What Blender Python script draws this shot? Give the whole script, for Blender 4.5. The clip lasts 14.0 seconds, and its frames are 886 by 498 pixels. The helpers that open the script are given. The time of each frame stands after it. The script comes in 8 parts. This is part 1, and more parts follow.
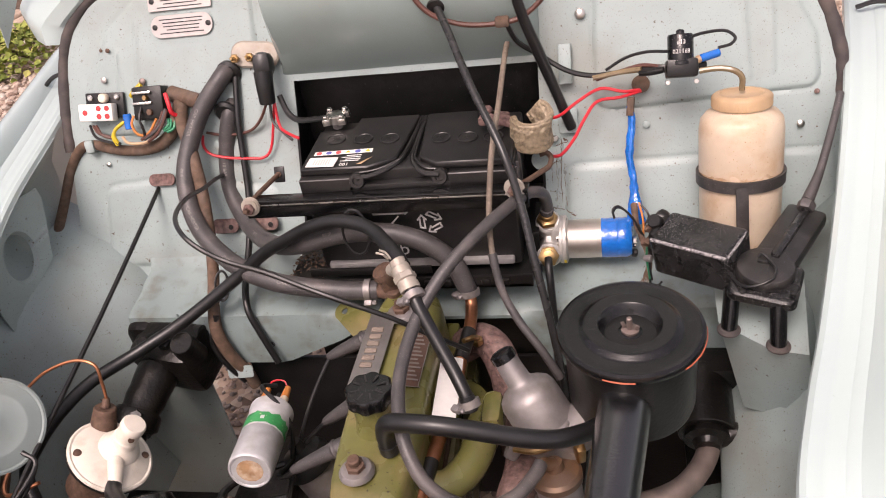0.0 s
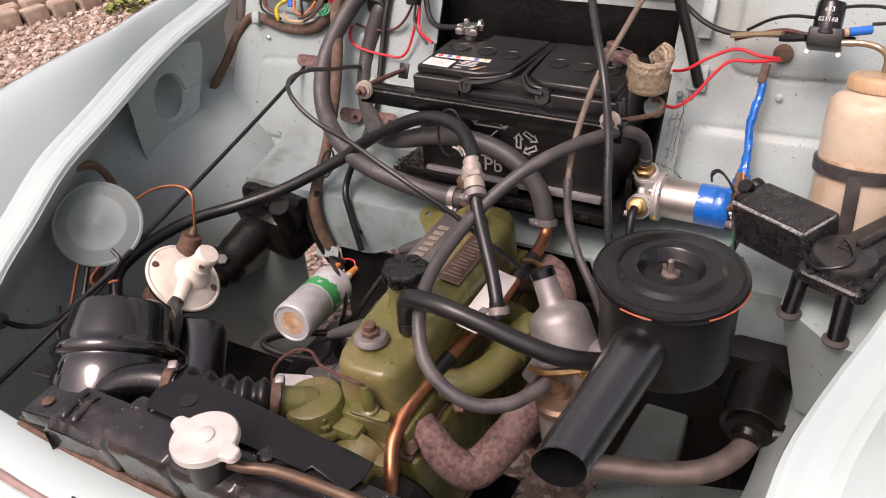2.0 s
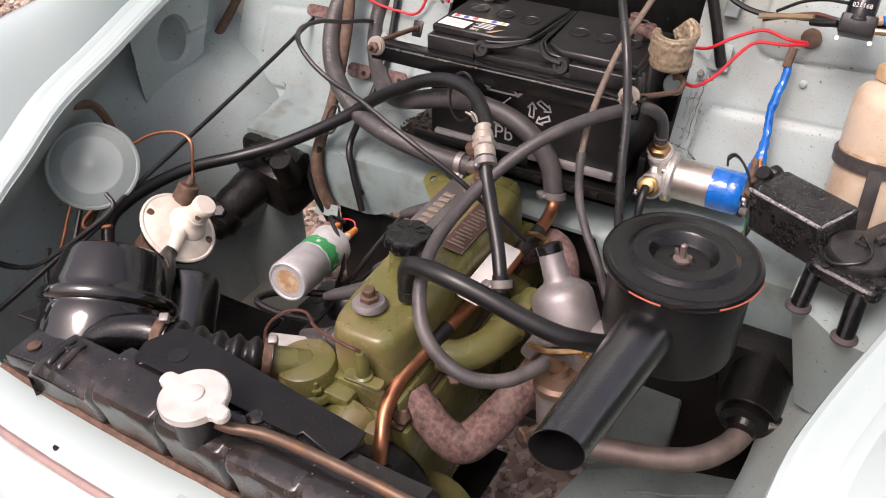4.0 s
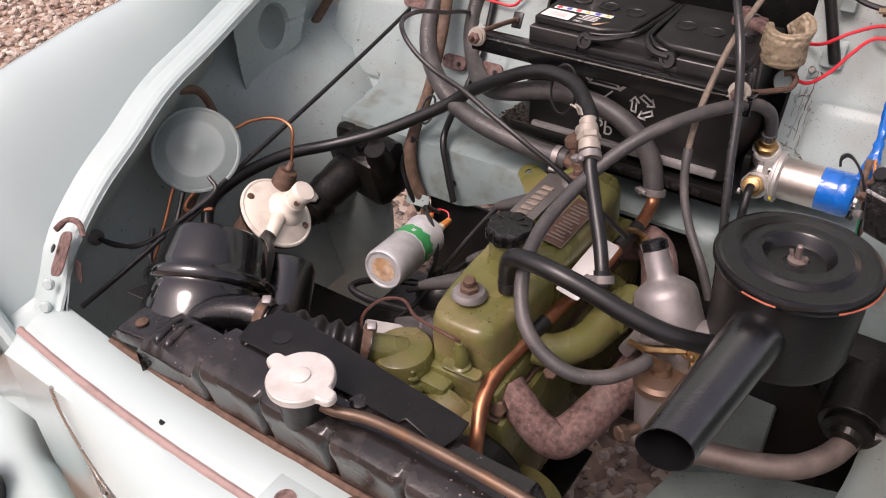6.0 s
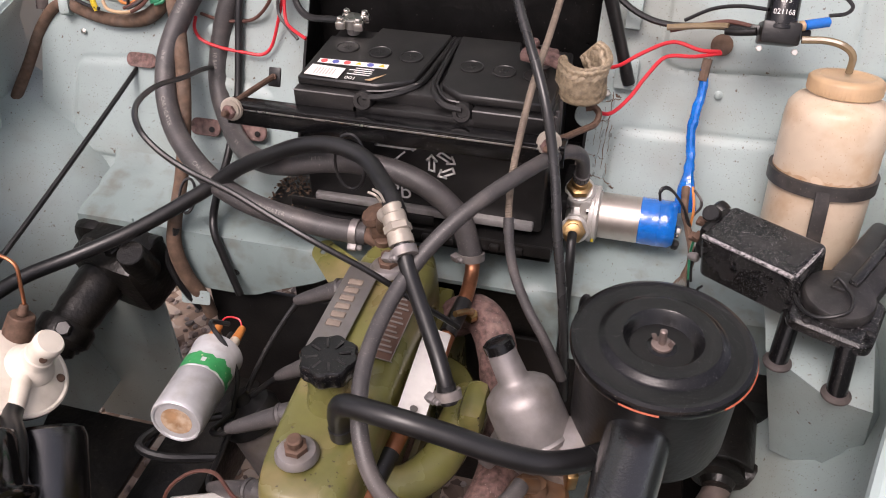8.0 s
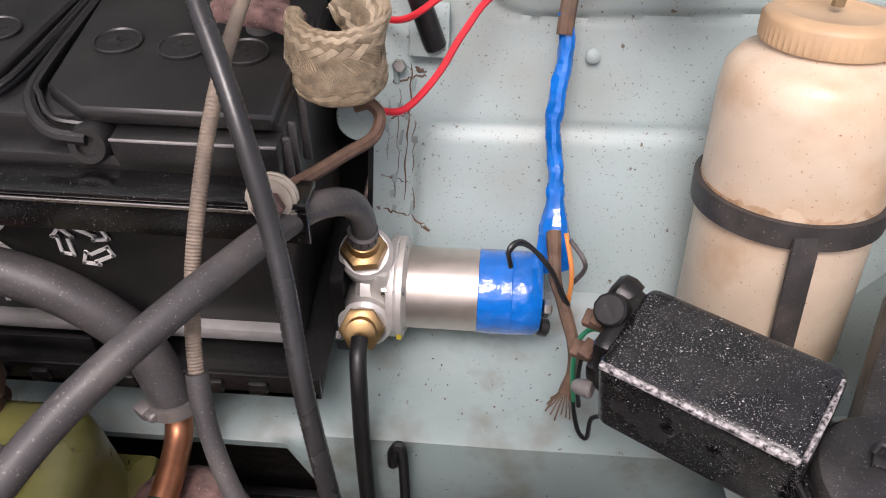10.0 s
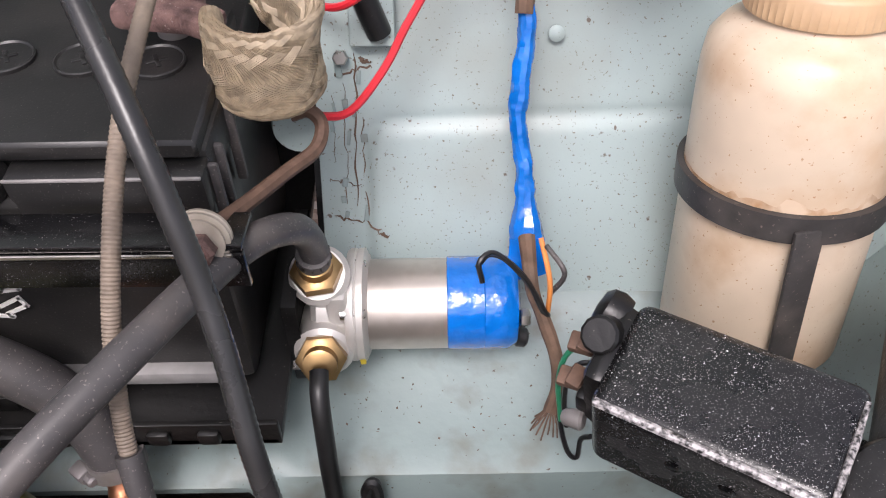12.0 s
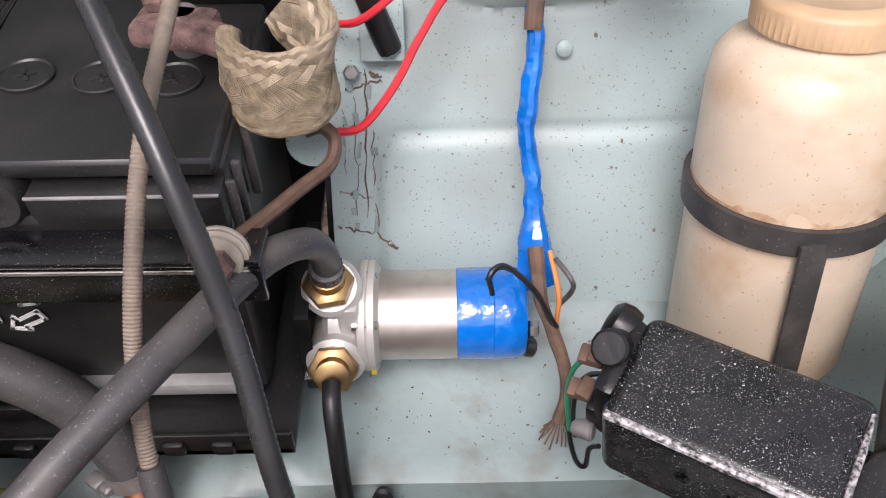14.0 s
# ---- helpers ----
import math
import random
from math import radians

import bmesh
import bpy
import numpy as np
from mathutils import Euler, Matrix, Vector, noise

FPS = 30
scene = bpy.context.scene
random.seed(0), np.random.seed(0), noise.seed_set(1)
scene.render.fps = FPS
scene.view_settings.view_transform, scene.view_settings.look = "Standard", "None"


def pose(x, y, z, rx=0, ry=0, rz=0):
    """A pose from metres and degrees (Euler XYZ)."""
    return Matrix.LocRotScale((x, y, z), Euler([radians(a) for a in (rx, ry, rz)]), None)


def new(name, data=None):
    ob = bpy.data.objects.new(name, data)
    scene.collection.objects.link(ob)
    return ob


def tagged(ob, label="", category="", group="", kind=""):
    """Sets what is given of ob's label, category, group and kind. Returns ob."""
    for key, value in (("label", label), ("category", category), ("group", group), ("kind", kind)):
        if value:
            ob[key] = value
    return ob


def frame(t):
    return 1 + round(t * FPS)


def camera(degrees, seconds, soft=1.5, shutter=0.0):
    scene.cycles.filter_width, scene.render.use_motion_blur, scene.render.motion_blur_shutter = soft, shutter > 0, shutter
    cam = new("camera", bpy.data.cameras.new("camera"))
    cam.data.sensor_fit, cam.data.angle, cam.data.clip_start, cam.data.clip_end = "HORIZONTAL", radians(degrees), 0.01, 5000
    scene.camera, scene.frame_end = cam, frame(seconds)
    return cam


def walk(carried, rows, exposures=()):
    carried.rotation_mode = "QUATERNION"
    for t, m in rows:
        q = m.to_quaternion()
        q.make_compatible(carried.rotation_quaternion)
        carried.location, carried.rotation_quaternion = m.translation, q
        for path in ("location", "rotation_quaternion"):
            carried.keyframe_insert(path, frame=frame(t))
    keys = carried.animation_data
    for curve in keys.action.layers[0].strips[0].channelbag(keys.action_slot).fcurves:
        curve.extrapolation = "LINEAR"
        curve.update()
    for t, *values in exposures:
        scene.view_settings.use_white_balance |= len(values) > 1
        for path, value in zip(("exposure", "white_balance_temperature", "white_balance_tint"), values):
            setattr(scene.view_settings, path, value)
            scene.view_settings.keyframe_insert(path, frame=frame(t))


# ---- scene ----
cam = camera(56.2, 14.0, 1.05)
METRES, EYE, TILT, LEAN, TURN = 1.4, 1.5, -35.94, 8.69, 8.49
ROWS = [
    (0.0, 0.0, 0.0, 0.0, 0.0, 0.0, -0.0),
    (0.5, 0.0144, -0.0208, -0.0131, -5.81, 3.21, -5.65),
    (1.0, 0.063, -0.0034, -0.0246, 2.99, 4.85, -11.55),
    (1.5, 0.1147, -0.0061, -0.0559, 10.56, 1.36, -14.78),
    (2.0, 0.1314, 0.0073, -0.0749, 13.38, -1.98, -14.85),
    (4.5, 0.1036, 0.0315, -0.0779, 13.81, -5.52, -20.33),
    (5.0, 0.0885, 0.0296, -0.097, 16.17, -7.02, -21.69),
    (5.5, 0.0706, 0.0166, -0.0957, 18.74, -7.67, -21.65),
    (6.0, 0.083, 0.0198, -0.0889, 17.71, -6.42, -20.27),
    (6.5, 0.0761, 0.0252, -0.0815, 16.7, -5.67, -20.04),
    (7.0, 0.0762, 0.0386, -0.0872, 16.46, -7.29, -25.03),
    (7.5, 0.0487, 0.0904, -0.0551, 11.53, -7.46, -22.4),
    (8.0, 0.0011, 0.1474, 0.0095, 0.74, -4.2, -10.21),
    (8.5, 0.0071, 0.228, 0.0427, -4.87, -2.63, -5.72),
    (9.0, 0.0439, 0.3541, 0.0511, -6.01, -3.69, -6.86),
    (11.5, 0.0984, 0.5594, 0.1072, -12.79, -10.59, -0.21),
    (12.0, 0.092, 0.5528, 0.1089, -12.26, -10.22, -1.06),
    (12.5, 0.0782, 0.5617, 0.1028, -12.26, -10.41, -2.27),
    (13.0, 0.0798, 0.5654, 0.105, -12.73, -10.5, -2.09),
    (13.5, 0.0871, 0.5632, 0.1079, -12.83, -10.43, -1.11),
    (14.0, 0.0862, 0.5491, 0.1144, -12.3, -10.07, -0.99),
]
walk(cam, [(t, pose(0.31, 0, EYE, TILT, LEAN, TURN) @ pose(METRES * x, METRES * y, METRES * z, 90 + pitch, roll, yaw)) for t, x, y, z, yaw, pitch, roll in ROWS],
     exposures=[(0.0, 1.13, 7120, 27), (0.5, 1.01, 6970, 25), (1.0, 0.69, 7120, 30), (1.5, 0.89, 7120, 29), (2.0, 1.06, 7070, 28), (4.5, 1.19, 6920, 25), (5.5, 1.01, 6920, 26), (6.5, 1.01, 6920, 27), (7.5, 1.13, 6920, 27), (8.0, 1.07, 6780, 24), (9.0, 1.04, 6730, 23), (11.5, 1.26, 6370, 19), (14.0, 1.26, 6370, 19)])

# overcast daylight
world = bpy.data.worlds.new("overcast_sky")
scene.world = world
world.use_nodes = True
wn = world.node_tree.nodes
sky = wn.new("ShaderNodeTexSky")
sky.sky_type = "NISHITA"
sky.sun_disc = False
sky.sun_elevation = radians(58)
sky.sun_rotation = radians(197)
sky.air_density, sky.dust_density, sky.ozone_density = 1.0, 6.0, 1.0
grey = wn.new("ShaderNodeHueSaturation")
grey.inputs["Saturation"].default_value = 0.45
world.node_tree.links.new(sky.outputs[0], grey.inputs["Color"])
world.node_tree.links.new(grey.outputs[0], wn["Background"].inputs[0])
wn["Background"].inputs[1].default_value = 0.09
sun_data = bpy.data.lights.new("sun", "SUN")
sun_data.energy, sun_data.angle, sun_data.color = 0.95, radians(24), (1.0, 0.965, 0.92)
sun = new("sun", sun_data)
sun.rotation_euler = (radians(31), radians(-6), 0)

# ---- small tools ----
ORG = {}


def V(*a):
    return Vector(a)


def merge(bm, *others):
    for o in others:
        me = bpy.data.meshes.new("tmp")
        o.to_mesh(me)
        bm.from_mesh(me)
        bpy.data.meshes.remove(me)
        o.free()
    return bm


def to_mesh(name, bm, at, angle=38):
    bmesh.ops.recalc_face_normals(bm, faces=bm.faces)
    bmesh.ops.translate(bm, verts=bm.verts, vec=-Vector(at))
    me = bpy.data.meshes.new(name)
    bm.to_mesh(me)
    bm.free()
    me.shade_smooth()
    me.set_sharp_from_angle(angle=radians(angle))
    return me


def thing(name, at, label, category, group="", kind=""):
    ob = new(name)
    ob.empty_display_size = 0.02
    ob.location = at
    ORG[ob.name] = Vector(at)
    return tagged(ob, label, category, group, kind)


def part(name, bm, mat, parent, label="", angle=38):
    at = ORG[parent.name]
    me = to_mesh(name, bm, at, angle)
    me.materials.append(mat)
    ob = new(name, me)
    ob.parent = parent
    ORG[ob.name] = at
    return tagged(ob, label)


def solo(name, bm, mat, at, label, category, group="", kind="", angle=38):
    me = to_mesh(name, bm, at, angle)
    me.materials.append(mat)
    ob = new(name, me)
    ob.location = at
    ORG[ob.name] = Vector(at)
    return tagged(ob, label, category, group, kind)


def rbox(c, s, bev=0.003, rot=(0, 0, 0), segs=2):
    bm = bmesh.new()
    bmesh.ops.create_cube(bm, size=1)
    bmesh.ops.scale(bm, vec=s, verts=bm.verts)
    if bev:
        bmesh.ops.bevel(bm, geom=bm.edges[:], offset=bev, segments=segs, affect="EDGES", profile=0.5)
    bmesh.ops.transform(bm, matrix=pose(*c, *rot), verts=bm.verts)
    return bm


def spline(pts, per=6):
    """Points along a smooth curve through pts."""
    p = [Vector(q) for q in pts]
    if len(p) < 3:
        return p
    p = [2 * p[0] - p[1]] + p + [2 * p[-1] - p[-2]]
    out = []
    for i in range(1, len(p) - 2):
        a, b, c, d = p[i - 1:i + 3]
        for k in range(per):
            t = k / per
            out.append(0.5 * ((2 * b) + (c - a) * t + (2 * a - 5 * b + 4 * c - d) * t * t + (3 * b - a - 3 * c + d) * t ** 3))
    out.append(p[-2])
    return out


def tube(pts, r, n=12, per=6, smooth=True, wobble=0.0):
    """A round tube along pts; r is one radius or one for each point."""
    path = spline(pts, per) if smooth else [Vector(q) for q in pts]
    if isinstance(r, (int, float)):
        rad = [r] * len(path)
    else:
        rad = [float(w) for w in np.interp(np.linspace(0, 1, len(path)), np.linspace(0, 1, len(r)), r)]
    bm = bmesh.new()
    t0 = (path[1] - path[0]).normalized()
    side = t0.orthogonal().normalized()
    rings = []
    for i, q in enumerate(path):
        t = (path[min(i + 1, len(path) - 1)] - path[max(i - 1, 0)]).normalized()
        side = (side - t * side.dot(t)).normalized()
        up = t.cross(side)
        rr = rad[i] * (1 + wobble * noise.noise(q * 60))
        rings.append([bm.verts.new(q + rr * (math.cos(2 * math.pi * k / n) * side + math.sin(2 * math.pi * k / n) * up)) for k in range(n)])
    for a, b in zip(rings[:-1], rings[1:]):
        for k in range(n):
            bm.faces.new((a[k], a[(k + 1) % n], b[(k + 1) % n], b[k]))
    bm.faces.new(rings[0][::-1])
    bm.faces.new(rings[-1])
    return bm


def along(p0, p1):
    d = Vector(p1) - Vector(p0)
    return Matrix.Translation(p0) @ d.to_track_quat("Z", "Y").to_matrix().to_4x4()


def lathe(profile, m, n=32):
    """profile: (radius, height) pairs turned about the local z axis of m."""
    bm = bmesh.new()
    rings = []
    for r, h in profile:
        if r < 1e-6:
            rings.append([bm.verts.new((0, 0, h))])
        else:
            rings.append([bm.verts.new((r * math.cos(2 * math.pi * k / n), r * math.sin(2 * math.pi * k / n), h)) for k in range(n)])
    for a, b in zip(rings[:-1], rings[1:]):
        for k in range(n):
            q = [a[k % len(a)], a[(k + 1) % len(a)], b[(k + 1) % len(b)], b[k % len(b)]]
            u = list(dict.fromkeys(q))
            if len(u) > 2:
                bm.faces.new(u)
    if len(rings[0]) > 1:
        bm.faces.new(rings[0][::-1])
    if len(rings[-1]) > 1:
        bm.faces.new(rings[-1])
    bmesh.ops.transform(bm, matrix=m, verts=bm.verts)
    return bm


def cyl(p0, p1, r, r1=None, n=24, bev=0.0015):
    h = (Vector(p1) - Vector(p0)).length
    r1 = r if r1 is None else r1
    return lathe([(max(r - bev, 1e-4), 0), (r, bev), (r1, h - bev), (max(r1 - bev, 1e-4), h)], along(p0, p1), n)


def nut(p, d, r=0.007, h=0.006):
    p, d = Vector(p), Vector(d).normalized()
    return lathe([(r * 0.9, 0), (r, h * 0.15), (r, h * 0.8), (r * 0.8, h)], along(p, p + d * h), 6)


def prism(outline, h, m=None, bev=0.0):
    """A plate: outline in the local xy plane, raised by h."""
    bm = bmesh.new()
    low = [bm.verts.new((x, y, 0)) for x, y in outline]
    f = bm.faces.new(low)
    out = bmesh.ops.extrude_face_region(bm, geom=[f])
    bmesh.ops.translate(bm, verts=[v for v in out["geom"] if isinstance(v, bmesh.types.BMVert)], vec=(0, 0, h))
    if bev:
        bmesh.ops.bevel(bm, geom=bm.edges[:], offset=bev, segments=1, affect="EDGES")
    if m is not None:
        bmesh.ops.transform(bm, matrix=m, verts=bm.verts)
    return bm


def round_rect(w, h, r, n=5, cx=0.0, cy=0.0):
    out = []
    for qx, qy, a0 in ((1, 1, 0), (-1, 1, 90), (-1, -1, 180), (1, -1, 270)):
        for k in range(n + 1):
            a = radians(a0 + 90 * k / n)
            out.append((cx + qx * (w / 2 - r) + r * math.cos(a), cy + qy * (h / 2 - r) + r * math.sin(a)))
    return out


def sheet(fn, us, vs, keep=None, thick=0.0):
    """A surface fn(u, v) on a grid, with thickness."""
    bm = bmesh.new()
    g = [[bm.verts.new(fn(u, v)) for v in vs] for u in us]
    for i in range(len(us) - 1):
        for j in range(len(vs) - 1):
            if keep is None or keep((us[i] + us[i + 1]) / 2, (vs[j] + vs[j + 1]) / 2):
                bm.faces.new((g[i][j], g[i + 1][j], g[i + 1][j + 1], g[i][j + 1]))
    bmesh.ops.delete(bm, geom=[v for v in bm.verts if not v.link_faces], context="VERTS")
    if thick:
        bmesh.ops.solidify(bm, geom=bm.faces[:], thickness=thick)
    return bm


def lerp(x, xs, ys):
    return float(np.interp(x, xs, ys))


def wrap_text(txt, size, pts, r, start, face, flip=False):
    """Printed words lying on a hose along pts, read along it from start metres, turned towards face."""
    path = spline(pts, 10)
    d = [0.0]
    for a, b in zip(path[:-1], path[1:]):
        d.append(d[-1] + (b - a).length)
    bm = text_mesh(txt, size, Matrix(), 0.0001)
    face = Vector(face).normalized()
    for v in bm.verts:
        s = start + (-v.co.x if flip else v.co.x)
        i = max(0, min(len(path) - 2, int(np.searchsorted(d, s)) - 1))
        t = (path[i + 1] - path[i]).normalized()
        p = path[i] + t * (s - d[i])
        o = (face - t * face.dot(t)).normalized()
        x = -t if flip else t
        y = o.cross(x)
        a = v.co.y / r
        v.co = p + (r + 0.00025 + max(0, v.co.z)) * (math.cos(a) * o + math.sin(a) * y)
    return bm


def wire(name, pts, r, mat, label, n=8, per=5, category="wire", group="wires"):
    return solo(name, tube(pts, r, n, per), mat, pts[0], label, category, group)


def text_mesh(txt, size, m, depth=0.0002):
    cu = bpy.data.curves.new("txt", "FONT")
    cu.body, cu.size, cu.extrude, cu.resolution_u = txt, size, depth, 3
    cu.align_x, cu.align_y = "CENTER", "CENTER"
    ob = bpy.data.objects.new("txt", cu)
    me = bpy.data.meshes.new_from_object(ob)
    bm = bmesh.new()
    bm.from_mesh(me)
    bmesh.ops.transform(bm, matrix=m, verts=bm.verts)
    bpy.data.objects.remove(ob)
    bpy.data.curves.remove(cu)
    bpy.data.meshes.remove(me)
    return bm


# ---- materials ----
def pbr(name, col, rough=0.5, metal=0.0, var=0.12, scale=40.0, bump=0.1, bscale=300.0, dirt=None, amount=0.5, dscale=12.0, coat=0.0, rvar=0.1, spots=None, sscale=120.0, slevel=0.72, dlo=0.5, grit=None, gscale=700.0, glevel=0.64, spec=0.5):
    """Paint, rubber or metal: colour that drifts, grime in patches, fine specks and relief."""
    m = bpy.data.materials.new(name)
    m.use_nodes = True
    nt = m.node_tree
    N, L = nt.nodes, nt.links
    b = N["Principled BSDF"]
    tc = N.new("ShaderNodeTexCoord")

    def noise_at(sc, detail=4.0):
        t = N.new("ShaderNodeTexNoise")
        t.inputs["Scale"].default_value = sc
        t.inputs["Detail"].default_value = detail
        L.new(tc.outputs["Object"], t.inputs["Vector"])
        return t

    def ramp(src, lo, hi):
        r = N.new("ShaderNodeMapRange")
        r.inputs["From Min"].default_value, r.inputs["From Max"].default_value = lo, hi
        L.new(src, r.inputs["Value"])
        return r.outputs["Result"]

    def mix(fac, a, c):
        x = N.new("ShaderNodeMix")
        x.data_type = "RGBA"
        L.new(fac, x.inputs["Factor"])
        for val, sock in ((a, x.inputs["A"]), (c, x.inputs["B"])):
            if isinstance(val, tuple):
                sock.default_value = (*val, 1)
            else:
                L.new(val, sock)
        return x.outputs["Result"]

    n1 = noise_at(scale)
    lo = tuple(c * (1 - var) for c in col)
    hi = tuple(min(1, c * (1 + var)) for c in col)
    out = mix(ramp(n1.outputs["Fac"], 0.3, 0.7), lo, hi)
    if dirt:
        n2 = noise_at(dscale, 8.0)
        d = N.new("ShaderNodeMath")
        d.operation = "MULTIPLY"
        L.new(ramp(n2.outputs["Fac"], dlo, dlo + 0.22), d.inputs[0])
        d.inputs[1].default_value = amount
        out = mix(d.outputs[0], out, dirt)
    if spots:
        n3 = noise_at(sscale, 2.0)
        out = mix(ramp(n3.outputs["Fac"], slevel, slevel + 0.05), out, spots)
    if grit:
        n6 = noise_at(gscale, 3.0)
        out = mix(ramp(n6.outputs["Fac"], glevel, glevel + 0.06), out, grit)
    L.new(out, b.inputs["Base Color"])
    b.inputs["Metallic"].default_value = metal
    b.inputs["Specular IOR Level"].default_value = spec
    rr = N.new("ShaderNodeMapRange")
    rr.inputs["To Min"].default_value, rr.inputs["To Max"].default_value = max(0.02, rough - rvar), min(1, rough + rvar)
    n4 = noise_at(scale * 0.7, 6.0)
    L.new(n4.outputs["Fac"], rr.inputs["Value"])
    L.new(rr.outputs["Result"], b.inputs["Roughness"])
    b.inputs["Coat Weight"].default_value = coat
    b.inputs["Coat Roughness"].default_value = 0.12
    if bump:
        bu = N.new("ShaderNodeBump")
        bu.inputs["Strength"].default_value = bump
        bu.inputs["Distance"].default_value = (0.22 if bump < 0.65 else 0.5) / bscale
        n5 = noise_at(bscale, 3.0)
        L.new(n5.outputs["Fac"], bu.inputs["Height"])
        L.new(bu.outputs["Normal"], b.inputs["Normal"])
        L.new(bu.outputs["Normal"], b.inputs["Coat Normal"])
    return m


PAINT = pbr("grey_green_paint", (0.34, 0.39, 0.38), 0.38, var=0.05, scale=6, bump=0.06, bscale=220, dirt=(0.25, 0.24, 0.2), amount=0.35, dscale=9, spots=(0.12, 0.1, 0.08), sscale=90, slevel=0.7, grit=(0.17, 0.16, 0.13), gscale=420, glevel=0.66)
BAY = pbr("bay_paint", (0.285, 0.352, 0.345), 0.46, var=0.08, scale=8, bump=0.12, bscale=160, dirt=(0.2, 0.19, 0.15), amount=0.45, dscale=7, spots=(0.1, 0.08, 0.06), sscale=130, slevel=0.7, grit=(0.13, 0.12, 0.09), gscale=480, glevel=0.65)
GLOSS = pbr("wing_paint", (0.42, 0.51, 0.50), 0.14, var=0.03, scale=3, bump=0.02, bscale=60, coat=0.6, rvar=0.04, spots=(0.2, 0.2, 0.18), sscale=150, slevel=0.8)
# the white specks include glints of the pebbled gloss, put in as colour
SPECK = pbr("black_paint_with_white_specks", (0.006, 0.006, 0.0065), 0.27, var=0.3, bump=0.6, bscale=520, dirt=(0.03, 0.028, 0.026), amount=0.2, dscale=30, spots=(0.6, 0.58, 0.58), sscale=900, slevel=0.67, grit=(0.4, 0.38, 0.38), gscale=1600, glevel=0.64, rvar=0.1, spec=0.5)
BLACK = pbr("black_gloss_paint", (0.004, 0.004, 0.0045), 0.2, var=0.3, rvar=0.08, bump=0.4, bscale=520, dirt=(0.015, 0.014, 0.013), amount=0.2, dscale=20, grit=(0.26, 0.245, 0.24), gscale=1100, glevel=0.665, spec=0.5)
# grease on the running gear; on floor sheets its black stands for shade
GREASE_SHADE = pbr("grease_and_shade_black", (0.006, 0.0055, 0.005), 0.34, var=0.4, scale=30, bump=0.6, bscale=110, dirt=(0.022, 0.018, 0.014), amount=0.5, dscale=25, grit=(0.06, 0.05, 0.04), gscale=330, glevel=0.67, spec=0.35)
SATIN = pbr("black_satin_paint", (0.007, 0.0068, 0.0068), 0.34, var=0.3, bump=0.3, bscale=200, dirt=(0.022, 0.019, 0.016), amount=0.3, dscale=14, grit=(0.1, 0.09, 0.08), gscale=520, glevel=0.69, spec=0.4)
RUBBER = pbr("black_rubber", (0.0095, 0.0095, 0.01), 0.36, var=0.25, bump=0.1, dirt=(0.028, 0.025, 0.022), amount=0.3, dscale=22, grit=(0.06, 0.055, 0.05), gscale=600, glevel=0.69)
GREYRUB = pbr("weathered_hose_rubber", (0.054, 0.05, 0.0505), 0.46, var=0.2, bump=0.12, dirt=(0.14, 0.12, 0.11), amount=0.45, dscale=25, grit=(0.16, 0.14, 0.13), gscale=600, glevel=0.63)
PLASTIC = pbr("black_battery_plastic", (0.011, 0.0106, 0.0106), 0.4, var=0.3, bump=0.25, bscale=600, dirt=(0.04, 0.037, 0.035), amount=0.4, dscale=16, dlo=0.46, grit=(0.08, 0.073, 0.067), gscale=800, glevel=0.65, spec=0.55)
GREEN = pbr("engine_green_enamel", (0.12, 0.117, 0.037), 0.28, var=0.25, scale=18, bump=0.08, bscale=120, dirt=(0.25, 0.18, 0.09), amount=0.65, dscale=15, dlo=0.47, spots=(0.04, 0.03, 0.018), sscale=140, slevel=0.69)
ALU = pbr("dull_cast_aluminium", (0.27, 0.25, 0.245), 0.5, 0.6, var=0.2, bump=0.4, bscale=420, dirt=(0.16, 0.13, 0.1), amount=0.6, dscale=25)
STEEL = pbr("bright_steel", (0.62, 0.6, 0.56), 0.28, 1.0, var=0.12, bump=0.04, dirt=(0.3, 0.26, 0.2), amount=0.3, dscale=40)
BRASS = pbr("aged_brass", (0.46, 0.3, 0.14), 0.36, 1.0, var=0.2, bump=0.08, dirt=(0.18, 0.1, 0.05), amount=0.5, dscale=60)
COPPER = pbr("copper_pipe", (0.5, 0.21, 0.11), 0.36, 0.9, var=0.3, bump=0.05, dirt=(0.2, 0.1, 0.06), amount=0.7, dscale=18)
RUST = pbr("rusty_cast_iron", (0.15, 0.088, 0.078), 0.78, 0.1, var=0.55, scale=130, bump=1.0, bscale=620, dirt=(0.36, 0.27, 0.24), amount=0.45, dscale=22, grit=(0.3, 0.22, 0.2), gscale=380, glevel=0.66)
RUSTBOLT = pbr("rusty_bolt", (0.13, 0.078, 0.055), 0.7, 0.4, var=0.3, scale=120, bump=0.4, bscale=500)
PIPEMETAL = pbr("dull_metal_pipe", (0.25, 0.2, 0.18), 0.58, 0.75, var=0.2, bump=0.05, dirt=(0.14, 0.09, 0.07), amount=0.5, dscale=18)
COILMETAL = pbr("coil_can_metal", (0.55, 0.55, 0.56), 0.34, 0.35, var=0.1, scale=60, bump=0.06, dirt=(0.3, 0.27, 0.22), amount=0.4, dscale=40)
WHITE = pbr("white_plastic", (0.72, 0.66, 0.57), 0.35, var=0.06, bump=0.03, dirt=(0.35, 0.28, 0.2), amount=0.5, dscale=30)
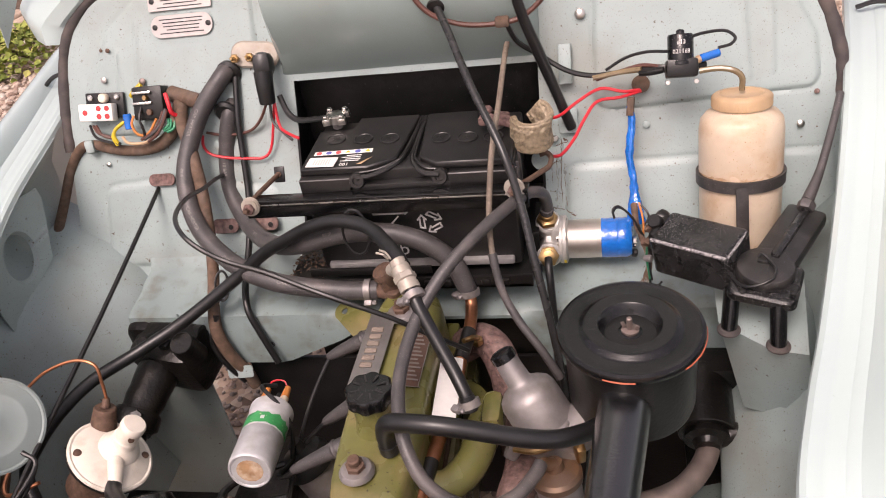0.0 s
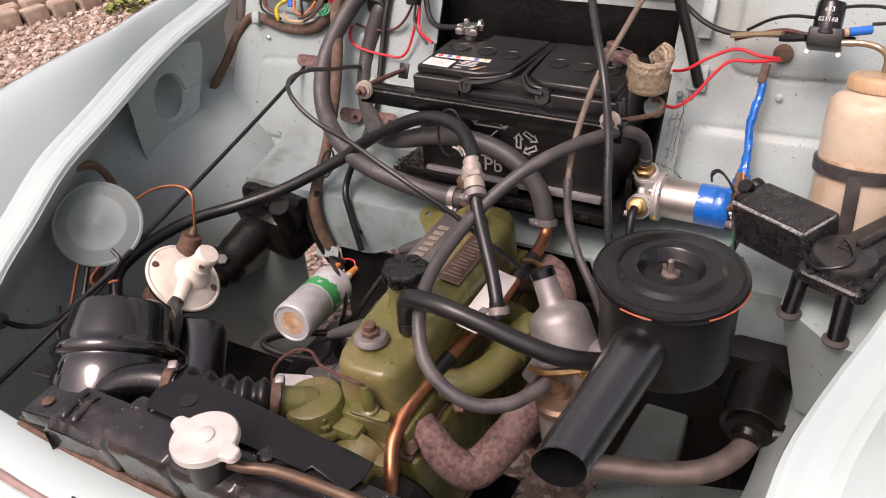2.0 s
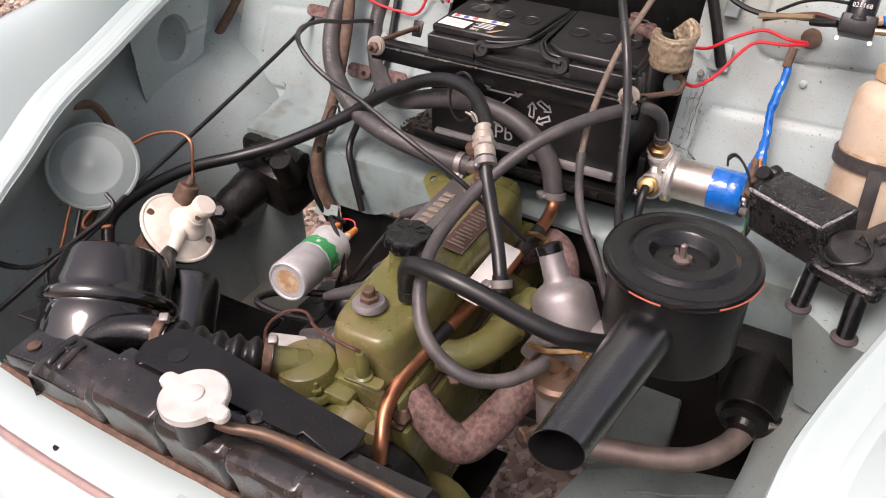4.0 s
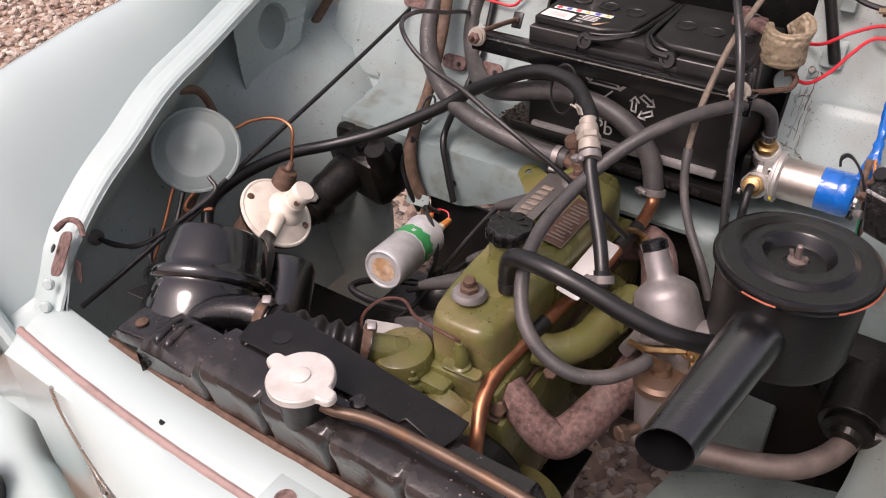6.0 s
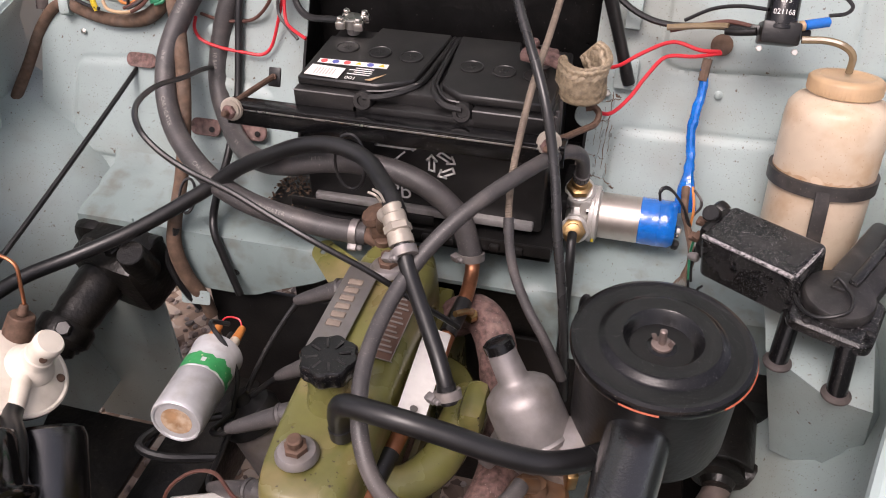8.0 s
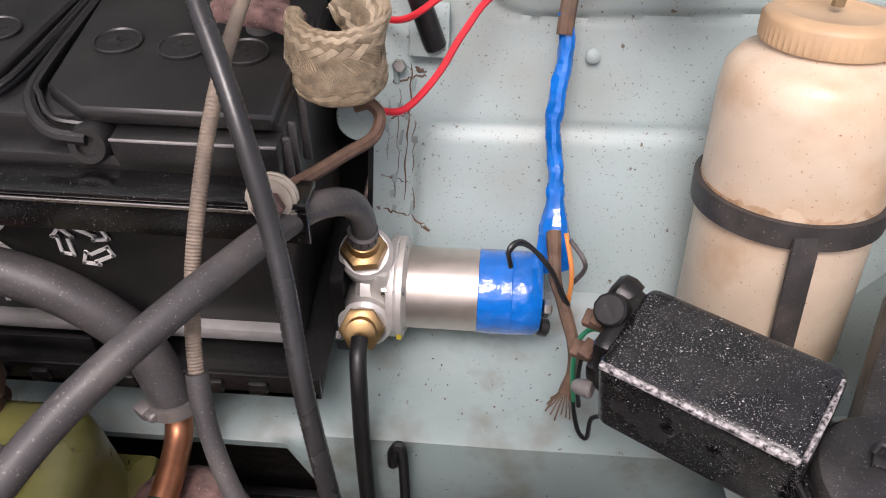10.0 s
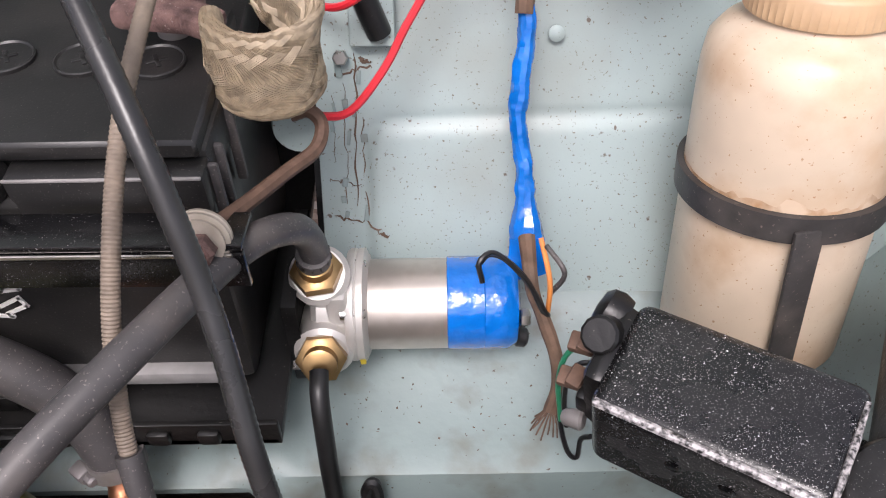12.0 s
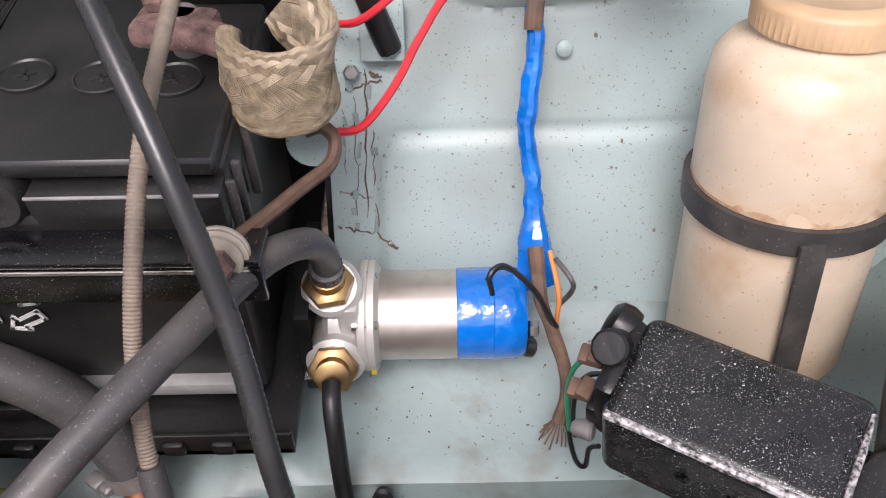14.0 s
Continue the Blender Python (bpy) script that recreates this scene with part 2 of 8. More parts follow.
CHALK = pbr("pale_oxidised_cap", (0.6, 0.575, 0.54), 0.55, 0.2, var=0.08, bump=0.2, dirt=(0.36, 0.32, 0.28), amount=0.4, dscale=45)
BOTTLE = pbr("yellowed_plastic", (0.6, 0.49, 0.37), 0.36, var=0.2, scale=9, bump=0.04, dirt=(0.4, 0.245, 0.13), amount=0.8, dscale=17, dlo=0.48, spots=(0.3, 0.15, 0.07), sscale=240, slevel=0.76, grit=(0.34, 0.2, 0.11), gscale=420, glevel=0.67)
CAPTAN = pbr("tan_plastic", (0.46, 0.31, 0.18), 0.45, var=0.1, bump=0.05)
BLUE = pbr("blue_tape", (0.0, 0.125, 0.5), 0.17, var=0.15, scale=60, bump=0.6, bscale=75, coat=0.4, rvar=0.06)
RED = pbr("red_insulation", (0.55, 0.02, 0.03), 0.35, var=0.1, bump=0.0)
YELLOW = pbr("yellow_insulation", (0.6, 0.45, 0.03), 0.4, var=0.1, bump=0.0)
ORANGE = pbr("orange_insulation", (0.55, 0.2, 0.05), 0.4, var=0.1, bump=0.0)
GREENW = pbr("green_insulation", (0.02, 0.2, 0.1), 0.4, var=0.1, bump=0.0)
LOOM = pbr("brown_cloth_loom", (0.105, 0.064, 0.042), 0.85, var=0.35, scale=90, bump=0.5, bscale=400, dirt=(0.17, 0.14, 0.12), amount=0.4, dscale=30)
SEAL = pbr("perished_rubber_seal", (0.05, 0.042, 0.04), 0.75, var=0.25, bump=0.2, dirt=(0.16, 0.12, 0.1), amount=0.4, dscale=20)
SOIL = pbr("bare_soil", (0.1, 0.065, 0.045), 0.95, var=0.4, scale=20, bump=0.8, bscale=60)
PLATE_BROWN = pbr("brown_maker_plate", (0.1, 0.055, 0.04), 0.35, 0.4, var=0.15, bump=0.03)
PLATE = pbr("etched_metal_plate", (0.44, 0.41, 0.39), 0.32, 0.75, var=0.15, scale=60, bump=0.05, dirt=(0.2, 0.18, 0.16), amount=0.45, dscale=60)
LABELW = pbr("white_label", (0.75, 0.73, 0.7), 0.5, var=0.05, bump=0.0, dirt=(0.5, 0.47, 0.43), amount=0.3, dscale=60)
CREAM = pbr("cream_plastic", (0.72, 0.62, 0.5), 0.45, var=0.06, bump=0.0)
GREENTAPE = pbr("green_label", (0.03, 0.28, 0.09), 0.4, var=0.15, scale=80, bump=0.05, spots=(0.55, 0.5, 0.3), sscale=120, slevel=0.68)
BRICK = pbr("weathered_edging_block", (0.42, 0.32, 0.245), 0.9, var=0.2, scale=30, bump=0.5, bscale=90, dirt=(0.12, 0.1, 0.08), amount=0.5, dscale=10)
GAUZE = pbr("braided_copper_strap", (0.3, 0.24, 0.165), 0.6, 0.2, var=0.3, scale=200, bump=0.2, bscale=700)
PRINT = pbr("faded_pale_print", (0.19, 0.18, 0.165), 0.6, var=0.3, scale=300, bump=0.0)
TANK = pbr("scuffed_black_tank_paint", (0.012, 0.0108, 0.0108), 0.24, var=0.4, scale=30, bump=0.35, bscale=160, dirt=(0.075, 0.06, 0.056), amount=0.55, dscale=26, rvar=0.14, coat=0.3, spots=(0.24, 0.19, 0.175), sscale=130, slevel=0.7, grit=(0.16, 0.14, 0.13), gscale=600, glevel=0.7)
SHEATH = pbr("glossy_black_sheath", (0.022, 0.022, 0.0225), 0.28, var=0.2, bump=0.2, bscale=420, dirt=(0.035, 0.032, 0.03), amount=0.2, dscale=30)
# bay paint with real dirt, its base also dimmed against light from above
LEDGE = pbr("dirty_dimmed_ledge_paint", (0.205, 0.262, 0.258), 0.42, var=0.12, scale=10, bump=0.2, bscale=140, dirt=(0.12, 0.105, 0.08), amount=0.6, dscale=28, spots=(0.07, 0.05, 0.035), sscale=300, slevel=0.71)
DRUM = pbr("smooth_black_enamel", (0.006, 0.006, 0.0065), 0.1, coat=0.8, var=0.2, rvar=0.03, bump=0.04, bscale=120, dirt=(0.03, 0.027, 0.025), amount=0.2, dscale=20)
OLDPIPE = pbr("brown_tarnished_pipe", (0.14, 0.092, 0.066), 0.45, 0.6, var=0.3, scale=25, bump=0.1, dirt=(0.34, 0.17, 0.07), amount=0.6, dscale=18)
UNION = pbr("pale_oxidised_alloy", (0.38, 0.34, 0.29), 0.5, 0.35, var=0.15, bump=0.2, dirt=(0.25, 0.2, 0.15), amount=0.5, dscale=60)
TUBE = pbr("brown_clear_tube", (0.19, 0.14, 0.08), 0.22, var=0.2, bump=0.0)
TANCABLE = pbr("tan_braided_sheath", (0.19, 0.15, 0.115), 0.6, var=0.25, scale=160, bump=0.4, bscale=700, dirt=(0.08, 0.065, 0.055), amount=0.5, dscale=40)
PUMPMETAL = pbr("dull_zinc_barrel", (0.5, 0.455, 0.41), 0.36, 0.85, var=0.1, scale=30, bump=0.06, bscale=200, dirt=(0.28, 0.23, 0.18), amount=0.45, dscale=35)
WORN = pbr("worn_grey_strip", (0.24, 0.23, 0.225), 0.42, var=0.2, bump=0.15, dirt=(0.05, 0.045, 0.04), amount=0.5, dscale=30)
# bay paint darkened for the shade low beside the engine, plus grime
GRIMYSHADE = pbr("shaded_grimy_paint", (0.15, 0.185, 0.176), 0.42, var=0.2, scale=12, bump=0.3, bscale=120, dirt=(0.07, 0.066, 0.058), amount=0.55, dscale=10, dlo=0.5, grit=(0.03, 0.026, 0.02), gscale=300, glevel=0.66)
HORNPAINT = pbr("dull_horn_paint", (0.2, 0.245, 0.24), 0.56, var=0.06, scale=12, bump=0.06, bscale=200, dirt=(0.14, 0.14, 0.12), amount=0.4, dscale=16)
SNOUT = pbr("pebbled_black_paint", (0.006, 0.006, 0.0065), 0.24, var=0.3, bump=0.6, bscale=420, dirt=(0.016, 0.015, 0.014), amount=0.3, dscale=25, coat=1.0, rvar=0.08, spec=1.0, grit=(0.12, 0.115, 0.11), gscale=1000, glevel=0.68)
STAIN = pbr("brown_grime", (0.36, 0.21, 0.11), 0.5, var=0.3, scale=60, bump=0.0, dirt=(0.6, 0.48, 0.36), amount=0.8, dscale=70, dlo=0.42)
STRAP = pbr("dusty_black_strap", (0.034, 0.031, 0.03), 0.5, var=0.3, bump=0.2, dirt=(0.1, 0.085, 0.075), amount=0.6, dscale=30, grit=(0.16, 0.13, 0.11), gscale=500, glevel=0.66)
DUSTY = pbr("dusty_black_paint", (0.014, 0.0132, 0.013), 0.36, var=0.35, scale=60, bump=0.6, bscale=420, dirt=(0.06, 0.055, 0.052), amount=0.55, dscale=35, spots=(0.4, 0.38, 0.37), sscale=1100, slevel=0.68)
NAMEPLATE = pbr("pale_metal_plate", (0.28, 0.26, 0.25), 0.34, 0.8, var=0.12, scale=40, bump=0.06, dirt=(0.2, 0.17, 0.14), amount=0.5, dscale=40)
CAST = pbr("pale_cast_alloy", (0.55, 0.53, 0.5), 0.4, 0.45, var=0.12, scale=40, bump=0.25, bscale=260, dirt=(0.28, 0.25, 0.21), amount=0.45, dscale=40)

# black paint, taken darker still for the shade inside the recess
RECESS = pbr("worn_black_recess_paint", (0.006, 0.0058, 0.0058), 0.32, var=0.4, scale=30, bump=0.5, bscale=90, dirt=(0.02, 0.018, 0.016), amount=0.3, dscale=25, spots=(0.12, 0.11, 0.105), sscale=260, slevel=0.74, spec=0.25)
PALESEAL = pbr("faded_pink_brown_strip", (0.34, 0.235, 0.215), 0.65, var=0.2, scale=30, bump=0.2, dirt=(0.16, 0.1, 0.09), amount=0.4, dscale=30)

# speckled pale colour for highlights painted on case edges
EDGEGLINT = pbr("pale_edge_glint", (0.4, 0.375, 0.375), 0.4, var=0.2, scale=200, bump=0.5, bscale=500, dirt=(0.01, 0.01, 0.01), amount=1.0, dscale=420, dlo=0.4)

# ---- ground and garden ----
def gravel_material():
    m = bpy.data.materials.new("gravel_ground")
    m.use_nodes = True
    N, L = m.node_tree.nodes, m.node_tree.links
    b = N["Principled BSDF"]
    tc = N.new("ShaderNodeTexCoord")
    vo = N.new("ShaderNodeTexVoronoi")
    vo.inputs["Scale"].default_value = 38
    L.new(tc.outputs["Object"], vo.inputs["Vector"])
    cr = N.new("ShaderNodeValToRGB")
    for k, (p, c) in enumerate(((0.0, (0.07, 0.042, 0.03)), (0.3, (0.21, 0.14, 0.1)), (0.6, (0.33, 0.24, 0.18)), (1.0, (0.5, 0.44, 0.37)))):
        e = cr.color_ramp.elements[k] if k < 2 else cr.color_ramp.elements.new(p)
        e.position, e.color = p, (*c, 1)
    L.new(vo.outputs["Color"], cr.inputs["Fac"])
    L.new(cr.outputs["Color"], b.inputs["Base Color"])
    b.inputs["Roughness"].default_value = 0.9
    bu = N.new("ShaderNodeBump")
    bu.inputs["Strength"].default_value = 0.9
    bu.inputs["Distance"].default_value = 0.01
    bu.invert = True
    L.new(vo.outputs["Distance"], bu.inputs["Height"])
    L.new(bu.outputs["Normal"], b.inputs["Normal"])
    return m


def stone_material(name, cols):
    m = bpy.data.materials.new(name)
    m.use_nodes = True
    N, L = m.node_tree.nodes, m.node_tree.links
    b = N["Principled BSDF"]
    ge = N.new("ShaderNodeNewGeometry")
    cr = N.new("ShaderNodeValToRGB")
    for k, c in enumerate(cols):
        p = k / (len(cols) - 1)
        e = cr.color_ramp.elements[k] if k < 2 else cr.color_ramp.elements.new(p)
        e.position, e.color = p, (*c, 1)
    L.new(ge.outputs["Random Per Island"], cr.inputs["Fac"])
    L.new(cr.outputs["Color"], b.inputs["Base Color"])
    b.inputs["Roughness"].default_value = 0.85
    return m


STONE = stone_material("gravel_stones", ((0.17, 0.1, 0.07), (0.52, 0.45, 0.38), (0.33, 0.22, 0.165), (0.62, 0.57, 0.5), (0.42, 0.33, 0.27), (0.3, 0.23, 0.19)))
# the same gravel in darker browns, for the shade under the car
SHADESTONE = stone_material("shaded_gravel_stones", ((0.1, 0.07, 0.055), (0.24, 0.18, 0.15), (0.15, 0.1, 0.08), (0.36, 0.3, 0.26), (0.12, 0.1, 0.09)))
LEAF = stone_material("leaf_green", ((0.02, 0.05, 0.012), (0.05, 0.11, 0.02), (0.03, 0.075, 0.02), (0.09, 0.15, 0.03)))
GRASSY = stone_material("bright_leaf_green", ((0.14, 0.2, 0.03), (0.3, 0.33, 0.07), (0.1, 0.15, 0.025), (0.36, 0.34, 0.1)))

bm = bmesh.new()
bmesh.ops.create_grid(bm, x_segments=2, y_segments=2, size=300)
solo("ground", bm, gravel_material(), (0, 0, 0), "pinkish brown gravel drive", "ground", kind="structure")


def scatter(name, mat, spots, shape, label, category):
    """Many small pieces joined into one mesh. spots: place, size, turn."""
    base_v, base_f = shape
    vs, fs, k = [], [], 0
    for (x, y, z), s, e in spots:
        m = e.to_matrix()
        for v in base_v:
            vs.append(m @ Vector((v[0] * s[0], v[1] * s[1], v[2] * s[2])) + Vector((x, y, z)))
        fs += [tuple(i + k for i in f) for f in base_f]
        k += len(base_v)
    me = bpy.data.meshes.new(name)
    me.from_pydata(vs, [], fs)
    me.materials.append(mat)
    return tagged(new(name, me), label, category, kind="stuff")


def ico():
    b = bmesh.new()
    bmesh.ops.create_icosphere(b, subdivisions=1, radius=1)
    out = ([v.co.copy() for v in b.verts], [tuple(v.index for v in f.verts) for f in b.faces])
    b.free()
    return out


rng = random.Random(4)
spots = []
for _ in range(15000):
    u = rng.random()
    if u < 0.62:
        x, y = rng.uniform(-3.75, -1.2), rng.uniform(0.8, 5.2)
        if x < -3.42 + 0.33 * (y - 3.9):
            continue
        s = rng.uniform(0.011, 0.026)
    elif u < 0.68:
        x, y, s = rng.uniform(-1.8, -0.85), rng.uniform(-0.4, 1.2), rng.uniform(0.01, 0.02)
    else:
        x, y, s = rng.uniform(0.9, 3.2), rng.uniform(1.5, 6.5), rng.uniform(0.012, 0.028)
    spots.append(((x, y, s * 0.25), (s, s * rng.uniform(0.6, 1), s * rng.uniform(0.4, 0.75)), Euler((rng.uniform(-0.4, 0.4), rng.uniform(-0.4, 0.4), rng.uniform(0, 6.3)))))
scatter("gravel_stones", STONE, spots, ico(), "loose pink and cream gravel stones", "gravel")
spots = []
for _ in range(6500):
    x, y, q = rng.uniform(-1.1, 0.75), rng.uniform(0.35, 2.3), rng.uniform(0.005, 0.013)
    spots.append(((x, y, q * 0.3), (q, q * rng.uniform(0.6, 1), q * rng.uniform(0.4, 0.8)), Euler((rng.uniform(-0.5, 0.5), rng.uniform(-0.5, 0.5), rng.uniform(0, 6.3)))))
scatter("shaded_gravel", SHADESTONE, spots, ico(), "brown and grey gravel under the car, darkened for shade", "gravel")

# garden bed behind a row of edging blocks
bed = bmesh.new()
bmesh.ops.create_grid(bed, x_segments=40, y_segments=40, size=1)
for v in bed.verts:
    x, y = v.co.x, v.co.y
    v.co = Vector((-5.2 + 1.75 * x + 0.33 * 3.2 * y * 0.9, 4.1 + 3.2 * y, 0.035 + 0.05 * noise.noise(Vector((x * 6, y * 12, 0))) + (0.05 if x < 0.8 else -0.02)))
solo("garden_bed", bed, SOIL, (-5.2, 4.1, 0.0), "dark brown bare soil of a garden bed", "soil", kind="structure")
edging = thing("garden_edging", (-3.5, 3.6, 0), "row of weathered brown edging blocks beside gravel", "edging")
blk = to_mesh("edging_block", rbox((0, 0, 0), (0.1, 0.132, 0.1), 0.016, segs=3), (0, 0, 0))
blk.materials.append(BRICK)
for row in range(2):
    for k in range(36):
        y = 1.2 + 0.14 * k + 0.07 * row
        x = -3.47 + 0.33 * (y - 3.6) + 0.03 * math.sin(y * 2) - 0.105 * row
        o = new("edging_block", blk)
        o.parent = edging
        o.matrix_local = pose(x + 3.5, y - 3.6, 0.04 + 0.012 * row + rng.uniform(-0.008, 0.008), rng.uniform(-5, 5), rng.uniform(-5, 5), -17 + rng.uniform(-9, 9))


def leaf_shape():
    return ([Vector(c) for c in ((0, 0, 0), (0.5, 0.35, 0.06), (1, 0, -0.08), (0.5, -0.35, 0.06), (0.5, 0, 0))], [(0, 4, 1), (1, 4, 2), (2, 4, 3), (3, 4, 0)])


for (cx, cy, r, h, n, mat, lab, nm, ls) in ((-4.35, 3.7, 0.42, 0.42, 900, LEAF, "dark green leafy shrub in the garden bed", "shrub", 0.085),
                                            (-4.3, 5.0, 0.4, 0.35, 700, LEAF, "dark green leafy shrub in the garden bed", "shrub", 0.08),
                                            (-4.75, 2.9, 0.4, 0.35, 700, LEAF, "dark green leafy shrub in the garden bed", "shrub", 0.08),
                                            (-2.92, 4.0, 0.3, 0.16, 900, GRASSY, "bright yellow-green weed at the edging", "plant", 0.05),
                                            (-3.2, 3.5, 0.16, 0.09, 260, GRASSY, "low yellow-green weed beside the edging", "plant", 0.045),
                                            (-3.05, 5.0, 0.24, 0.1, 420, GRASSY, "low yellow-green plant at the edging", "plant", 0.055),
                                            (-3.35, 3.2, 0.1, 0.05, 120, GRASSY, "small weed in the gravel", "plant", 0.04),
                                            (-2.75, 2.75, 0.12, 0.04, 90, GRASSY, "small weed in the gravel", "plant", 0.04)):
    spots = []
    for _ in range(n):
        a, q = rng.uniform(0, 6.283), math.sqrt(rng.random())
        z = h * (1 - q * q * 0.7) * rng.uniform(0.35, 1.05)
        spots.append(((r * q * math.cos(a), r * q * math.sin(a) * 1.2, z), (ls * rng.uniform(0.6, 1.3),) * 3, Euler((rng.uniform(-0.8, 0.8), rng.uniform(-0.9, 0.6), a + rng.uniform(-1, 1)))))
    root = thing(nm, (cx, cy, 0.0), lab, nm, "garden plants")
    o = scatter("foliage", mat, spots, leaf_shape(), "", "")
    o.parent = root
    stems = bmesh.new()
    for k in range(5):
        a = k * 1.256
        merge(stems, tube([(cx, cy, 0), (cx + 0.3 * r * math.cos(a), cy + 0.3 * r * math.sin(a), h * 0.4), (cx + 0.7 * r * math.cos(a), cy + 0.7 * r * math.sin(a), h * 0.75)], 0.006, 5, 3))
    part("stem", stems, SOIL, root)

# ---- car body ----
car = thing("car_body", (0, 1.0, 0.0), "pale grey-green painted car body with open engine bay", "car")


def bulk_y(z):
    return 1.16 + 0.5 * (z - 0.77)


def poly_in(p, poly):
    """Signed distance from p to the polygon, negative inside."""
    d, inside = 1e9, False
    for (x0, y0), (x1, y1) in zip(poly, poly[1:] + poly[:1]):
        ex, ey, wx, wy = x1 - x0, y1 - y0, p[0] - x0, p[1] - y0
        t = max(0, min(1, (wx * ex + wy * ey) / (ex * ex + ey * ey)))
        d = min(d, math.hypot(wx - t * ex, wy - t * ey))
        if (y0 > p[1]) != (y1 > p[1]) and p[0] < (x1 - x0) * (p[1] - y0) / (y1 - y0) + x0:
            inside = not inside
    return -d if inside else d


UP_R = [(0.30, 0.895), (0.305, 1.075), (0.345, 1.098), (0.485, 1.078), (0.545, 1.035), (0.592, 0.95), (0.595, 0.905), (0.315, 0.892)]
LOW_R = [(0.25, 0.69), (0.25, 0.775), (0.62, 0.782), (0.62, 0.69)]
UP_L = [(-x, z) for x, z in UP_R]
LOW_L = [(-0.59, 0.69), (-0.585, 0.782), (-0.47, 0.79), (-0.29, 0.77), (-0.29, 0.69)]
FINS = (((0.513, 0.905), (0.503, 1.055)), ((0.548, 0.912), (0.546, 1.015)), ((-0.513, 0.945), (-0.503, 1.055)), ((-0.548, 0.912), (-0.546, 1.015)))


def seg_d(p, a, b):
    e, w = (b[0] - a[0], b[1] - a[1]), (p[0] - a[0], p[1] - a[1])
    t = max(0, min(1, (w[0] * e[0] + w[1] * e[1]) / (e[0] ** 2 + e[1] ** 2)))
    return math.hypot(w[0] - t * e[0], w[1] - t * e[1])


def emboss(x, z):
    h = 0.0
    for poly, rad in ((UP_R, 0.018), (LOW_R, 0.018), (UP_L, 0.018), (LOW_L, 0.018)):
        d = poly_in((x, z), poly) - rad
        h += 0.0045 / (1 + math.exp(max(-30, min(30, d / 0.0017)))) - 0.0022 * math.exp(-((d - 0.004) / 0.0024) ** 2)
    for a, b in FINS:
        h += 0.0032 * math.exp(-(seg_d((x, z), a, b) / 0.003) ** 2)
    h += 0.0012 * noise.noise(Vector((x * 9, z * 9, 1.0)))
    return h


SEAL_X = [-0.668, -0.666, -0.655, -0.63, -0.57, -0.45, -0.2, 0.2, 0.39, 0.49, 0.56, 0.615, 0.645, 0.648]
SEAL_Z = [0.86, 0.93, 1.01, 1.06, 1.105, 1.13, 1.145, 1.145, 1.13, 1.105, 1.068, 1.01, 0.925, 0.86]
BOX_L, BOX_R, BOX_T = -0.222, 0.193, 0.947


def bulk_keep(x, z):
    if BOX_L < x < BOX_R and z < BOX_T:
        return False
    top = lerp(x, SEAL_X, SEAL_Z) if -0.668 < x < 0.648 else 0.8
    return z < top and (-0.668 < x < 0.65)


us = sorted(set([round(-0.672 + 0.0034 * k, 4) for k in range(392)] + [BOX_L, BOX_R]))
vs = sorted(set([round(0.64 + 0.0034 * k, 4) for k in range(152)] + [BOX_T]))
bm = sheet(lambda x, z: (x, bulk_y(z) - emboss(x, z), z), us, vs, bulk_keep, 0.003)
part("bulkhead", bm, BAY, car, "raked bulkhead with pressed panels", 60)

PLENUM = pbr("plenum_paint", (0.27, 0.34, 0.325), 0.22, var=0.05, scale=5, bump=0.03, bscale=60, dirt=(0.2, 0.2, 0.17), amount=0.25, dscale=8)
# rounded air plenum over the battery box
prof = [(1.262, 0.947), (1.243, 0.975), (1.222, 1.012), (1.205, 1.05), (1.196, 1.085), (1.198, 1.118), (1.215, 1.148), (1.25, 1.165), (1.33, 1.172)]
pr = spline([(0, y, z) for y, z in prof], 4)
xs = [-0.238, -0.237, -0.23, -0.218] + [round(-0.2 + 0.02 * k, 3) for k in range(19)] + [0.172, 0.186, 0.194, 0.196]


def plenum(i, x):
    q = pr[int(i)]
    e = min(abs(x + 0.238), abs(x - 0.196))
    k = math.sqrt(max(0.0, 1 - max(0.0, (0.02 - e) / 0.02) ** 2))
    y0 = bulk_y(q.z)
    return (x, y0 + (q.y - y0) * k if q.y < y0 else q.y, q.z)


part("air_plenum", sheet(plenum, range(len(pr)), xs, None, 0.002), PLENUM, car, "rounded grey-green panel above the battery")

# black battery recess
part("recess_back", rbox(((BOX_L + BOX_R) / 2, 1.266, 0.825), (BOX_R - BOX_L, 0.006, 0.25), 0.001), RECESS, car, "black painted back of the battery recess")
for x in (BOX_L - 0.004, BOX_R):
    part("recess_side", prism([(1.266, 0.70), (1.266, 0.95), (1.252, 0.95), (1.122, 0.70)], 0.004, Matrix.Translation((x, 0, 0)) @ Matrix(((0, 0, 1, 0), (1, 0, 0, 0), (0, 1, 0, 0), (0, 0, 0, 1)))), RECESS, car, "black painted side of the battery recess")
bm = rbox((-0.018, 1.125, 0.705), (0.40, 0.29, 0.008), 0.002)
merge(bm, rbox((-0.018, 0.982, 0.713), (0.40, 0.004, 0.022), 0.001), rbox((-0.075, 0.996, 0.728), (0.2, 0.004, 0.014), 0.001))
for k in range(8):
    merge(bm, rbox((-0.07 + 0.03 * k, 0.978, 0.714), (0.014, 0.006, 0.012), 0.003))
part("battery_tray", bm, SATIN, car, "black tray under the battery")

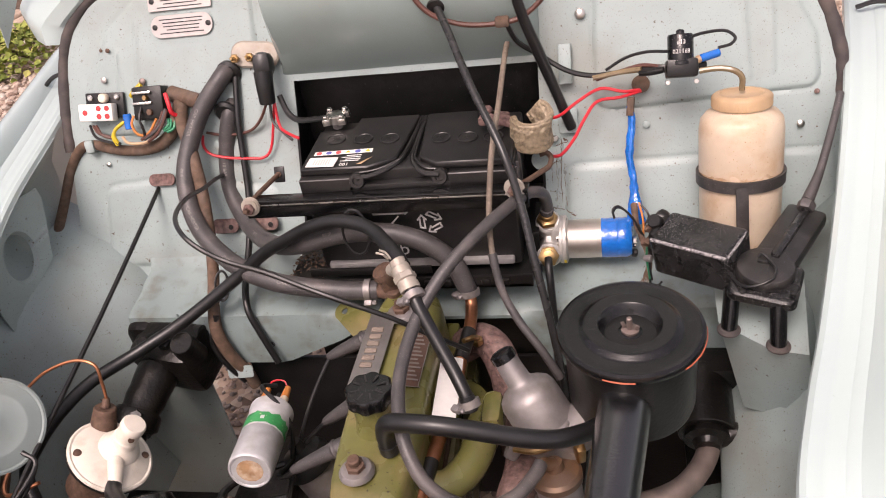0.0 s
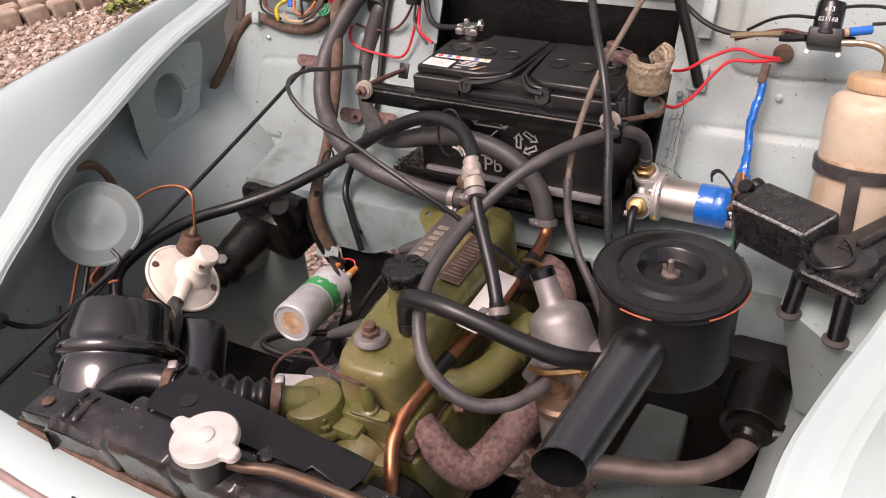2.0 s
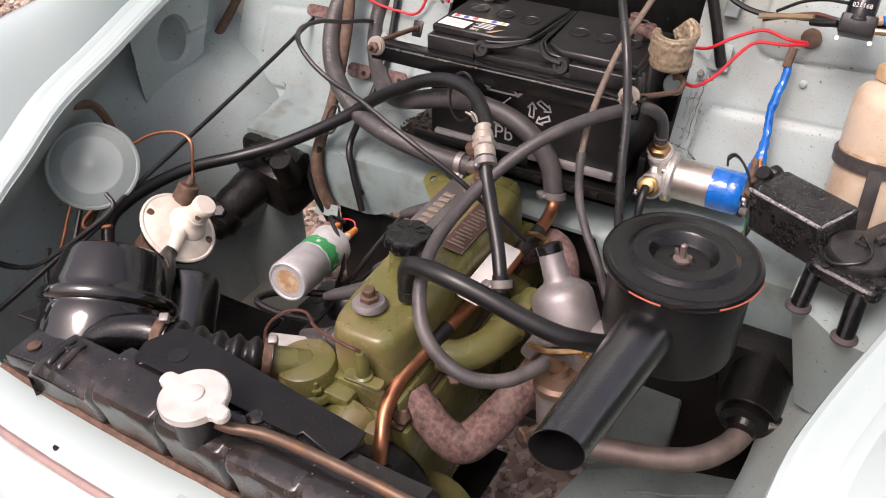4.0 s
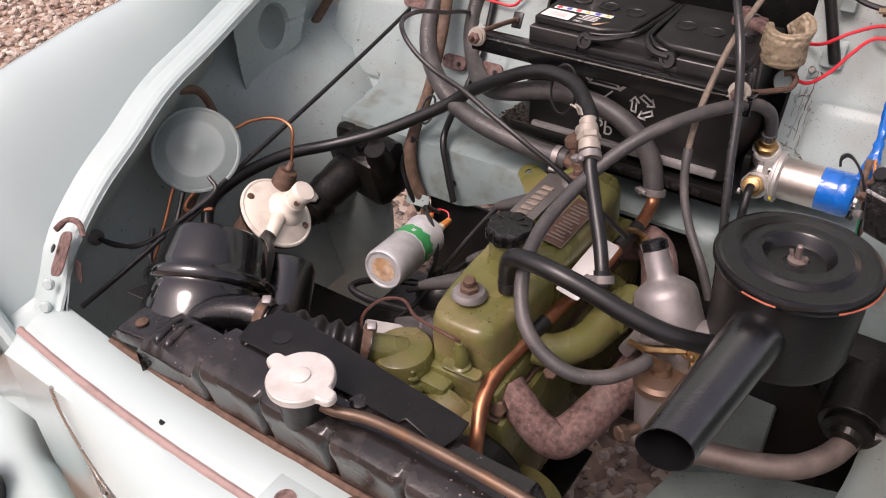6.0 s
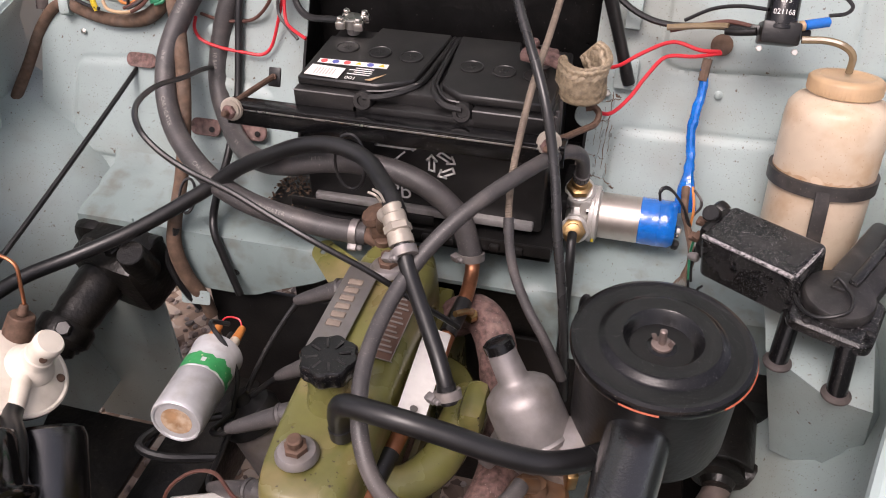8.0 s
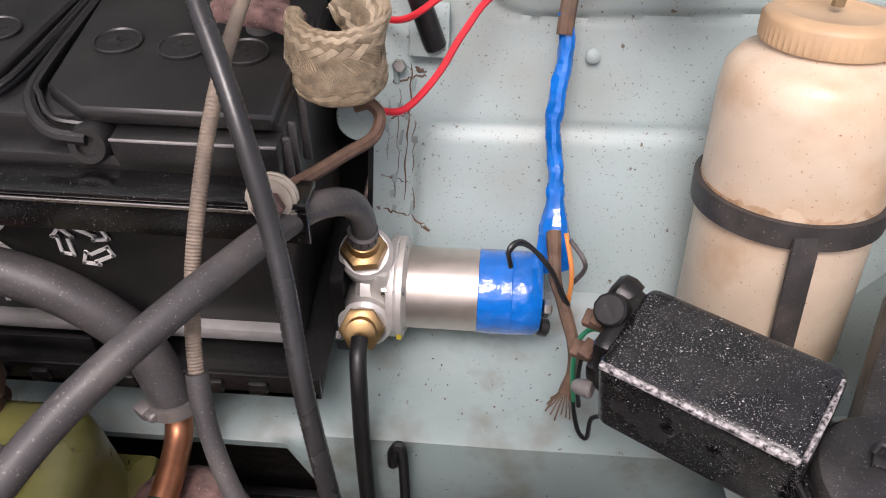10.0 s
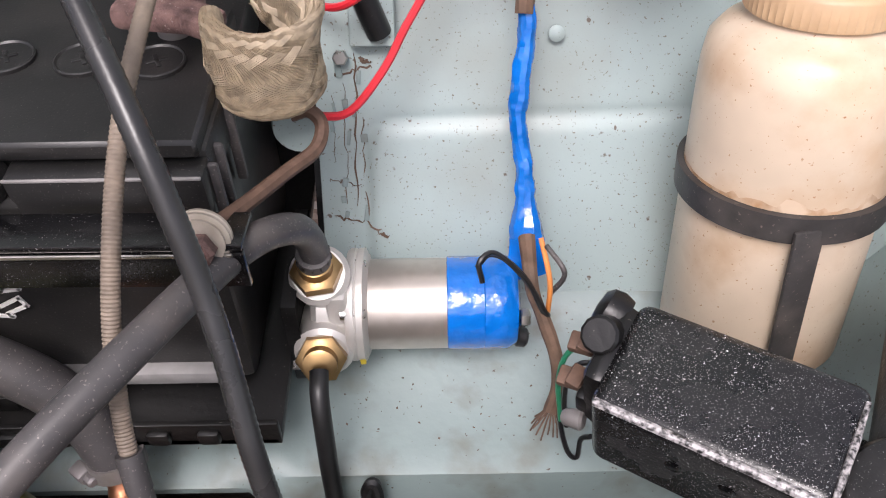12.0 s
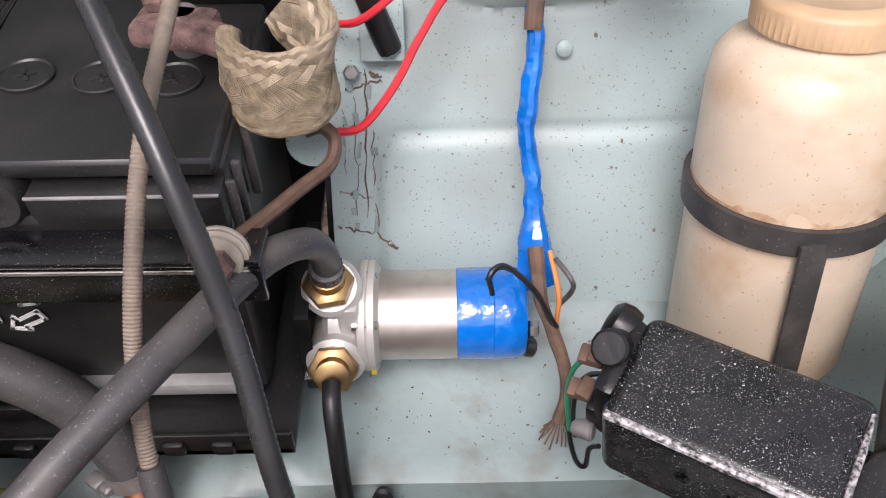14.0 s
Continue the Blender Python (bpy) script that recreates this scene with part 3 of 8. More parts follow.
# ledge and its front face below the bulkhead
SHELF_P = [(1.118, 0.688), (1.098, 0.665), (1.06, 0.661), (1.052, 0.655), (1.005, 0.652), (0.988, 0.646), (0.982, 0.63), (0.982, 0.545), (0.99, 0.538)]


def shelf(x, i):
    y, z = SHELF_P[int(i)]
    return (x, y + 0.0008 * noise.noise(Vector((x * 8, i, 0))), z)


ARCH_X, ARCH_Z = [-0.64, -0.26, -0.2, -0.15, -0.115, -0.04, 0.04, 0.111, 0.149, 0.163, 0.175, 0.212, 0.64], [0.545, 0.545, 0.573, 0.595, 0.617, 0.645, 0.657, 0.654, 0.642, 0.61, 0.57, 0.534, 0.534]


def shelf_arch(x, i):
    # the front face is cut away in an arch above the gearbox
    y, z = shelf(x, i)[1:]
    if i > 5:
        z = 0.646 + (min(0.638, lerp(x, ARCH_X, ARCH_Z)) - 0.646) * (i - 5) / 3
        y = 0.982
    return (x, y, z)


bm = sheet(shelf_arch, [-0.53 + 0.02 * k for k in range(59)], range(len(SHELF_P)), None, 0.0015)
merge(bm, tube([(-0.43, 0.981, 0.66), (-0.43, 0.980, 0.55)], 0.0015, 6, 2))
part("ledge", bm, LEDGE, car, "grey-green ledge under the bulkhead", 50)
part("ledge_hole", cyl((-0.277, 0.983, 0.588), (-0.277, 0.9805, 0.588), 0.006, n=14, bev=0.0002), SATIN, car)
part("side_closing_panel", rbox((-0.54, 0.999, 0.34), (0.21, 0.006, 0.4), 0.001), BAY, car, "grey-green panel below the ledge")
# unseen black panel, added where the bay falls into shade
part("rear_dark_panel", rbox((0.145, 1.0, 0.36), (0.97, 0.008, 0.36), 0.001), SATIN, car, "added black panel for the shade behind the engine")

# rim seal round the bonnet opening
sp = [(x, bulk_y(z) + 0.004, z) for x, z in zip(SEAL_X, SEAL_Z)]
part("bonnet_seal", tube(sp, 0.011, 10, 8, wobble=0.2), SEAL, car, "perished black rubber seal")


def cowl(s, k):
    i = s * (len(SEAL_X) - 1)
    x, z = lerp(i, range(len(SEAL_X)), SEAL_X), lerp(i, range(len(SEAL_X)), SEAL_Z)
    w = max(0.0, min(1.0, (min(s, 1 - s) - 0.1) / 0.16))
    w = w * w * (3 - 2 * w)
    g = (0.0, 0.02, 0.05, 0.09, 0.14)[int(k)] * (0.12 + 0.88 * w)
    dy = (0.01, -0.012, -0.02, 0.005, 0.06)[int(k)] * (0.2 + 0.8 * w)
    dx = max(-1, min(1, x / 0.6)) ** 3
    dz = 1 - abs(dx) * 0.75
    return (x + g * dx, bulk_y(z) + dy, z + g * dz * 0.7)


part("cowl_panel", sheet(cowl, [0.19 + 0.62 * k / 60 for k in range(61)], range(5), None, 0.002), GLOSS, car, "glossy grey-green scuttle rim")

# wing lips, inner and outer wings
LIP_Y = [0.375, 0.41, 0.45, 0.51, 0.576, 0.67, 0.785, 1.0, 1.22, 1.5]
LIP_L = [(-0.522, 0.615), (-0.53, 0.672), (-0.54, 0.706), (-0.55, 0.744), (-0.56, 0.774), (-0.58, 0.813), (-0.60, 0.839), (-0.655, 0.874), (-0.685, 0.90), (-0.73, 0.93)]
LIP_R = [(0.46, 0.615), (0.465, 0.66), (0.468, 0.70), (0.472, 0.745), (0.48, 0.772), (0.505, 0.785), (0.54, 0.797), (0.598, 0.838), (0.648, 0.905), (0.70, 0.945)]


LIP_S = {sd: spline([(p[0], y, p[1]) for y, p in zip(LIP_Y, t)], 12) for sd, t in ((-1, LIP_L), (1, LIP_R))}


def lip(side, y):
    t = LIP_S[side]
    return lerp(y, [q.y for q in t], [q.x for q in t]), lerp(y, [q.y for q in t], [q.z for q in t])


CROWN_Y = [0.2, 0.28, 0.34, 0.4, 0.5, 0.65, 0.8, 1.2, 1.55]
CROWN_Z = [0.66, 0.745, 0.80, 0.84, 0.875, 0.90, 0.915, 0.935, 0.955]


def wing(side):
    def fn(y, k):
        x, z = lip(side, max(y, 0.375))
        zc = lerp(y, CROWN_Y, CROWN_Z)
        if y < 0.375:
            x, z = x + side * (0.375 - y) * 0.25, z - (0.375 - y) * 0.35
        k = int(k)
        if k < 10:
            # rolled lip, rain gutter with a seam, and the outer ridge
            o, d = ((0, 0), (0.002, 0.006), (0.007, 0.0095), (0.014, 0.009), (0.02, 0.0055), (0.029, 0.005), (0.033, 0.0065), (0.044, 0.0062), (0.05, 0.0095), (0.058, 0.0105))[k]
            return (x + side * o, y, z + d)
        x1, z1 = abs(x) + 0.058, z + 0.011
        xe = max((0.79 if side < 0 else 0.845) - 0.25 * max(0, 0.36 - y), x1 + 0.085)
        # quarter-round from the gutter over the crown and down the flank
        if k <= 15:
            f = (k - 9) / 6
            xx = x1 + (xe - 0.06 - x1) * f
            zz = z1 + (zc - z1) * math.sin(f * math.pi / 2) ** 0.9
        else:
            f = (k - 15) / 6
            a = f * math.pi / 2
            xx = xe - 0.06 + 0.06 * math.sin(a)
            # ahead of y 1.15 the flank closes the wheel opening to block light
            zz = zc - 0.10 * (1 - math.cos(a)) - ((0.6 if y < 1.15 else 0.3) * max(0, f - 0.8) / 0.2 if f > 0.8 else 0)
        return (side * xx, y, zz)
    return sheet(fn, [0.31 + 0.02 * k for k in range(63)], range(22), None, 0.002)


for side, nm in ((-1, "left"), (1, "right")):
    part("wing", wing(side), GLOSS, car, "glossy pale grey-green wing", 30)
    front = [(0.54, 0.585), (0.56, 0.6), (0.6, 0.66), (0.64, 0.72), (0.68, 0.76), (0.715, 0.775), (0.75, 0.755), (0.775, 0.69), (0.777, 0.42), (0.5, 0.42), (0.5, 0.585)]
    part("wing_front", prism([(side * x, z) for x, z in front], 0.02, Matrix.Translation((0, 0.325, 0)) @ Matrix.Rotation(radians(90), 4, "X"), 0.006), GLOSS, car, "pale front face of the wing")

    def inner(y, k, side=side):
        x, z = lip(side, y)
        f = k / 14
        zz = z + (0.25 - z) * f
        base = side * lerp(y, [0.4, 0.5, 0.85, 1.2], [0.6, 0.612, 0.705, 0.715] if side < 0 else [0.5, 0.51, 0.565, 0.66])
        t = min(1.0, f * (5 if y < 0.8 else 11))
        xx = x + (base - x) * (t * t * (3 - 2 * t))
        dome = math.exp(-((y - 1.08) / (0.19 if side < 0 else 0.15)) ** 2) * max(0, math.sin(math.pi * max(0, min(1, (0.745 - zz) / 0.36)))) ** 0.6
        xx -= side * (0.205 if side < 0 else 0.1) * dome
        if zz < 0.62:
            xx -= side * (0.35 * (0.62 - zz) if side < 0 else min(0.11, 0.9 * (0.62 - zz)))
        return (xx, y, zz)
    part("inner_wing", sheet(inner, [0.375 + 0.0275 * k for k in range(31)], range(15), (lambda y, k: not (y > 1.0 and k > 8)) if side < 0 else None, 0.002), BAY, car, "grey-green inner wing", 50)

# side gusset with its round hole
out = [(0.885, 0.825), (0.89, 0.70), (0.935, 0.725), (1.04, 0.742), (1.09, 0.86), (1.0, 0.878)]


def gusset(k, ring):
    a = 2 * math.pi * k / 40
    hx, hz = 0.981 + 0.036 * math.cos(a), 0.79 + 0.042 * math.sin(a)
    if ring == 0:
        return (-0.674, hx, hz)
    if ring == 1:
        return (-0.668, 0.981 + 0.041 * math.cos(a), 0.79 + 0.047 * math.sin(a))
    r = 0.02
    while poly_in((0.981 + r * math.cos(a), 0.79 + r * math.sin(a)), out) < 0:
        r += 0.003
    return (-0.667, 0.981 + r * math.cos(a), 0.79 + r * math.sin(a))


bm = sheet(gusset, range(41), range(3), None, 0.002)
bmesh.ops.remove_doubles(bm, verts=bm.verts, dist=0.0004)
part("gusset_plate", bm, BAY, car, "stiffener plate with a round hole")

# slam panel and nose
NOSE = [(0.372, 0.60), (0.362, 0.617), (0.345, 0.622), (0.318, 0.617), (0.306, 0.611), (0.300, 0.605), (0.292, 0.606), (0.274, 0.6), (0.252, 0.588), (0.234, 0.57), (0.222, 0.545), (0.24, 0.5), (0.25, 0.4), (0.255, 0.2)]


def nose(x, i):
    y, z = NOSE[int(i)]
    a = abs(x + 0.02)
    bow = 0.035 * max(0, (a - 0.1) / 0.5) ** 2
    if i > 6:
        # the nose runs back into the flat wing front at either side
        f = min(1.0, max(0.0, (a - 0.05) / 0.37)) ** 2
        y = y + (0.284 - y) * f
        if i < 12:
            z = z + (0.606 - 0.012 * (i - 6) - z) * f if i <= 10 else z
        bow *= 1 - f * 0.6
    return (x, y + bow, z - (0.02 * max(0, a - 0.45)))


def nose_keep(x, i):
    return not (i > 10 and i < 12.9 and abs(x) < 0.435 - max(0, i - 11) * 0.035)


bm = sheet(nose, [-0.55 + 0.02 * k for k in range(55)], range(len(NOSE)), nose_keep, 0.002)
part("front_panel", bm, GLOSS, car, "pale glossy slam panel and nose", 30)
sp = [(x, nose(x, 5)[1] - 0.0, nose(x, 5)[2] + 0.002) for x in [-0.56 + 0.07 * k for k in range(17)]]
part("nose_seal", tube(sp, 0.0062, 8, 4, wobble=0.12), PALESEAL, car, "faded brown rubber strip")
part("nose_trim", tube([(x, nose(x, 7)[1], nose(x, 7)[2] + 0.0005) for x in [-0.54 + 0.06 * k for k in range(19)]], 0.0011, 6, 4), PALESEAL, car, "thin brown seam line")
part("seam_edge", tube([(x, nose(x, 4)[1] + 0.003, nose(x, 4)[2] + 0.0015) for x in [-0.55 + 0.06 * k for k in range(19)]], 0.0016, 6, 4), SATIN, car, "dark seam beside the rubber strip")
part("small_hole", cyl((-0.252, 0.318, 0.6185), (-0.252, 0.318, 0.6155), 0.0045, n=14, bev=0.0001), SATIN, car)
# bonnet catch
bm = rbox((-0.035, 0.318, 0.6215), (0.085, 0.04, 0.003), 0.001)
part("catch_plate", bm, GLOSS, car, "pale painted catch plate")
part("catch_hole", lathe([(0.0, 0.0), (0.0115, 0.0), (0.0125, 0.001), (0.0115, 0.0012), (0.009, 0.0005), (0.0, 0.0004)], pose(-0.05, 0.314, 0.6235), 20), RUST, car, "rusty round latch hole")
part("catch_bolt", nut((-0.018, 0.327, 0.623), (0, 0, 1), 0.0075, 0.005), GLOSS, car)
part("catch_lever", rbox((0.008, 0.34, 0.626), (0.012, 0.035, 0.004), 0.001, (0, 10, -35)), RUSTBOLT, car)
# rusted panel fixing at the wing corner
bm = prism(round_rect(0.045, 0.062, 0.012), 0.003, pose(-0.522, 0.402, 0.704, 48, -25, -8), 0.001)
merge(bm, prism(round_rect(0.03, 0.03, 0.006), 0.003, pose(-0.512, 0.412, 0.673, 75, -10, -20), 0.001), tube([(-0.553, 0.42, 0.722), (-0.54, 0.432, 0.735), (-0.52, 0.436, 0.736), (-0.506, 0.43, 0.722)], 0.004, 8, 4, wobble=0.3))
bf = part("bonnet_buffer", bm, RUST, car, "rusted brown buffer plate")
part("buffer_screw", lathe([(0.005, 0), (0.0065, 0.001), (0.0065, 0.002), (0, 0.003)], pose(-0.533, 0.4, 0.704, 48, -25, -8) @ Matrix.Translation((0, 0.004, 0.004)), 14), SATIN, bf)
for y, z in ((0.376, 0.66), (0.361, 0.63)):
    part("wing_bolt", lathe([(0.0085, 0), (0.0085, 0.003), (0.006, 0.006), (0, 0.0065)], along((-0.543, y + 0.004, z - 0.002), (-0.53, y - 0.02, z + 0.008)), 14), GLOSS, car)

# lower side rail and floor plate beside the engine
cr = part("chassis_rail", prism([(0.232, 0.80), (0.335, 0.865), (0.318, 1.08), (0.257, 1.05)], 0.06, pose(0, 0, 0.305), 0.004), GRIMYSHADE, car, "grimy grey-green chassis rail, darkened for shade")
part("rail_flange", prism([(0.2, 0.56), (0.56, 0.56), (0.56, 0.94), (0.46, 0.9), (0.335, 0.865), (0.232, 0.80), (0.203, 0.69)], 0.006, pose(0, 0, 0.342), 0.001), GRIMYSHADE, cr, "grimy grey-green flange, darkened for shade")
part("weld_seam", tube([(0.3, 0.79, 0.349), (0.33, 0.806, 0.349), (0.37, 0.822, 0.349), (0.42, 0.85, 0.349), (0.47, 0.879, 0.349)], 0.0022, 6, 3, wobble=0.6), GRIMYSHADE, cr, "lumpy painted weld seam")
# the black of these low sheets carries the bay's shade as well as oil
part("chassis_rail", rbox((-0.3, 0.75, 0.35), (0.1, 0.4, 0.09), 0.012), GREASE_SHADE, car, "oily chassis rail, blackened for shade")
part("side_floor", rbox((0.52, 1.02, 0.325), (0.22, 0.5, 0.01), 0.002), GREASE_SHADE, car, "oily floor plate, blackened for shade")
part("side_floor", rbox((-0.53, 0.62, 0.32), (0.25, 0.5, 0.01), 0.002), GREASE_SHADE, car, "oily floor plate, blackened for shade")

# cracked sealer beside the recess
for k, (x0, z0, x1, z1, w) in enumerate(((0.222, 0.742, 0.225, 0.838, 1.2), (0.229, 0.735, 0.2275, 0.8, 0.8), (0.215, 0.745, 0.217, 0.82, 0.6), (0.2, 0.80, 0.226, 0.803, 1.0), (0.203, 0.76, 0.224, 0.756, 0.8), (0.21, 0.825, 0.236, 0.83, 1.2), (0.228, 0.835, 0.236, 0.832, 1.8), (0.205, 0.735, 0.238, 0.729, 1.2), (0.207, 0.77, 0.209, 0.812, 0.5), (0.234, 0.728, 0.243, 0.724, 1.6))):
    pts = []
    for j in range(13):
        f = j / 12
        x, z = x0 + (x1 - x0) * f + rng.uniform(-0.0014, 0.0014), z0 + (z1 - z0) * f + rng.uniform(-0.0014, 0.0014)
        pts.append((x, bulk_y(z) - 0.0004 - emboss(x, z), z))
    part("sealer_crack", tube(pts, [0.0002] + [w * rng.uniform(0.0002, 0.0008) for _ in range(11)] + [0.0002], 5, 2), LOOM, car, "brown crack in the seam sealer")
for k in range(14):
    x, z = rng.uniform(0.204, 0.236), rng.uniform(0.728, 0.83)
    part("sealer_flake", rbox((x, bulk_y(z) - 0.001 - emboss(x, z), z), (rng.uniform(0.002, 0.005), 0.0015, rng.uniform(0.004, 0.012)), 0.0004, (-27, rng.uniform(-20, 20), 0)), LEDGE, car)

# wing piping
for side in (-1, 1):
    part("wing_piping", tube([(side * 0.69, 1.36, 0.945), (side * 0.72, 1.36, 0.952), (side * 0.755, 1.355, 0.945), (side * 0.785, 1.35, 0.915), (side * 0.795, 1.345, 0.86)], 0.004, 8, 4), RUBBER, car, "black piping on the wing joint")

# unseen dark sheets added for the shade below and behind the engine
part("dark_floor_sheet", rbox((-0.02, 0.66, 0.255), (0.22, 0.36, 0.008), 0.002), GREASE_SHADE, car, "added dark sheet hiding the gravel below the engine")
part("dark_gap_panel", rbox((0.05, 1.012, 0.565), (0.5, 0.006, 0.16), 0.001), GREASE_SHADE, car, "added dark panel hiding the ground behind the engine")

# ---- front lamps, grille, bonnet ----
hl = thing("headlamp", (-0.68, 0.26, 0.66), "round headlamp with dark chrome rim in the wing", "headlamp")
m = along((-0.695, 0.308, 0.655), (-0.69, 0.18, 0.64))
part("rim", lathe([(0.086, 0), (0.092, 0.01), (0.088, 0.022), (0.078, 0.026), (0.076, 0.012)], m, 40), STEEL, hl, "dark reflecting chrome rim")
part("rim_gasket", lathe([(0.095, -0.006), (0.1, 0.004), (0.094, 0.01), (0.088, 0.004)], m, 40), RUBBER, hl)
part("lens", lathe([(0.078, 0.012), (0.06, 0.03), (0.035, 0.042), (0, 0.046)], m, 32), COILMETAL, hl)
ind = thing("indicator_lamp", (-0.63, 0.28, 0.57), "orange indicator lamp with chrome base", "lamp")
m = along((-0.61, 0.305, 0.585), (-0.64, 0.25, 0.565))
part("base", lathe([(0.03, 0), (0.032, 0.008), (0.027, 0.014), (0, 0.014)], m, 28), STEEL, ind)
part("lens", lathe([(0.026, 0.012), (0.026, 0.034), (0.02, 0.046), (0, 0.05)], m, 28), pbr("amber_lens", (0.8, 0.25, 0.02), 0.15, bump=0, var=0.05, coat=0.5), ind, "amber lens")
ov = thing("bumper", (0, 0.2, 0.36), "chrome front bumper with painted valance and overrider", "bumper")
BL = [(-0.8, 0.365), (-0.72, 0.277), (-0.63, 0.226), (-0.545, 0.207), (-0.45, 0.197), (-0.3, 0.188), (0.0, 0.182), (0.3, 0.188), (0.45, 0.197), (0.63, 0.226), (0.72, 0.277), (0.8, 0.365)]
IN = [(-0.7, 0.4), (-0.64, 0.345), (-0.575, 0.306), (-0.49, 0.276), (-0.405, 0.255), (-0.27, 0.24), (0.0, 0.235), (0.27, 0.24), (0.405, 0.255), (0.575, 0.306), (0.64, 0.345), (0.7, 0.4)]
ob_, ib_ = spline([(x, y, 0.378) for x, y in BL], 6), spline([(x, y, 0.385) for x, y in IN], 6)


def apron(i, k):
    f = k / 6
    q = ob_[int(i)] * (1 - f) + ib_[int(i)] * f
    return (q.x, q.y, q.z + 0.018 * math.sin(math.pi * f) - (0.03 * (f - 0.8) / 0.2 if f > 0.8 else 0))


part("valance", sheet(apron, range(len(ob_)), range(7), None, 0.002), GLOSS, ov, "pale painted valance")
part("blade", tube([(x, y - 0.03, 0.34) for x, y in BL], 0.034, 14, 6), STEEL, ov, "chrome bumper blade")
part("blade_edge", tube([(x, y - 0.003, 0.379) for x, y in BL], 0.005, 8, 6), RUBBER, ov, "dark strip behind the blade")
part("overrider", lathe([(0.0, 0.075), (0.02, 0.07), (0.035, 0.05), (0.042, 0.01), (0.042, -0.05), (0.03, -0.08), (0, -0.09)], pose(-0.575, 0.17, 0.365), 24), STEEL, ov, "chrome overrider")
part("gasket", lathe([(0.03, 0.078), (0.04, 0.075), (0.046, 0.05), (0.047, 0.0), (0.044, 0.0), (0.04, 0.05)], pose(-0.575, 0.178, 0.367), 24), RUBBER, ov)
gr = thing("grille", (-0.02, 0.26, 0.45), "painted front grille with horizontal bars", "grille")
for k in range(5):
    z = 0.5 - 0.035 * k
    part("bar", tube([(-0.36 + 0.012 * k, 0.30, z - 0.005), (-0.2, 0.262, z), (-0.02, 0.25, z), (0.18, 0.262, z), (0.36 - 0.012 * k, 0.30, z - 0.005)], 0.006, 6, 4), GLOSS, gr)
part("surround", tube([(x, nose(x, 10)[1] + 0.004, nose(x, 10)[2] - 0.002) for x in [-0.44 + 0.04 * k for k in range(23)]], 0.0048, 8, 3), STEEL, gr, "worn bright surround")
part("side_strip", tube([(-0.437, 0.288, 0.597), (-0.433, 0.286, 0.56), (-0.41, 0.284, 0.48), (-0.37, 0.284, 0.4)], 0.004, 8, 3), STEEL, gr, "worn bright edge strip")

bon = thing("bonnet", (0, 1.45, 1.16), "raised bonnet with dark grey-green underside", "bonnet")
HM = pose(0, 1.47, 1.17, 0, 0, 0) @ Matrix.Rotation(radians(-90), 4, "X")


def bonnet_shell(u, v):
    half = lerp(u, [0, 0.5, 0.9, 1.15], [0.755, 0.7, 0.6, 0.45])
    a = abs(v)
    drop = 0.15 * max(0.0, (a - 0.62) / 0.38) ** 2 + 0.02 * a * a + 0.06 * max(0, u - 0.8) ** 2
    w = max(0.0, (a - 0.93) / 0.07) * max(0.0, 1 - u / 0.25)
    drop += 0.02 * w
    u -= 0.13 * w
    return HM @ Vector((half * v, -u, -drop))


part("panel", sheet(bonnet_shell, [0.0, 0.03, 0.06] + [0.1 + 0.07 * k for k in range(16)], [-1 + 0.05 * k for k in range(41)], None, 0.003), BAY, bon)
part("front_rib", sheet(lambda u, v: HM @ Vector((v, -0.55 - u, -0.035)), (0, 0.05), [-0.6 + 0.1 * k for k in range(13)], None, 0.012), PAINT, bon)

# ---- battery and its fixings ----
bat = thing("battery", (0.003, 1.1, 0.715), "large black car battery with a white sticker, on its tray", "battery")
BX0, BX1, BY0, BY1 = -0.160, 0.166, 1.017, 1.19
bm = rbox((0.003, 1.103, 0.79), (0.322, 0.168, 0.15), 0.006)
part("case", bm, PLASTIC, bat)
for k in range(5):
    part("front_rib", rbox((-0.13 + 0.066 * k, 1.0185, 0.845), (0.05, 0.004, 0.008), 0.001), PLASTIC, bat)
part("foot_rail", rbox((0.003, 1.016, 0.728), (0.3, 0.012, 0.012), 0.003), WORN, bat, "worn grey foot rail")
bm = rbox((0.003, 1.112, 0.876), (0.328, 0.158, 0.03), 0.004)
for x, w, z, h in ((-0.118, 0.086, 0.874, 0.026), (0.118, 0.098, 0.874, 0.026), (-0.005, 0.16, 0.868, 0.014)):
    part("lid_step", rbox((x, 1.026, z), (w, 0.018, h), 0.003), PLASTIC, bat)
for bm2 in (prism([(-0.158, 1.028), (-0.052, 1.028), (-0.012, 1.05), (0.002, 1.17), (0.002, 1.186), (-0.098, 1.186), (-0.103, 1.15), (-0.158, 1.148)], 0.011, pose(0, 0, 0.889), 0.002),
            prism([(0.164, 1.028), (0.052, 1.028), (0.024, 1.05), (0.016, 1.17), (0.016, 1.186), (0.098, 1.186), (0.103, 1.15), (0.164, 1.148)], 0.011, pose(0, 0, 0.889), 0.002)):
    part("cell_cover", bm2, PLASTIC, bat)
part("lid", bm, PLASTIC, bat)
part("lid_seam", rbox((0.003, 1.0172, 0.8605), (0.32, 0.0025, 0.0025), 0.0006), WORN, bat, "dusty seam under the lid")
for x0, x1 in ((-0.16, -0.076), (0.07, 0.166)):
    part("lid_edge", rbox(((x0 + x1) / 2, 1.0172, 0.8865), (x1 - x0, 0.0016, 0.0016), 0.0004), WORN, bat, "worn pale edge of the lid")
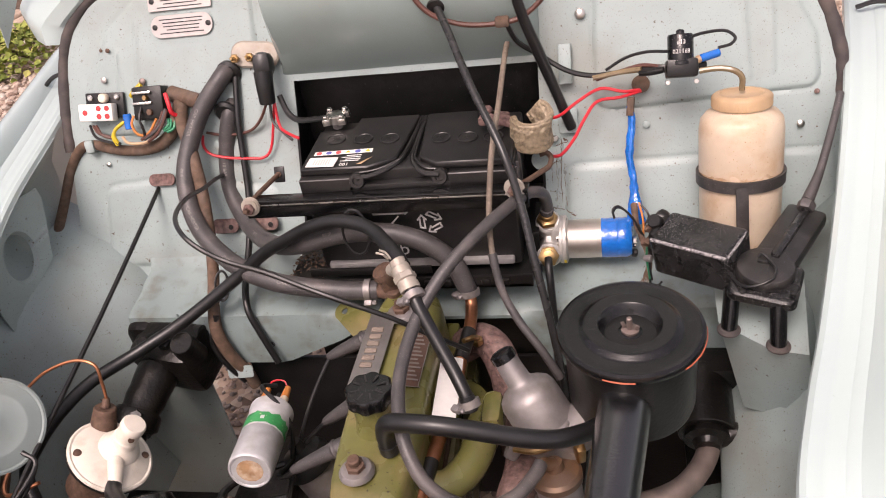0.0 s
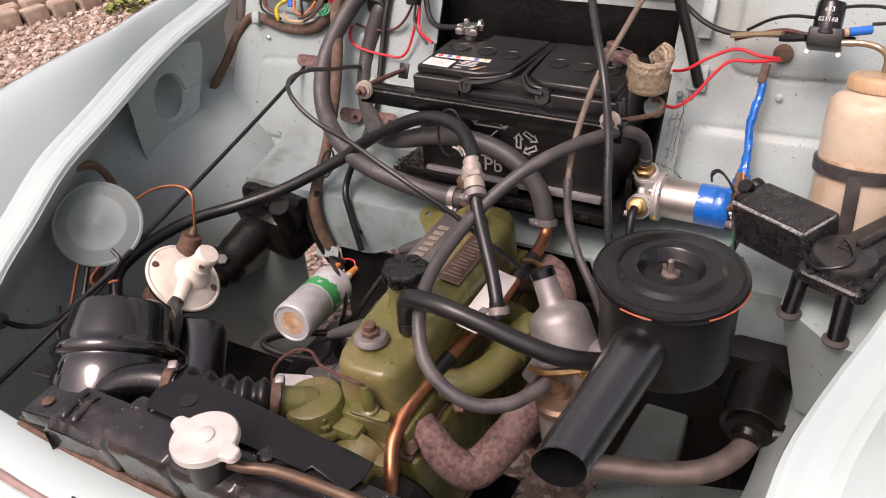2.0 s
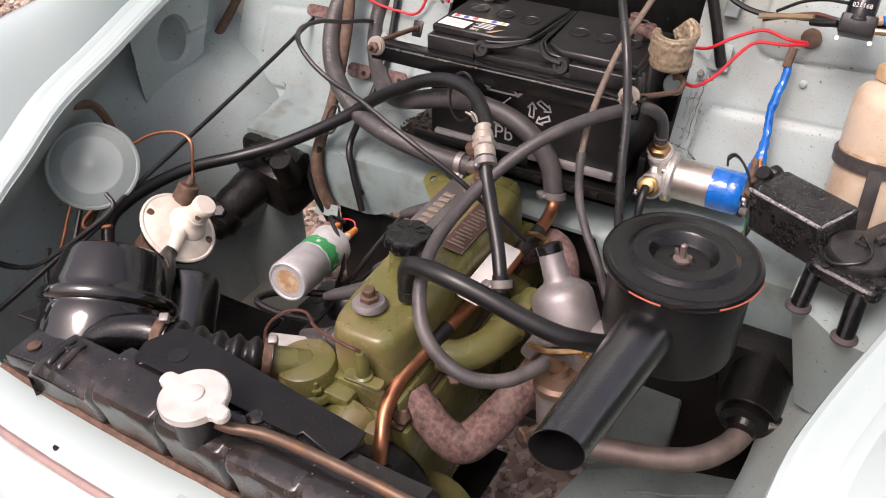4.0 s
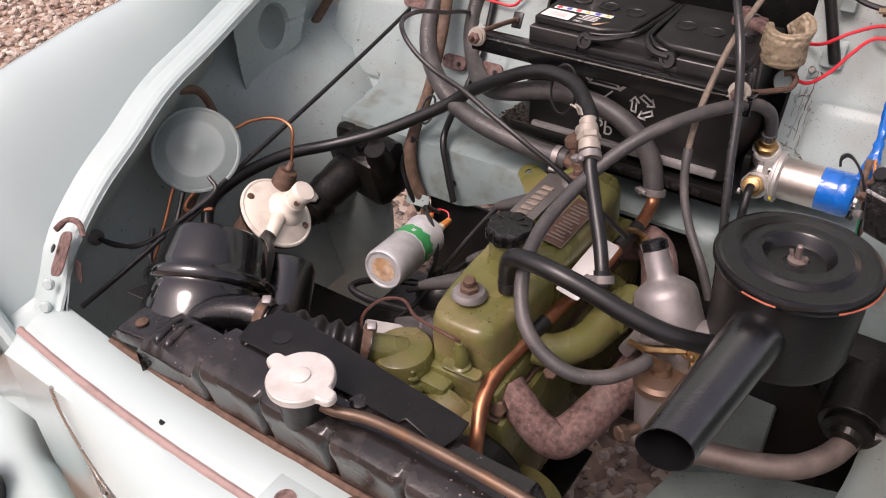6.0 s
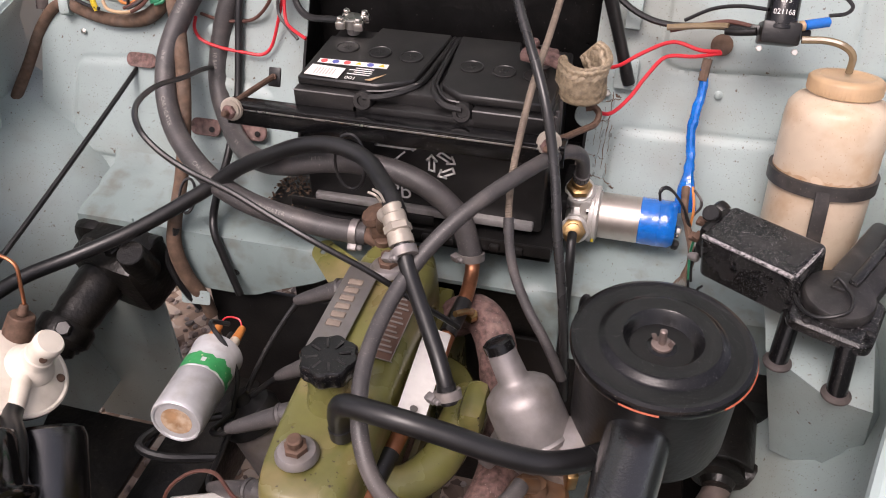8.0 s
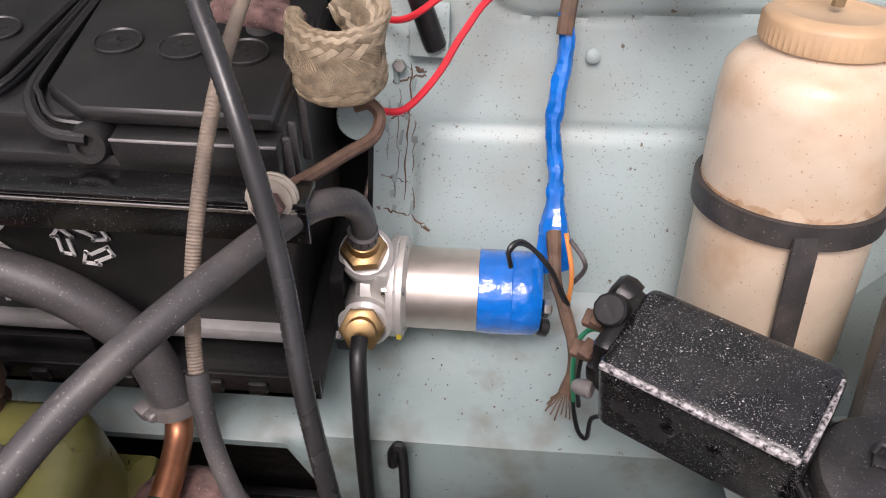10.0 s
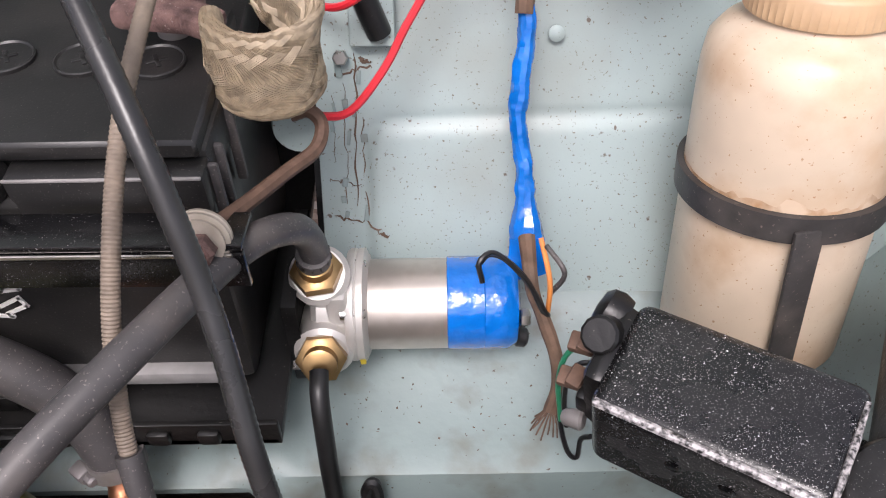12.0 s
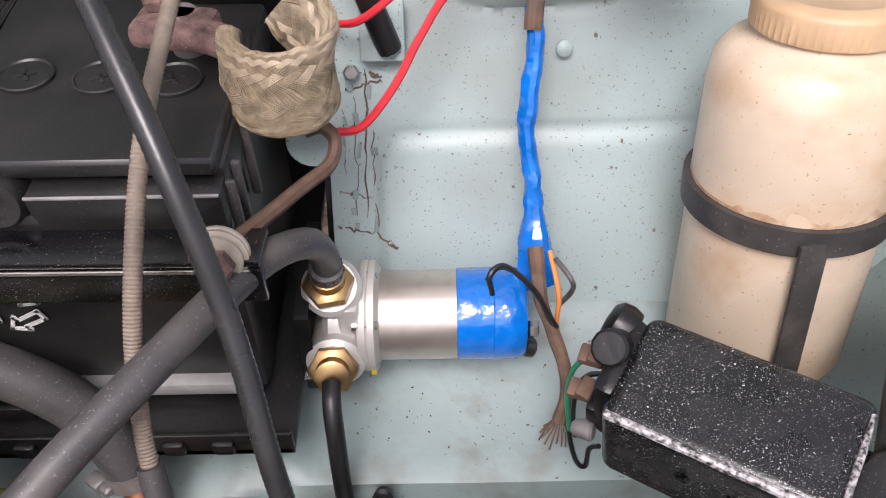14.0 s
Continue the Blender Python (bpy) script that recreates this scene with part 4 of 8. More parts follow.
# carrying straps in the lid's groove
bm = tube([(-0.069, 1.02, 0.886), (-0.045, 1.022, 0.888), (-0.02, 1.035, 0.892), (-0.004, 1.06, 0.894), (0.003, 1.12, 0.895), (0.006, 1.185, 0.894)], 0.0042, 8, 6)
merge(bm, tube([(-0.066, 1.026, 0.891), (-0.04, 1.029, 0.893), (-0.013, 1.044, 0.896), (0.0, 1.066, 0.898), (0.006, 1.185, 0.897)], 0.0018, 6, 6), tube([(0.057, 1.018, 0.886), (0.036, 1.02, 0.888), (0.02, 1.035, 0.892), (0.012, 1.06, 0.894), (0.012, 1.12, 0.895), (0.012, 1.185, 0.894)], 0.0042, 8, 6), tube([(0.055, 1.025, 0.891), (0.036, 1.027, 0.893), (0.022, 1.044, 0.896), (0.016, 1.066, 0.898), (0.014, 1.185, 0.897)], 0.0018, 6, 6))
part("carry_strap", bm, PLASTIC, bat)
for x in (-0.069, 0.057):
    part("strap_lug", lathe([(0.0, 0), (0.006, 0), (0.0065, 0.003), (0.011, 0.003), (0.0125, 0), (0.0125, -0.012)], along((x, 1.018, 0.882), (x, 0.99, 0.89)), 20), PLASTIC, bat)
for k, (x, y) in enumerate(((0.05, 1.1), (0.092, 1.097), (0.132, 1.094), (-0.032, 1.108), (-0.076, 1.112), (-0.122, 1.116))):
    bm = lathe([(0, 0.001), (0.0135, 0.001), (0.0145, 0.002), (0.0155, 0.0015), (0.0155, -0.002)], pose(x, y, 0.9005), 24)
    merge(bm, rbox((x, y, 0.9018), (0.012, 0.0025, 0.001), 0.0003, (0, 0, 25)), rbox((x, y, 0.9018), (0.0025, 0.012, 0.001), 0.0003, (0, 0, 25)))
    part("vent_plug", bm, PLASTIC, bat)
part("terminal", cyl((0.135, 1.125, 0.895), (0.135, 1.125, 0.925), 0.01, 0.009), ALU, bat)
part("terminal", cyl((-0.133, 1.168, 0.895), (-0.133, 1.168, 0.92), 0.009, 0.008), ALU, bat)
LZ = 0.9015
st = part("sticker", prism(round_rect(0.046, 0.027, 0.001), 0.0004, pose(-0.127, 1.045, LZ, 0, 0, -3)), LABELW, bat, "white printed sticker")
bars = bmesh.new()
for k in range(7):
    merge(bars, rbox((-0.127 - 0.012 + 0.004 * k, 1.045, LZ + 0.0006), (0.0014, 0.016, 0.0003), 0))
part("barcode_bars", bars, pbr("pale_grey_ink", (0.5, 0.45, 0.42), 0.6, bump=0), st)
cols = ((0.6, 0.1, 0.1), (0.1, 0.12, 0.4), (0.6, 0.1, 0.1), (0.7, 0.5, 0.02), (0.1, 0.12, 0.4), (0.7, 0.5, 0.02))
for k, c in enumerate(cols):
    bmk = prism([(0.0046 * math.cos(a), 0.0046 * math.sin(a)) for a in [2 * math.pi * j / (3 if k in (3, 5) else 14) + math.pi / 2 for j in range(3 if k in (3, 5) else 14)]], 0.0004, pose(-0.138 + 0.0155 * k, 1.0715 + 0.0004 * k, LZ + 0.0002))
    s = part("warning_symbol", bmk, pbr("symbol_ink", c, 0.5, bump=0, var=0.02), bat)
    part("symbol_backing", prism(round_rect(0.0155, 0.0115, 0.0005), 0.0002, pose(-0.138 + 0.0155 * k, 1.0715 + 0.0004 * k, LZ)), LABELW, s)
part("printed_number", text_mesh("100", 0.01, pose(-0.09, 1.036, LZ, 0, 0, 178)), LABELW, bat)
bars = bmesh.new()
for k in range(4):
    merge(bars, rbox((-0.083 + 0.004 * (k % 2), 1.046 + 0.0052 * k, LZ), (0.03 - 0.006 * (k % 2), 0.0018, 0.0004), 0))
part("small_print", bars, LABELW, bat)
part("corner_label", prism([(0, 0), (0.008, 0), (0.021, 0.02)], 0.0004, pose(-0.07, 1.034, LZ)), CAPTAN, bat)
FY = 1.0178
ink = pbr("white_ink", (0.7, 0.68, 0.66), 0.6, bump=0, var=0.05)
part("embossed_letters", text_mesh("Pb", 0.033, pose(-0.027, FY - 0.0008, 0.753, 90, 0, 0)), ink, bat)


def strokes(pts, w=0.0022, closed=False):
    b = bmesh.new()
    q = pts + pts[:1] if closed else pts
    for (x0, z0), (x1, z1) in zip(q[:-1], q[1:]):
        d = math.hypot(x1 - x0, z1 - z0)
        merge(b, rbox(((x0 + x1) / 2, FY - 0.0007, (z0 + z1) / 2), (d + w, 0.0012, w), 0, (0, -math.degrees(math.atan2(z1 - z0, x1 - x0)), 0)))
    return b


bm = strokes([(-0.066, 0.832), (-0.054, 0.822)], 0.003)
merge(bm, strokes([(-0.056, 0.822), (-0.05, 0.829), (-0.012, 0.828), (-0.006, 0.821), (-0.056, 0.821)], 0.0026, True), strokes([(-0.044, 0.829), (-0.042, 0.834), (-0.03, 0.834), (-0.028, 0.829)], 0.0024), strokes([(-0.006, 0.821), (0.004, 0.831)], 0.0045))
merge(bm, strokes([(-0.065, 0.77), (-0.046, 0.788), (-0.03, 0.803), (-0.006, 0.775)], 0.0026), strokes([(-0.051, 0.783), (-0.049, 0.768), (-0.022, 0.768)], 0.0026), strokes([(-0.012 + 0.0065 * math.cos(a), 0.773 + 0.0065 * math.sin(a)) for a in [k * 0.785 for k in range(8)]], 0.0024, True), strokes([(-0.014, 0.773), (-0.01, 0.773)], 0.004), strokes([(-0.007, 0.778), (0.004, 0.767)], 0.004), strokes([(-0.03, 0.803), (-0.018, 0.815)], 0.0022))
part("bin_symbol", bm, ink, bat)
for k in range(3):
    a0 = radians(90 + 120 * k)
    c, s = math.cos(a0), math.sin(a0)
    loc = [(-0.014, 0.012), (0.006, 0.012), (0.006, 0.008), (0.016, 0.016), (0.006, 0.024), (0.006, 0.02), (-0.012, 0.021)]
    part("recycling_arrow", strokes([(0.031 + 0.8 * (c * x - s * z), 0.803 + 0.8 * (s * x + c * z)) for x, z in loc], 0.0023, True), ink, bat)

clampL = thing("battery_clamp", (-0.133, 1.168, 0.905), "bright metal battery terminal clamp with cable", "clamp")
bm = lathe([(0.011, 0), (0.015, 0.002), (0.015, 0.014), (0.011, 0.016)], pose(-0.133, 1.168, 0.905), 18)
for dx, dy in ((-0.013, -0.013), (0.013, -0.013), (-0.013, 0.013), (0.013, 0.013)):
    merge(bm, rbox((-0.133 + dx, 1.168 + dy, 0.913), (0.013, 0.012, 0.011), 0.002, (0, 0, 10)))
part("clamp_body", bm, STEEL, clampL)
for dx, dy in ((-0.013, -0.013), (0.013, -0.013), (-0.013, 0.013), (0.013, 0.013)):
    part("clamp_screw", nut((-0.133 + dx, 1.168 + dy, 0.918), (0, 0, 1), 0.005, 0.006), STEEL, clampL)
wire("battery_cable", [(-0.148, 1.172, 0.912), (-0.175, 1.178, 0.908), (-0.205, 1.185, 0.905), (-0.225, 1.195, 0.915), (-0.238, 1.21, 0.94)], 0.005, RUBBER, "black battery cable with a bright end", category="cable")

bar = thing("battery_hold_down", (-0.03, 1.0, 0.868), "black steel angle bar across the battery front", "bar")
bm = rbox((-0.03, 1.003, 0.8665), (0.435, 0.027, 0.004), 0.001, (-8, -0.5, -1))
merge(bm, rbox((-0.03, 0.9915, 0.853), (0.435, 0.004, 0.024), 0.001, (0, -0.5, -1)))
part("angle_bar", bm, BLACK, bar)
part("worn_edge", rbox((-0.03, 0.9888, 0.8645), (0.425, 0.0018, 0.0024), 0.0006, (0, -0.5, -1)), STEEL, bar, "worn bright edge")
for x, y, z in ((-0.236, 0.992, 0.862), (0.168, 0.992, 0.872)):
    part("washer", lathe([(0.006, 0), (0.0148, 0), (0.0148, 0.002), (0.0135, 0.0026), (0.0145, 0.0032), (0.0145, 0.005), (0.012, 0.0056), (0.0125, 0.0062), (0.0125, 0.008), (0.006, 0.0085)], along((x, y + 0.001, z), (x, y - 0.1, z + 0.03)), 24), UNION, bar)
    part("hold_down_nut", nut((x, y - 0.006, z), (0, -1, 0.3), 0.009, 0.009), RUST, bar)
    part("threaded_end", cyl((x, y - 0.01, z), (x, y - 0.024, z + 0.006), 0.004, n=10), RUSTBOLT, bar)
rod = thing("hold_down_rod", (0.21, 1.05, 0.87), "rusty hooked hold-down rod", "rod")
part("rod", tube([(0.168, 0.994, 0.872), (0.182, 1.025, 0.862), (0.198, 1.055, 0.856), (0.212, 1.075, 0.855), (0.215, 1.088, 0.862), (0.208, 1.093, 0.868), (0.198, 1.092, 0.866)], 0.0042, 8, 6), RUSTBOLT, rod)
part("rod_eye", lathe([(0.006, 0), (0.015, 0), (0.016, 0.001), (0.015, 0.003), (0.006, 0.003)], along((0.2, 1.1, 0.852), (0.2, 1.0, 0.88)), 24), BAY, rod, "grey-green eye plate")
rod2 = thing("hold_down_rod", (-0.24, 1.03, 0.87), "rusty hooked hold-down rod", "rod")
part("rod", tube([(-0.238, 0.997, 0.866), (-0.232, 1.04, 0.863), (-0.225, 1.09, 0.858)], 0.004, 8, 4), RUSTBOLT, rod2)
tb = part("slotted_tab", rbox((-0.224, 1.094, 0.856), (0.018, 0.004, 0.026), 0.002, (-27, 0, 0)), SATIN, rod2)
part("tab_hole", cyl((-0.224, 1.092, 0.857), (-0.224, 1.0885, 0.859), 0.0045, n=12, bev=0.0005), RUSTBOLT, tb)

# braided earth strap on the rear terminal
es = thing("earth_strap", (0.17, 1.1, 0.9), "braided copper earth strap on a corroded clamp", "strap")
bm = rbox((0.132, 1.118, 0.918), (0.045, 0.03, 0.014), 0.005, (0, 0, -10))
merge(bm, rbox((0.155, 1.108, 0.917), (0.025, 0.02, 0.012), 0.004, (0, 10, -20)), nut((0.122, 1.128, 0.925), (0, 0, 1), 0.008, 0.008))
part("terminal_clamp", bm, RUST, es, "corroded brown clamp")
EP = spline([(0.162, 1.106, 0.916), (0.165, 1.092, 0.91), (0.173, 1.081, 0.905), (0.187, 1.075, 0.903), (0.203, 1.077, 0.904), (0.2125, 1.088, 0.907), (0.212, 1.1, 0.913), (0.204, 1.111, 0.924), (0.193, 1.117, 0.934)], 8)


def braid(i, k, out=0.0):
    q = EP[int(i)]
    t = (EP[min(int(i) + 1, len(EP) - 1)] - EP[max(int(i) - 1, 0)]).normalized()
    w = Vector((0.0, 0.3, 0.95)).normalized()
    w = (w - t * w.dot(t)).normalized()
    nn = t.cross(w)
    a = 2 * math.pi * k / 24
    c, s = math.cos(a), math.sin(a)
    return q + w * (math.copysign(abs(c) ** 0.7, c) * (0.0215 * (1 - 0.35 * abs(2 * i / (len(EP) - 1) - 1) ** 4) + out)) + nn * ((0.005 + out) * math.copysign(abs(s) ** 0.7, s))


part("strap", sheet(braid, range(len(EP)), range(25)), GAUZE, es)
# ribbons of fine wire woven over and under each other
bm = bmesh.new()
nE = len(EP) - 1
for s in range(24):
    for sg in (1, -1):
        for w in (-0.36, -0.18, 0.0, 0.18, 0.36):
            pts = []
            for j in range(0, nE * 3 + 1):
                i = j / 3
                k = (s + w + sg * i * 0.21) % 24
                i0, i1 = int(i), min(int(i) + 1, nE)
                f = i - i0
                h = 0.0007 + 0.00045 * sg * math.cos(math.pi / 2 * (2 * s + sg * 0.42 * i) + math.pi / 4)
                pts.append(Vector(braid(i0, k, h)) * (1 - f) + Vector(braid(i1, k, h)) * f)
            merge(bm, tube(pts, 0.0004, 3, 1, False))
fray = random.Random(8)
for n in range(30):
    p = Vector(braid(fray.randrange(2, nE), fray.choice((0, 12, 11, 1)), 0.001))
    merge(bm, tube([p, p + Vector((fray.uniform(-0.004, 0.004), fray.uniform(-0.003, 0.001), fray.uniform(-0.002, 0.004)))], 0.0002, 3, 1, False))
tagged(part("braid", bm, GAUZE, es, angle=80), kind="stuff")

# ---- fuel pump ----
fp = thing("fuel_pump", (0.27, 1.075, 0.72), "electric fuel pump, bare metal barrel with blue tape", "pump")
C = Vector((0, 1.075, 0.719))
ax = along((0.19, C.y, C.z), (0.4, C.y, C.z))


def px(x, dy=0, dz=0):
    return Vector((x, C.y + dy, C.z + dz))


part("barrel", lathe([(0.03, 0.04), (0.0305, 0.043), (0.0305, 0.1)], ax, 40), PUMPMETAL, fp, "bare metal barrel")
part("tape_wrap", lathe([(0.0306, 0.094), (0.0314, 0.0945), (0.0316, 0.118), (0.0312, 0.1185), (0.0315, 0.119), (0.0315, 0.134), (0.028, 0.14), (0.02, 0.142), (0, 0.142)], ax, 40), BLUE, fp, "blue insulating tape")
bm = lathe([(0.02, 0.028), (0.037, 0.029), (0.038, 0.031), (0.038, 0.034), (0.0372, 0.035), (0.038, 0.036), (0.038, 0.04), (0.031, 0.043)], ax, 40)
part("flange", bm, CAST, fp)
for k in range(6):
    a = radians(60 * k + 20)
    part("flange_screw", lathe([(0.0, 0), (0.0045, 0), (0.0045, 0.014), (0.003, 0.016), (0, 0.016)], along(px(0.216, 0.033 * math.cos(a), 0.033 * math.sin(a)), px(0.3, 0.033 * math.cos(a), 0.033 * math.sin(a))), 10), STEEL, fp)
bm = cyl(px(0.196), px(0.221), 0.03, n=32, bev=0.004)
merge(bm, cyl(px(0.204, 0.004, 0.02), px(0.204, -0.013, 0.046), 0.0195, n=24, bev=0.003), cyl(px(0.204, 0.0, -0.012), px(0.204, -0.04, -0.002), 0.0195, n=24, bev=0.003), rbox(px(0.214, -0.02, 0.012), (0.014, 0.014, 0.05), 0.004))
part("cast_body", bm, CAST, fp, "cast aluminium pump body")
for (a, b) in ((px(0.203, -0.013, 0.045), px(0.204, -0.018, 0.063)), (px(0.203, -0.04, -0.002), px(0.204, -0.056, 0.008))):
    e = part("union", nut(a, b - a, 0.0165, 0.011), BRASS, fp, "brass union")
    part("collar", lathe([(0.0095, 0), (0.011, 0.001), (0.011, 0.009), (0.009, 0.01)], along(a + (b - a) * 0.55, b + (b - a)), 18), BRASS, e)
part("mounting_bolt", nut(px(0.187, -0.03, -0.02), (-1, 0, 0), 0.008, 0.008), STEEL, fp)
part("mounting_plate", rbox(px(0.186, 0.01, 0.0), (0.003, 0.09, 0.08), 0.006), SATIN, fp)
part("terminal_nut", nut(px(0.332, -0.012, -0.004), (1, 0, 0), 0.006, 0.005), STEEL, fp)
part("terminal_nut", nut(px(0.332, -0.02, 0.008), (1, 0, 0), 0.006, 0.006), STEEL, fp)
part("terminal_boot", cyl(px(0.33, -0.014, -0.02), px(0.338, -0.014, -0.022), 0.007, n=12), RUBBER, fp)
part("paint_dab", rbox(px(0.228, -0.034, -0.018), (0.004, 0.002, 0.006), 0.0008), YELLOW, fp, "dab of yellow paint")

# taped wires
bm = tube([(0.334, 1.178, 0.893), (0.336, 1.168, 0.868), (0.3325, 1.152, 0.84), (0.331, 1.142, 0.82), (0.3355, 1.128, 0.795), (0.337, 1.113, 0.77), (0.3375, 1.1, 0.752), (0.3365, 1.094, 0.745)], [0.005, 0.006, 0.0062, 0.0064, 0.0058, 0.0062, 0.0064, 0.0115, 0.0122, 0.0065], 11, 14)
for v in bm.verts:
    # creases of the wound tape
    v.co += 0.0014 * noise.noise_vector(v.co * 75) + 0.0006 * noise.noise_vector(v.co * 330)
tw_ = solo("taped_wire", bm, BLUE, (0.336, 1.1, 0.75), "wire bundle wrapped in bright blue tape", "wire", "wires", angle=24)
flag = sheet(lambda u, v: (0.336 + (0.0095 + 0.005 * v) * u + 0.002 * v, 1.096 - 0.009 * v + 0.003 * u * u - 0.007, 0.763 - 0.026 * v + 0.004 * u * v), [-1 + 0.1 * k for k in range(21)], [0.1 * k for k in range(11)], None, 0.0012)
for v in flag.verts:
    v.co += 0.0012 * noise.noise_vector(v.co * 90)
part("tape_end", flag, BLUE, tw_, "loose flared end of the tape")
wire("loom", [(0.336, 1.182, 0.905), (0.335, 1.178, 0.893), (0.334, 1.17, 0.88)], 0.006, LOOM, "brown cloth loom end", category="loom")
hl2 = thing("loom", (0.334, 1.062, 0.773), "frayed brown cloth loom beside the pump", "loom", "wires")
part("cloth_sleeve", tube([(0.335, 1.082, 0.775), (0.336, 1.062, 0.766), (0.338, 1.052, 0.755), (0.345, 1.04, 0.741), (0.352, 1.025, 0.725), (0.354, 1.015, 0.708), (0.349, 1.005, 0.693)], 0.0048, 9, 6, wobble=0.25), LOOM, hl2)
for k in range(16):
    a = 2 * math.pi * k / 16
    c = Vector((0.349 + 0.003 * math.cos(a), 1.005 + 0.003 * math.sin(a), 0.694))
    part("frayed_thread", tube([c, c + Vector((0.004 * math.cos(a) - 0.001, 0.003 * math.sin(a) - 0.002, -0.007)), c + Vector((0.007 * math.cos(a) - 0.002, 0.005 * math.sin(a) - 0.003, -0.011 - 0.004 * (k % 3)))], 0.0006, 4, 3), LOOM, hl2)
for p, mt, lb in (([(0.347, 1.042, 0.745), (0.344, 1.04, 0.752), (0.335, 1.045, 0.769), (0.322, 1.05, 0.785), (0.311, 1.052, 0.793), (0.303, 1.046, 0.791), (0.305, 1.042, 0.778)], RUBBER, "thin black wire looping over the pump"),
                  ([(0.346, 1.043, 0.742), (0.341, 1.042, 0.755), (0.333, 1.047, 0.772), (0.32, 1.053, 0.785), (0.309, 1.054, 0.789), (0.302, 1.05, 0.782)], RUBBER, "thin black wire looping over the pump"),
                  ([(0.342, 1.07, 0.786), (0.347, 1.05, 0.768), (0.347, 1.045, 0.743)], ORANGE, "orange wire hanging at the pump"),
                  ([(0.345, 1.065, 0.784), (0.353, 1.05, 0.782), (0.355, 1.05, 0.771), (0.348, 1.05, 0.757)], GREYRUB, "thin grey wire beside the pump"),
                  ([(0.368, 0.998, 0.768), (0.358, 1.0, 0.769), (0.351, 1.0, 0.758), (0.35, 1.0, 0.731), (0.354, 0.995, 0.699)], GREENW, "green wire at the wiper motor"),
                  ([(0.37, 0.995, 0.76), (0.36, 0.996, 0.758), (0.354, 0.996, 0.745), (0.354, 0.994, 0.72), (0.357, 0.99, 0.7)], RUBBER, "thin black wire at the wiper motor"),
                  ([(0.353, 1.0, 0.72), (0.354, 0.995, 0.696), (0.359, 0.985, 0.678), (0.366, 0.985, 0.67), (0.366, 0.985, 0.692), (0.37, 0.98, 0.704)], RUBBER, "thin black wire loop below the motor")):
    wire("wire", p, 0.0017, mt, lb)
# crumbs of dirt in the corner of the ledge
crumbs = []
for k in range(420):
    x = rng.uniform(0.2, 0.46) if k % 3 else rng.uniform(-0.3, 0.6)
    u = rng.random() ** 2
    y = 1.1 - 0.09 * u
    crumbs.append(((x, y, lerp(y, [1.0, 1.052, 1.06, 1.098], [0.6535, 0.6565, 0.662, 0.666])), (rng.uniform(0.0008, 0.0028),) * 3, Euler((rng.uniform(-1, 1), rng.uniform(-1, 1), rng.uniform(0, 6)))))
scatter("dirt_crumbs", SOIL, crumbs, leaf_shape(), "brown crumbs of dirt on the ledge", "dirt")
solo("bulkhead_bolt", nut((0.216, 1.19, 0.8375), (0, -1, 0.5), 0.0055, 0.005), STEEL, (0.216, 1.19, 0.837), "small bright hexagon bolt on the bulkhead", "bolt")

# ---- washer bottle ----
wb = thing("washer_bottle", (0.487, 1.062, 0.70), "yellowed translucent plastic washer bottle in a black strap", "bottle")
m = along((0.49, 1.07, 0.695), (0.488, 1.123, 0.945))
part("bottle", lathe([(0.0, 0), (0.055, 0.0), (0.058, 0.006), (0.0585, 0.117), (0.0588, 0.128), (0.059, 0.145), (0.059, 0.19), (0.057, 0.205), (0.05, 0.214), (0.04, 0.219), (0.037, 0.224)], m, 48), BOTTLE, wb)
bm = lathe([(0.038, 0.222), (0.041, 0.2235), (0.041, 0.225), (0.041, 0.2375), (0.04, 0.2395), (0.038, 0.241), (0.03, 0.242), (0.028, 0.2405), (0, 0.2405)], m, 120)
for v in bm.verts:
    # knurled side
    q = m.inverted() @ v.co
    if 0.224 < q.z < 0.2385 and math.hypot(q.x, q.y) > 0.035:
        w = 1 + (0.022 if round(math.atan2(q.y, q.x) / (2 * math.pi) * 120) % 2 else -0.012)
        v.co = m @ Vector((q.x * w, q.y * w, q.z))


def grime(k, j):
    # uneven ring of brown stain above the strap
    a = 2 * math.pi * k / 90
    h = 0.1283 + (0.002 + 0.011 * max(0.0, noise.noise(Vector((3 * math.cos(a), 3 * math.sin(a), 0.5))) + 0.6 * noise.noise(Vector((11 * math.cos(a), 11 * math.sin(a), 2.5))))) * j
    r = lerp(h, [0.117, 0.128, 0.145], [0.0585, 0.0588, 0.059]) + 0.0002
    return m @ Vector((r * math.cos(a), r * math.sin(a), h))


part("stain", sheet(grime, range(91), (0, 1)), STAIN, wb, "brown stain above the strap")
part("cap", bm, CAPTAN, wb, "ribbed tan cap")
part("strap", lathe([(0.0605, 0.111), (0.0628, 0.111), (0.0632, 0.128), (0.061, 0.128)], m, 48), STRAP, wb, "dusty black strap")
b = rbox((-0.013, -0.0625, 0.06), (0.018, 0.003, 0.118), 0.001)
bmesh.ops.transform(b, matrix=Matrix.Translation((0.488, 1.072, 0.697)) @ pose(0, 0, 0, -12, 0, 12), verts=b.verts)
part("strap_upright", b, STRAP, wb)
wire("washer_tube", [(0.488, 1.121, 0.935), (0.487, 1.122, 0.955), (0.475, 1.125, 0.965), (0.455, 1.13, 0.967), (0.43, 1.13, 0.965)], 0.0042, TUBE, "clear brownish washer tube", category="tube")

